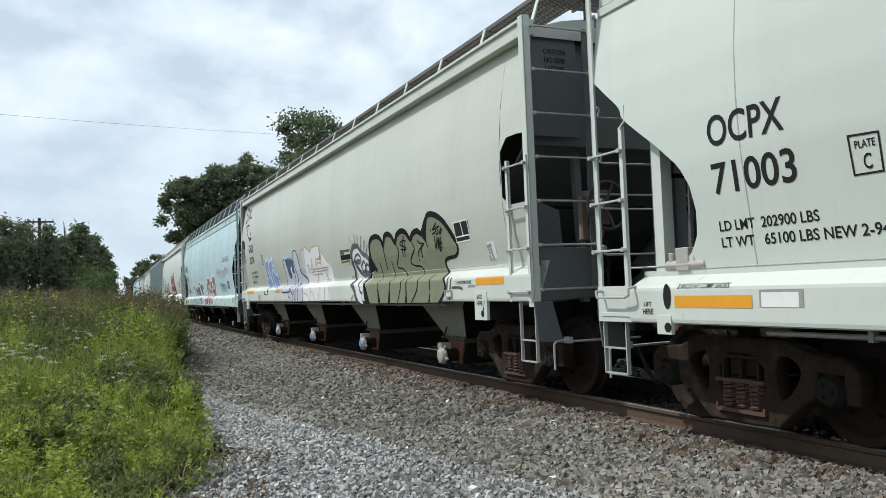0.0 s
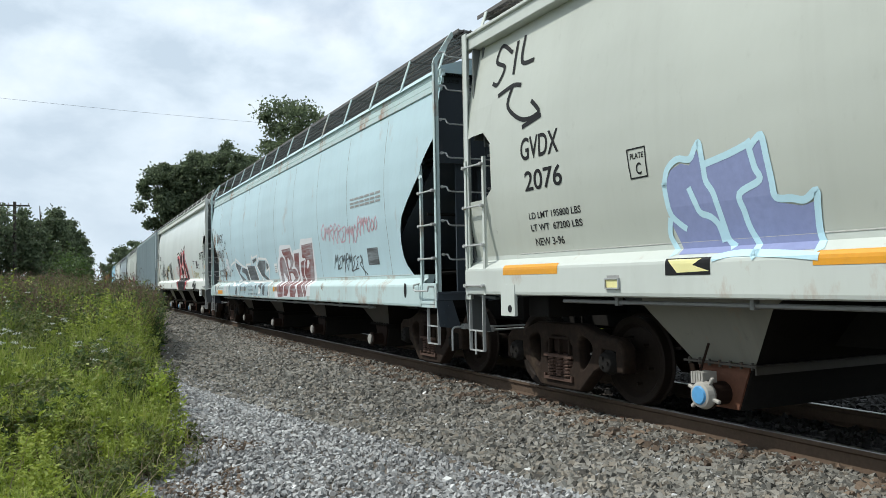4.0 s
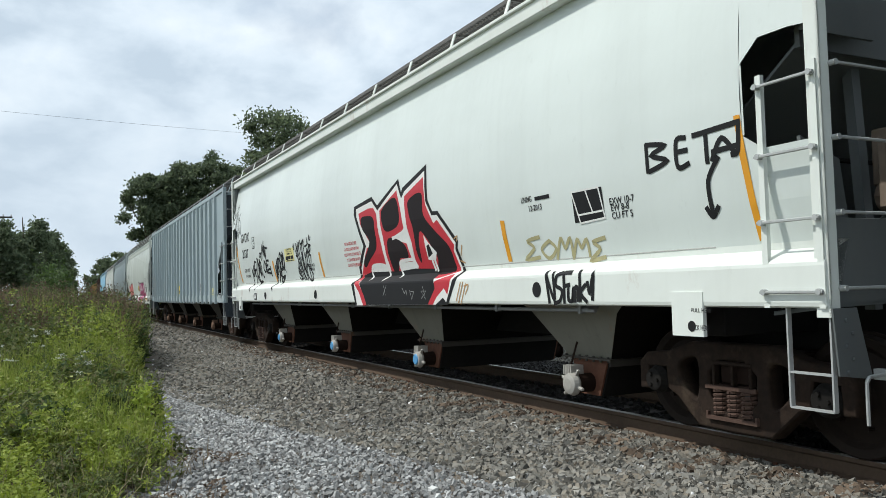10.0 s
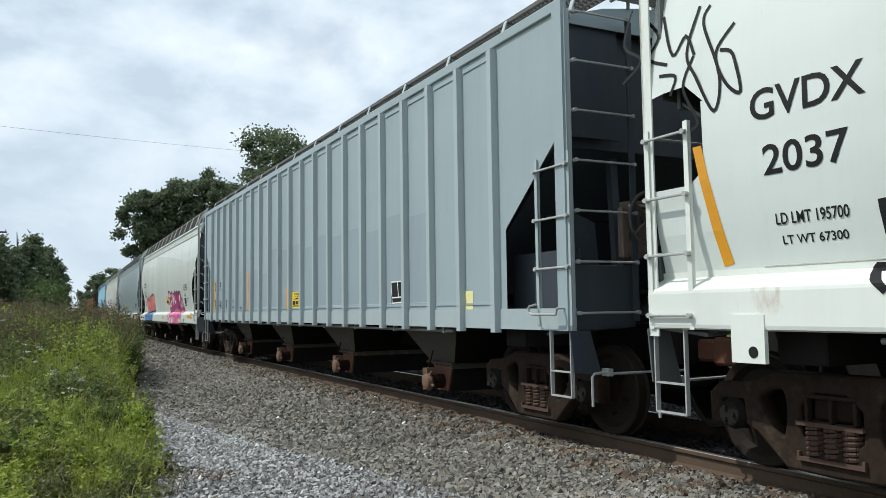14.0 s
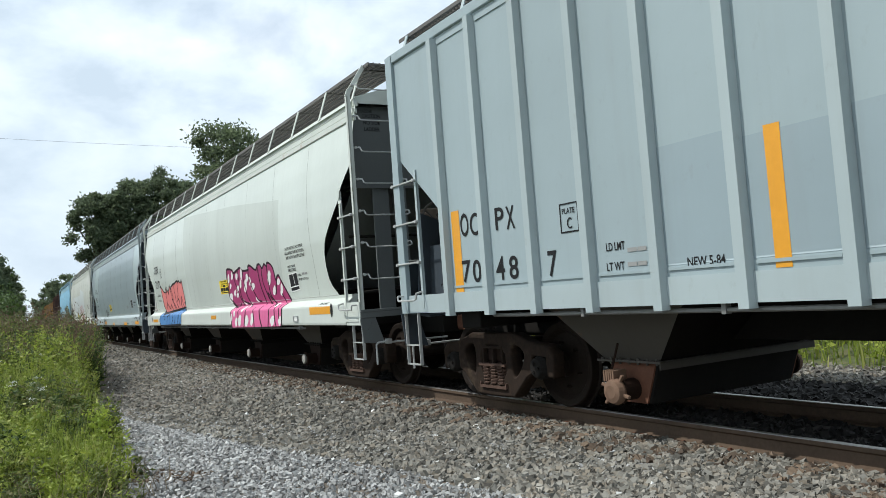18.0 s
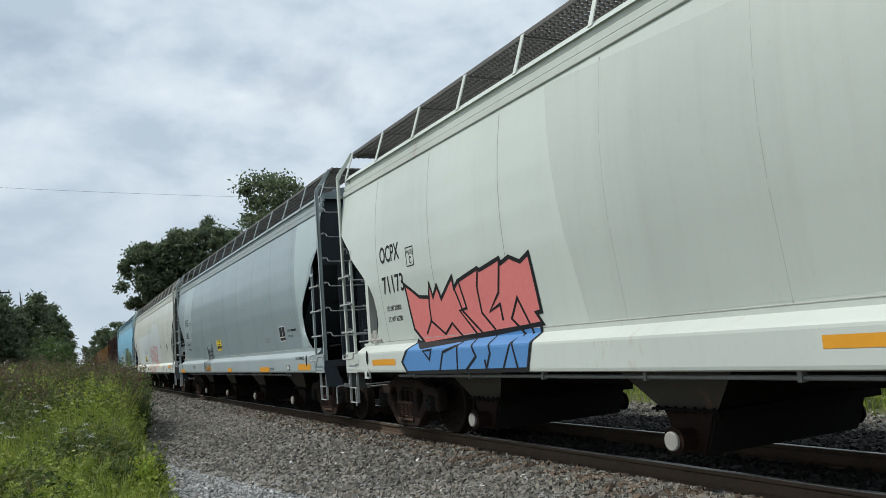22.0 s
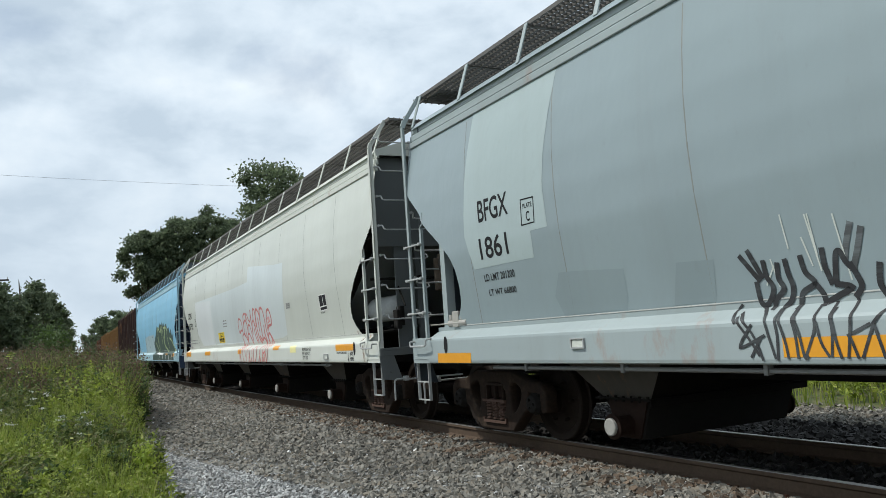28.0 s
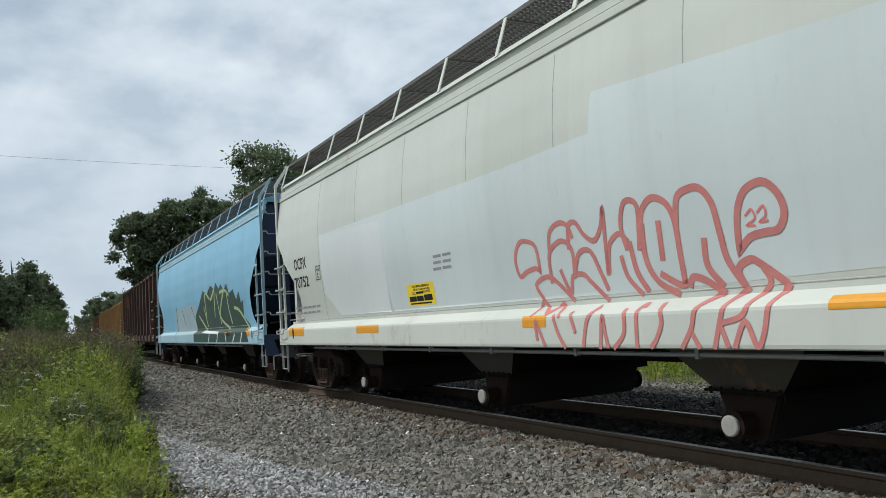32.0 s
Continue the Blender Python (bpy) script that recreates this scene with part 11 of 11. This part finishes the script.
def utility_pole(x, y, h, arm, label):
    ob = tagged(new("utility_pole"), label, "pole")
    ob.location = (x, y, ground_z(x, y))
    bm = bmesh.new()
    cyl(bm, (0, 0, -0.2), (0, 0, h), 0.16, 12, 0.11)
    part("pole", bm, WOOD, ob)
    bm = bmesh.new()
    bx(bm, -arm / 2, arm / 2, -0.06, 0.06, h - 0.35, h - 0.23)
    part("crossarm", bm, WOOD, ob)
    for k in (-0.46, -0.2, 0.2, 0.46):
        bm = bmesh.new()
        cyl(bm, (k * arm, 0, h - 0.23), (k * arm, 0, h - 0.08), 0.035, 8)
        part("insulator", bm, CAP, ob)
    return ob


utility_pole(-3.2, 70, 7.9, 2.1, "weathered wooden utility pole with a crossarm")
utility_pole(-26, 45.5, 12.5, 1.6, "wooden pole that carries the wire across the track")
utility_pole(46, 51, 12.5, 1.6, "wooden pole that carries the wire across the track")
bm = bmesh.new()
a, b = Vector((-26, 45.5, 12.65)), Vector((46, 51, 12.75))
prev = None
for k in range(41):
    u = k / 40
    w = a.lerp(b, u) - Vector((0, 0, 1.3 * 4 * u * (1 - u)))
    if prev:
        cyl(bm, prev, w, 0.006, 5)
    prev = w
tagged(new("overhead_wire", mesh_of("overhead_wire", bm, DARK)), "thin dark overhead wire across the track", "wire")

# ---- pale shed beyond the trees ----
shed = tagged(new("shed"), "long low white shed beyond the grass", "building")
shed.location = (38, 26, ground_z(38, 26))
shed.rotation_euler = (0, 0, radians(-35))
WALLM = plain("white_siding", (0.62, 0.62, 0.60), 0.7, 0, 0.15, 3)
bm = bmesh.new()
bx(bm, -3, 3, -14, 14, -0.2, 3.4)
part("wall", bm, WALLM, shed)
bm = bmesh.new()
plate(bm, [(-3.3, -14.3, 3.4), (0, -14.3, 4.6), (3.3, -14.3, 3.4)], (0, 28.6, 0))
part("roof", bm, plain("grey_roof", (0.25, 0.25, 0.25), 0.6, 0, 0.2), shed)
for k in range(5):
    bm = bmesh.new()
    bx(bm, -3.04, -2.98, -11 + 5 * k, -9.6 + 5 * k, 1.0, 2.2)
    part("window", bm, plain("dark_window", (0.05, 0.06, 0.07), 0.15), shed)


# ---- motion ----
RUN = (-0.0, 4.34, 8.69, 13.03, 17.36, 21.68, 26.0, 30.3, 34.6, 38.89, 43.16, 47.41, 51.63, 55.82, 59.97, 64.09, 68.18, 72.24, 76.26, 80.25, 84.21, 88.14, 92.02, 95.86, 99.66, 103.41, 107.1, 110.76, 114.36, 117.94, 121.49, 125.03, 128.54)


def travelled(t):
    i = min(int(t), 31)
    f = t - i
    a, b = RUN[i], RUN[i + 1]
    m0 = (RUN[i + 1] - RUN[max(i - 1, 0)]) / (1 if i == 0 else 2)
    m1 = (RUN[min(i + 2, 32)] - RUN[i]) / (1 if i == 31 else 2)
    return (2 * f**3 - 3 * f**2 + 1) * a + (f**3 - 2 * f**2 + f) * m0 + (-2 * f**3 + 3 * f**2) * b + (f**3 - f**2) * m1


def car_pose(q):
    """The pose of a car whose near end is q metres along: it rides on its two trucks."""
    x0, y0, _ = track(q + TRUCK)
    x1, y1, _ = track(q + LEN - TRUCK)
    d = Vector((x1 - x0, y1 - y0, 0)).normalized()
    o = Vector((x0, y0, RAIL_Z)) - d * TRUCK
    return Matrix.Translation(o) @ Matrix.Rotation(-math.atan2(d.x, d.y), 4, "Z")


def motions():
    for car, q in TRAIN:
        walk(car, [(t * 0.5, car_pose(q - travelled(t * 0.5))) for t in range(65)])
    turns = [(k * 0.16, travelled(k * 0.16) / WHEEL_R) for k in range(201)]
    for ws, w in WHEELSETS:
        walk(ws, [(t, Matrix.Translation((0, w, WHEEL_R)) @ Matrix.Rotation(a, 4, "X")) for t, a in turns])


motions()
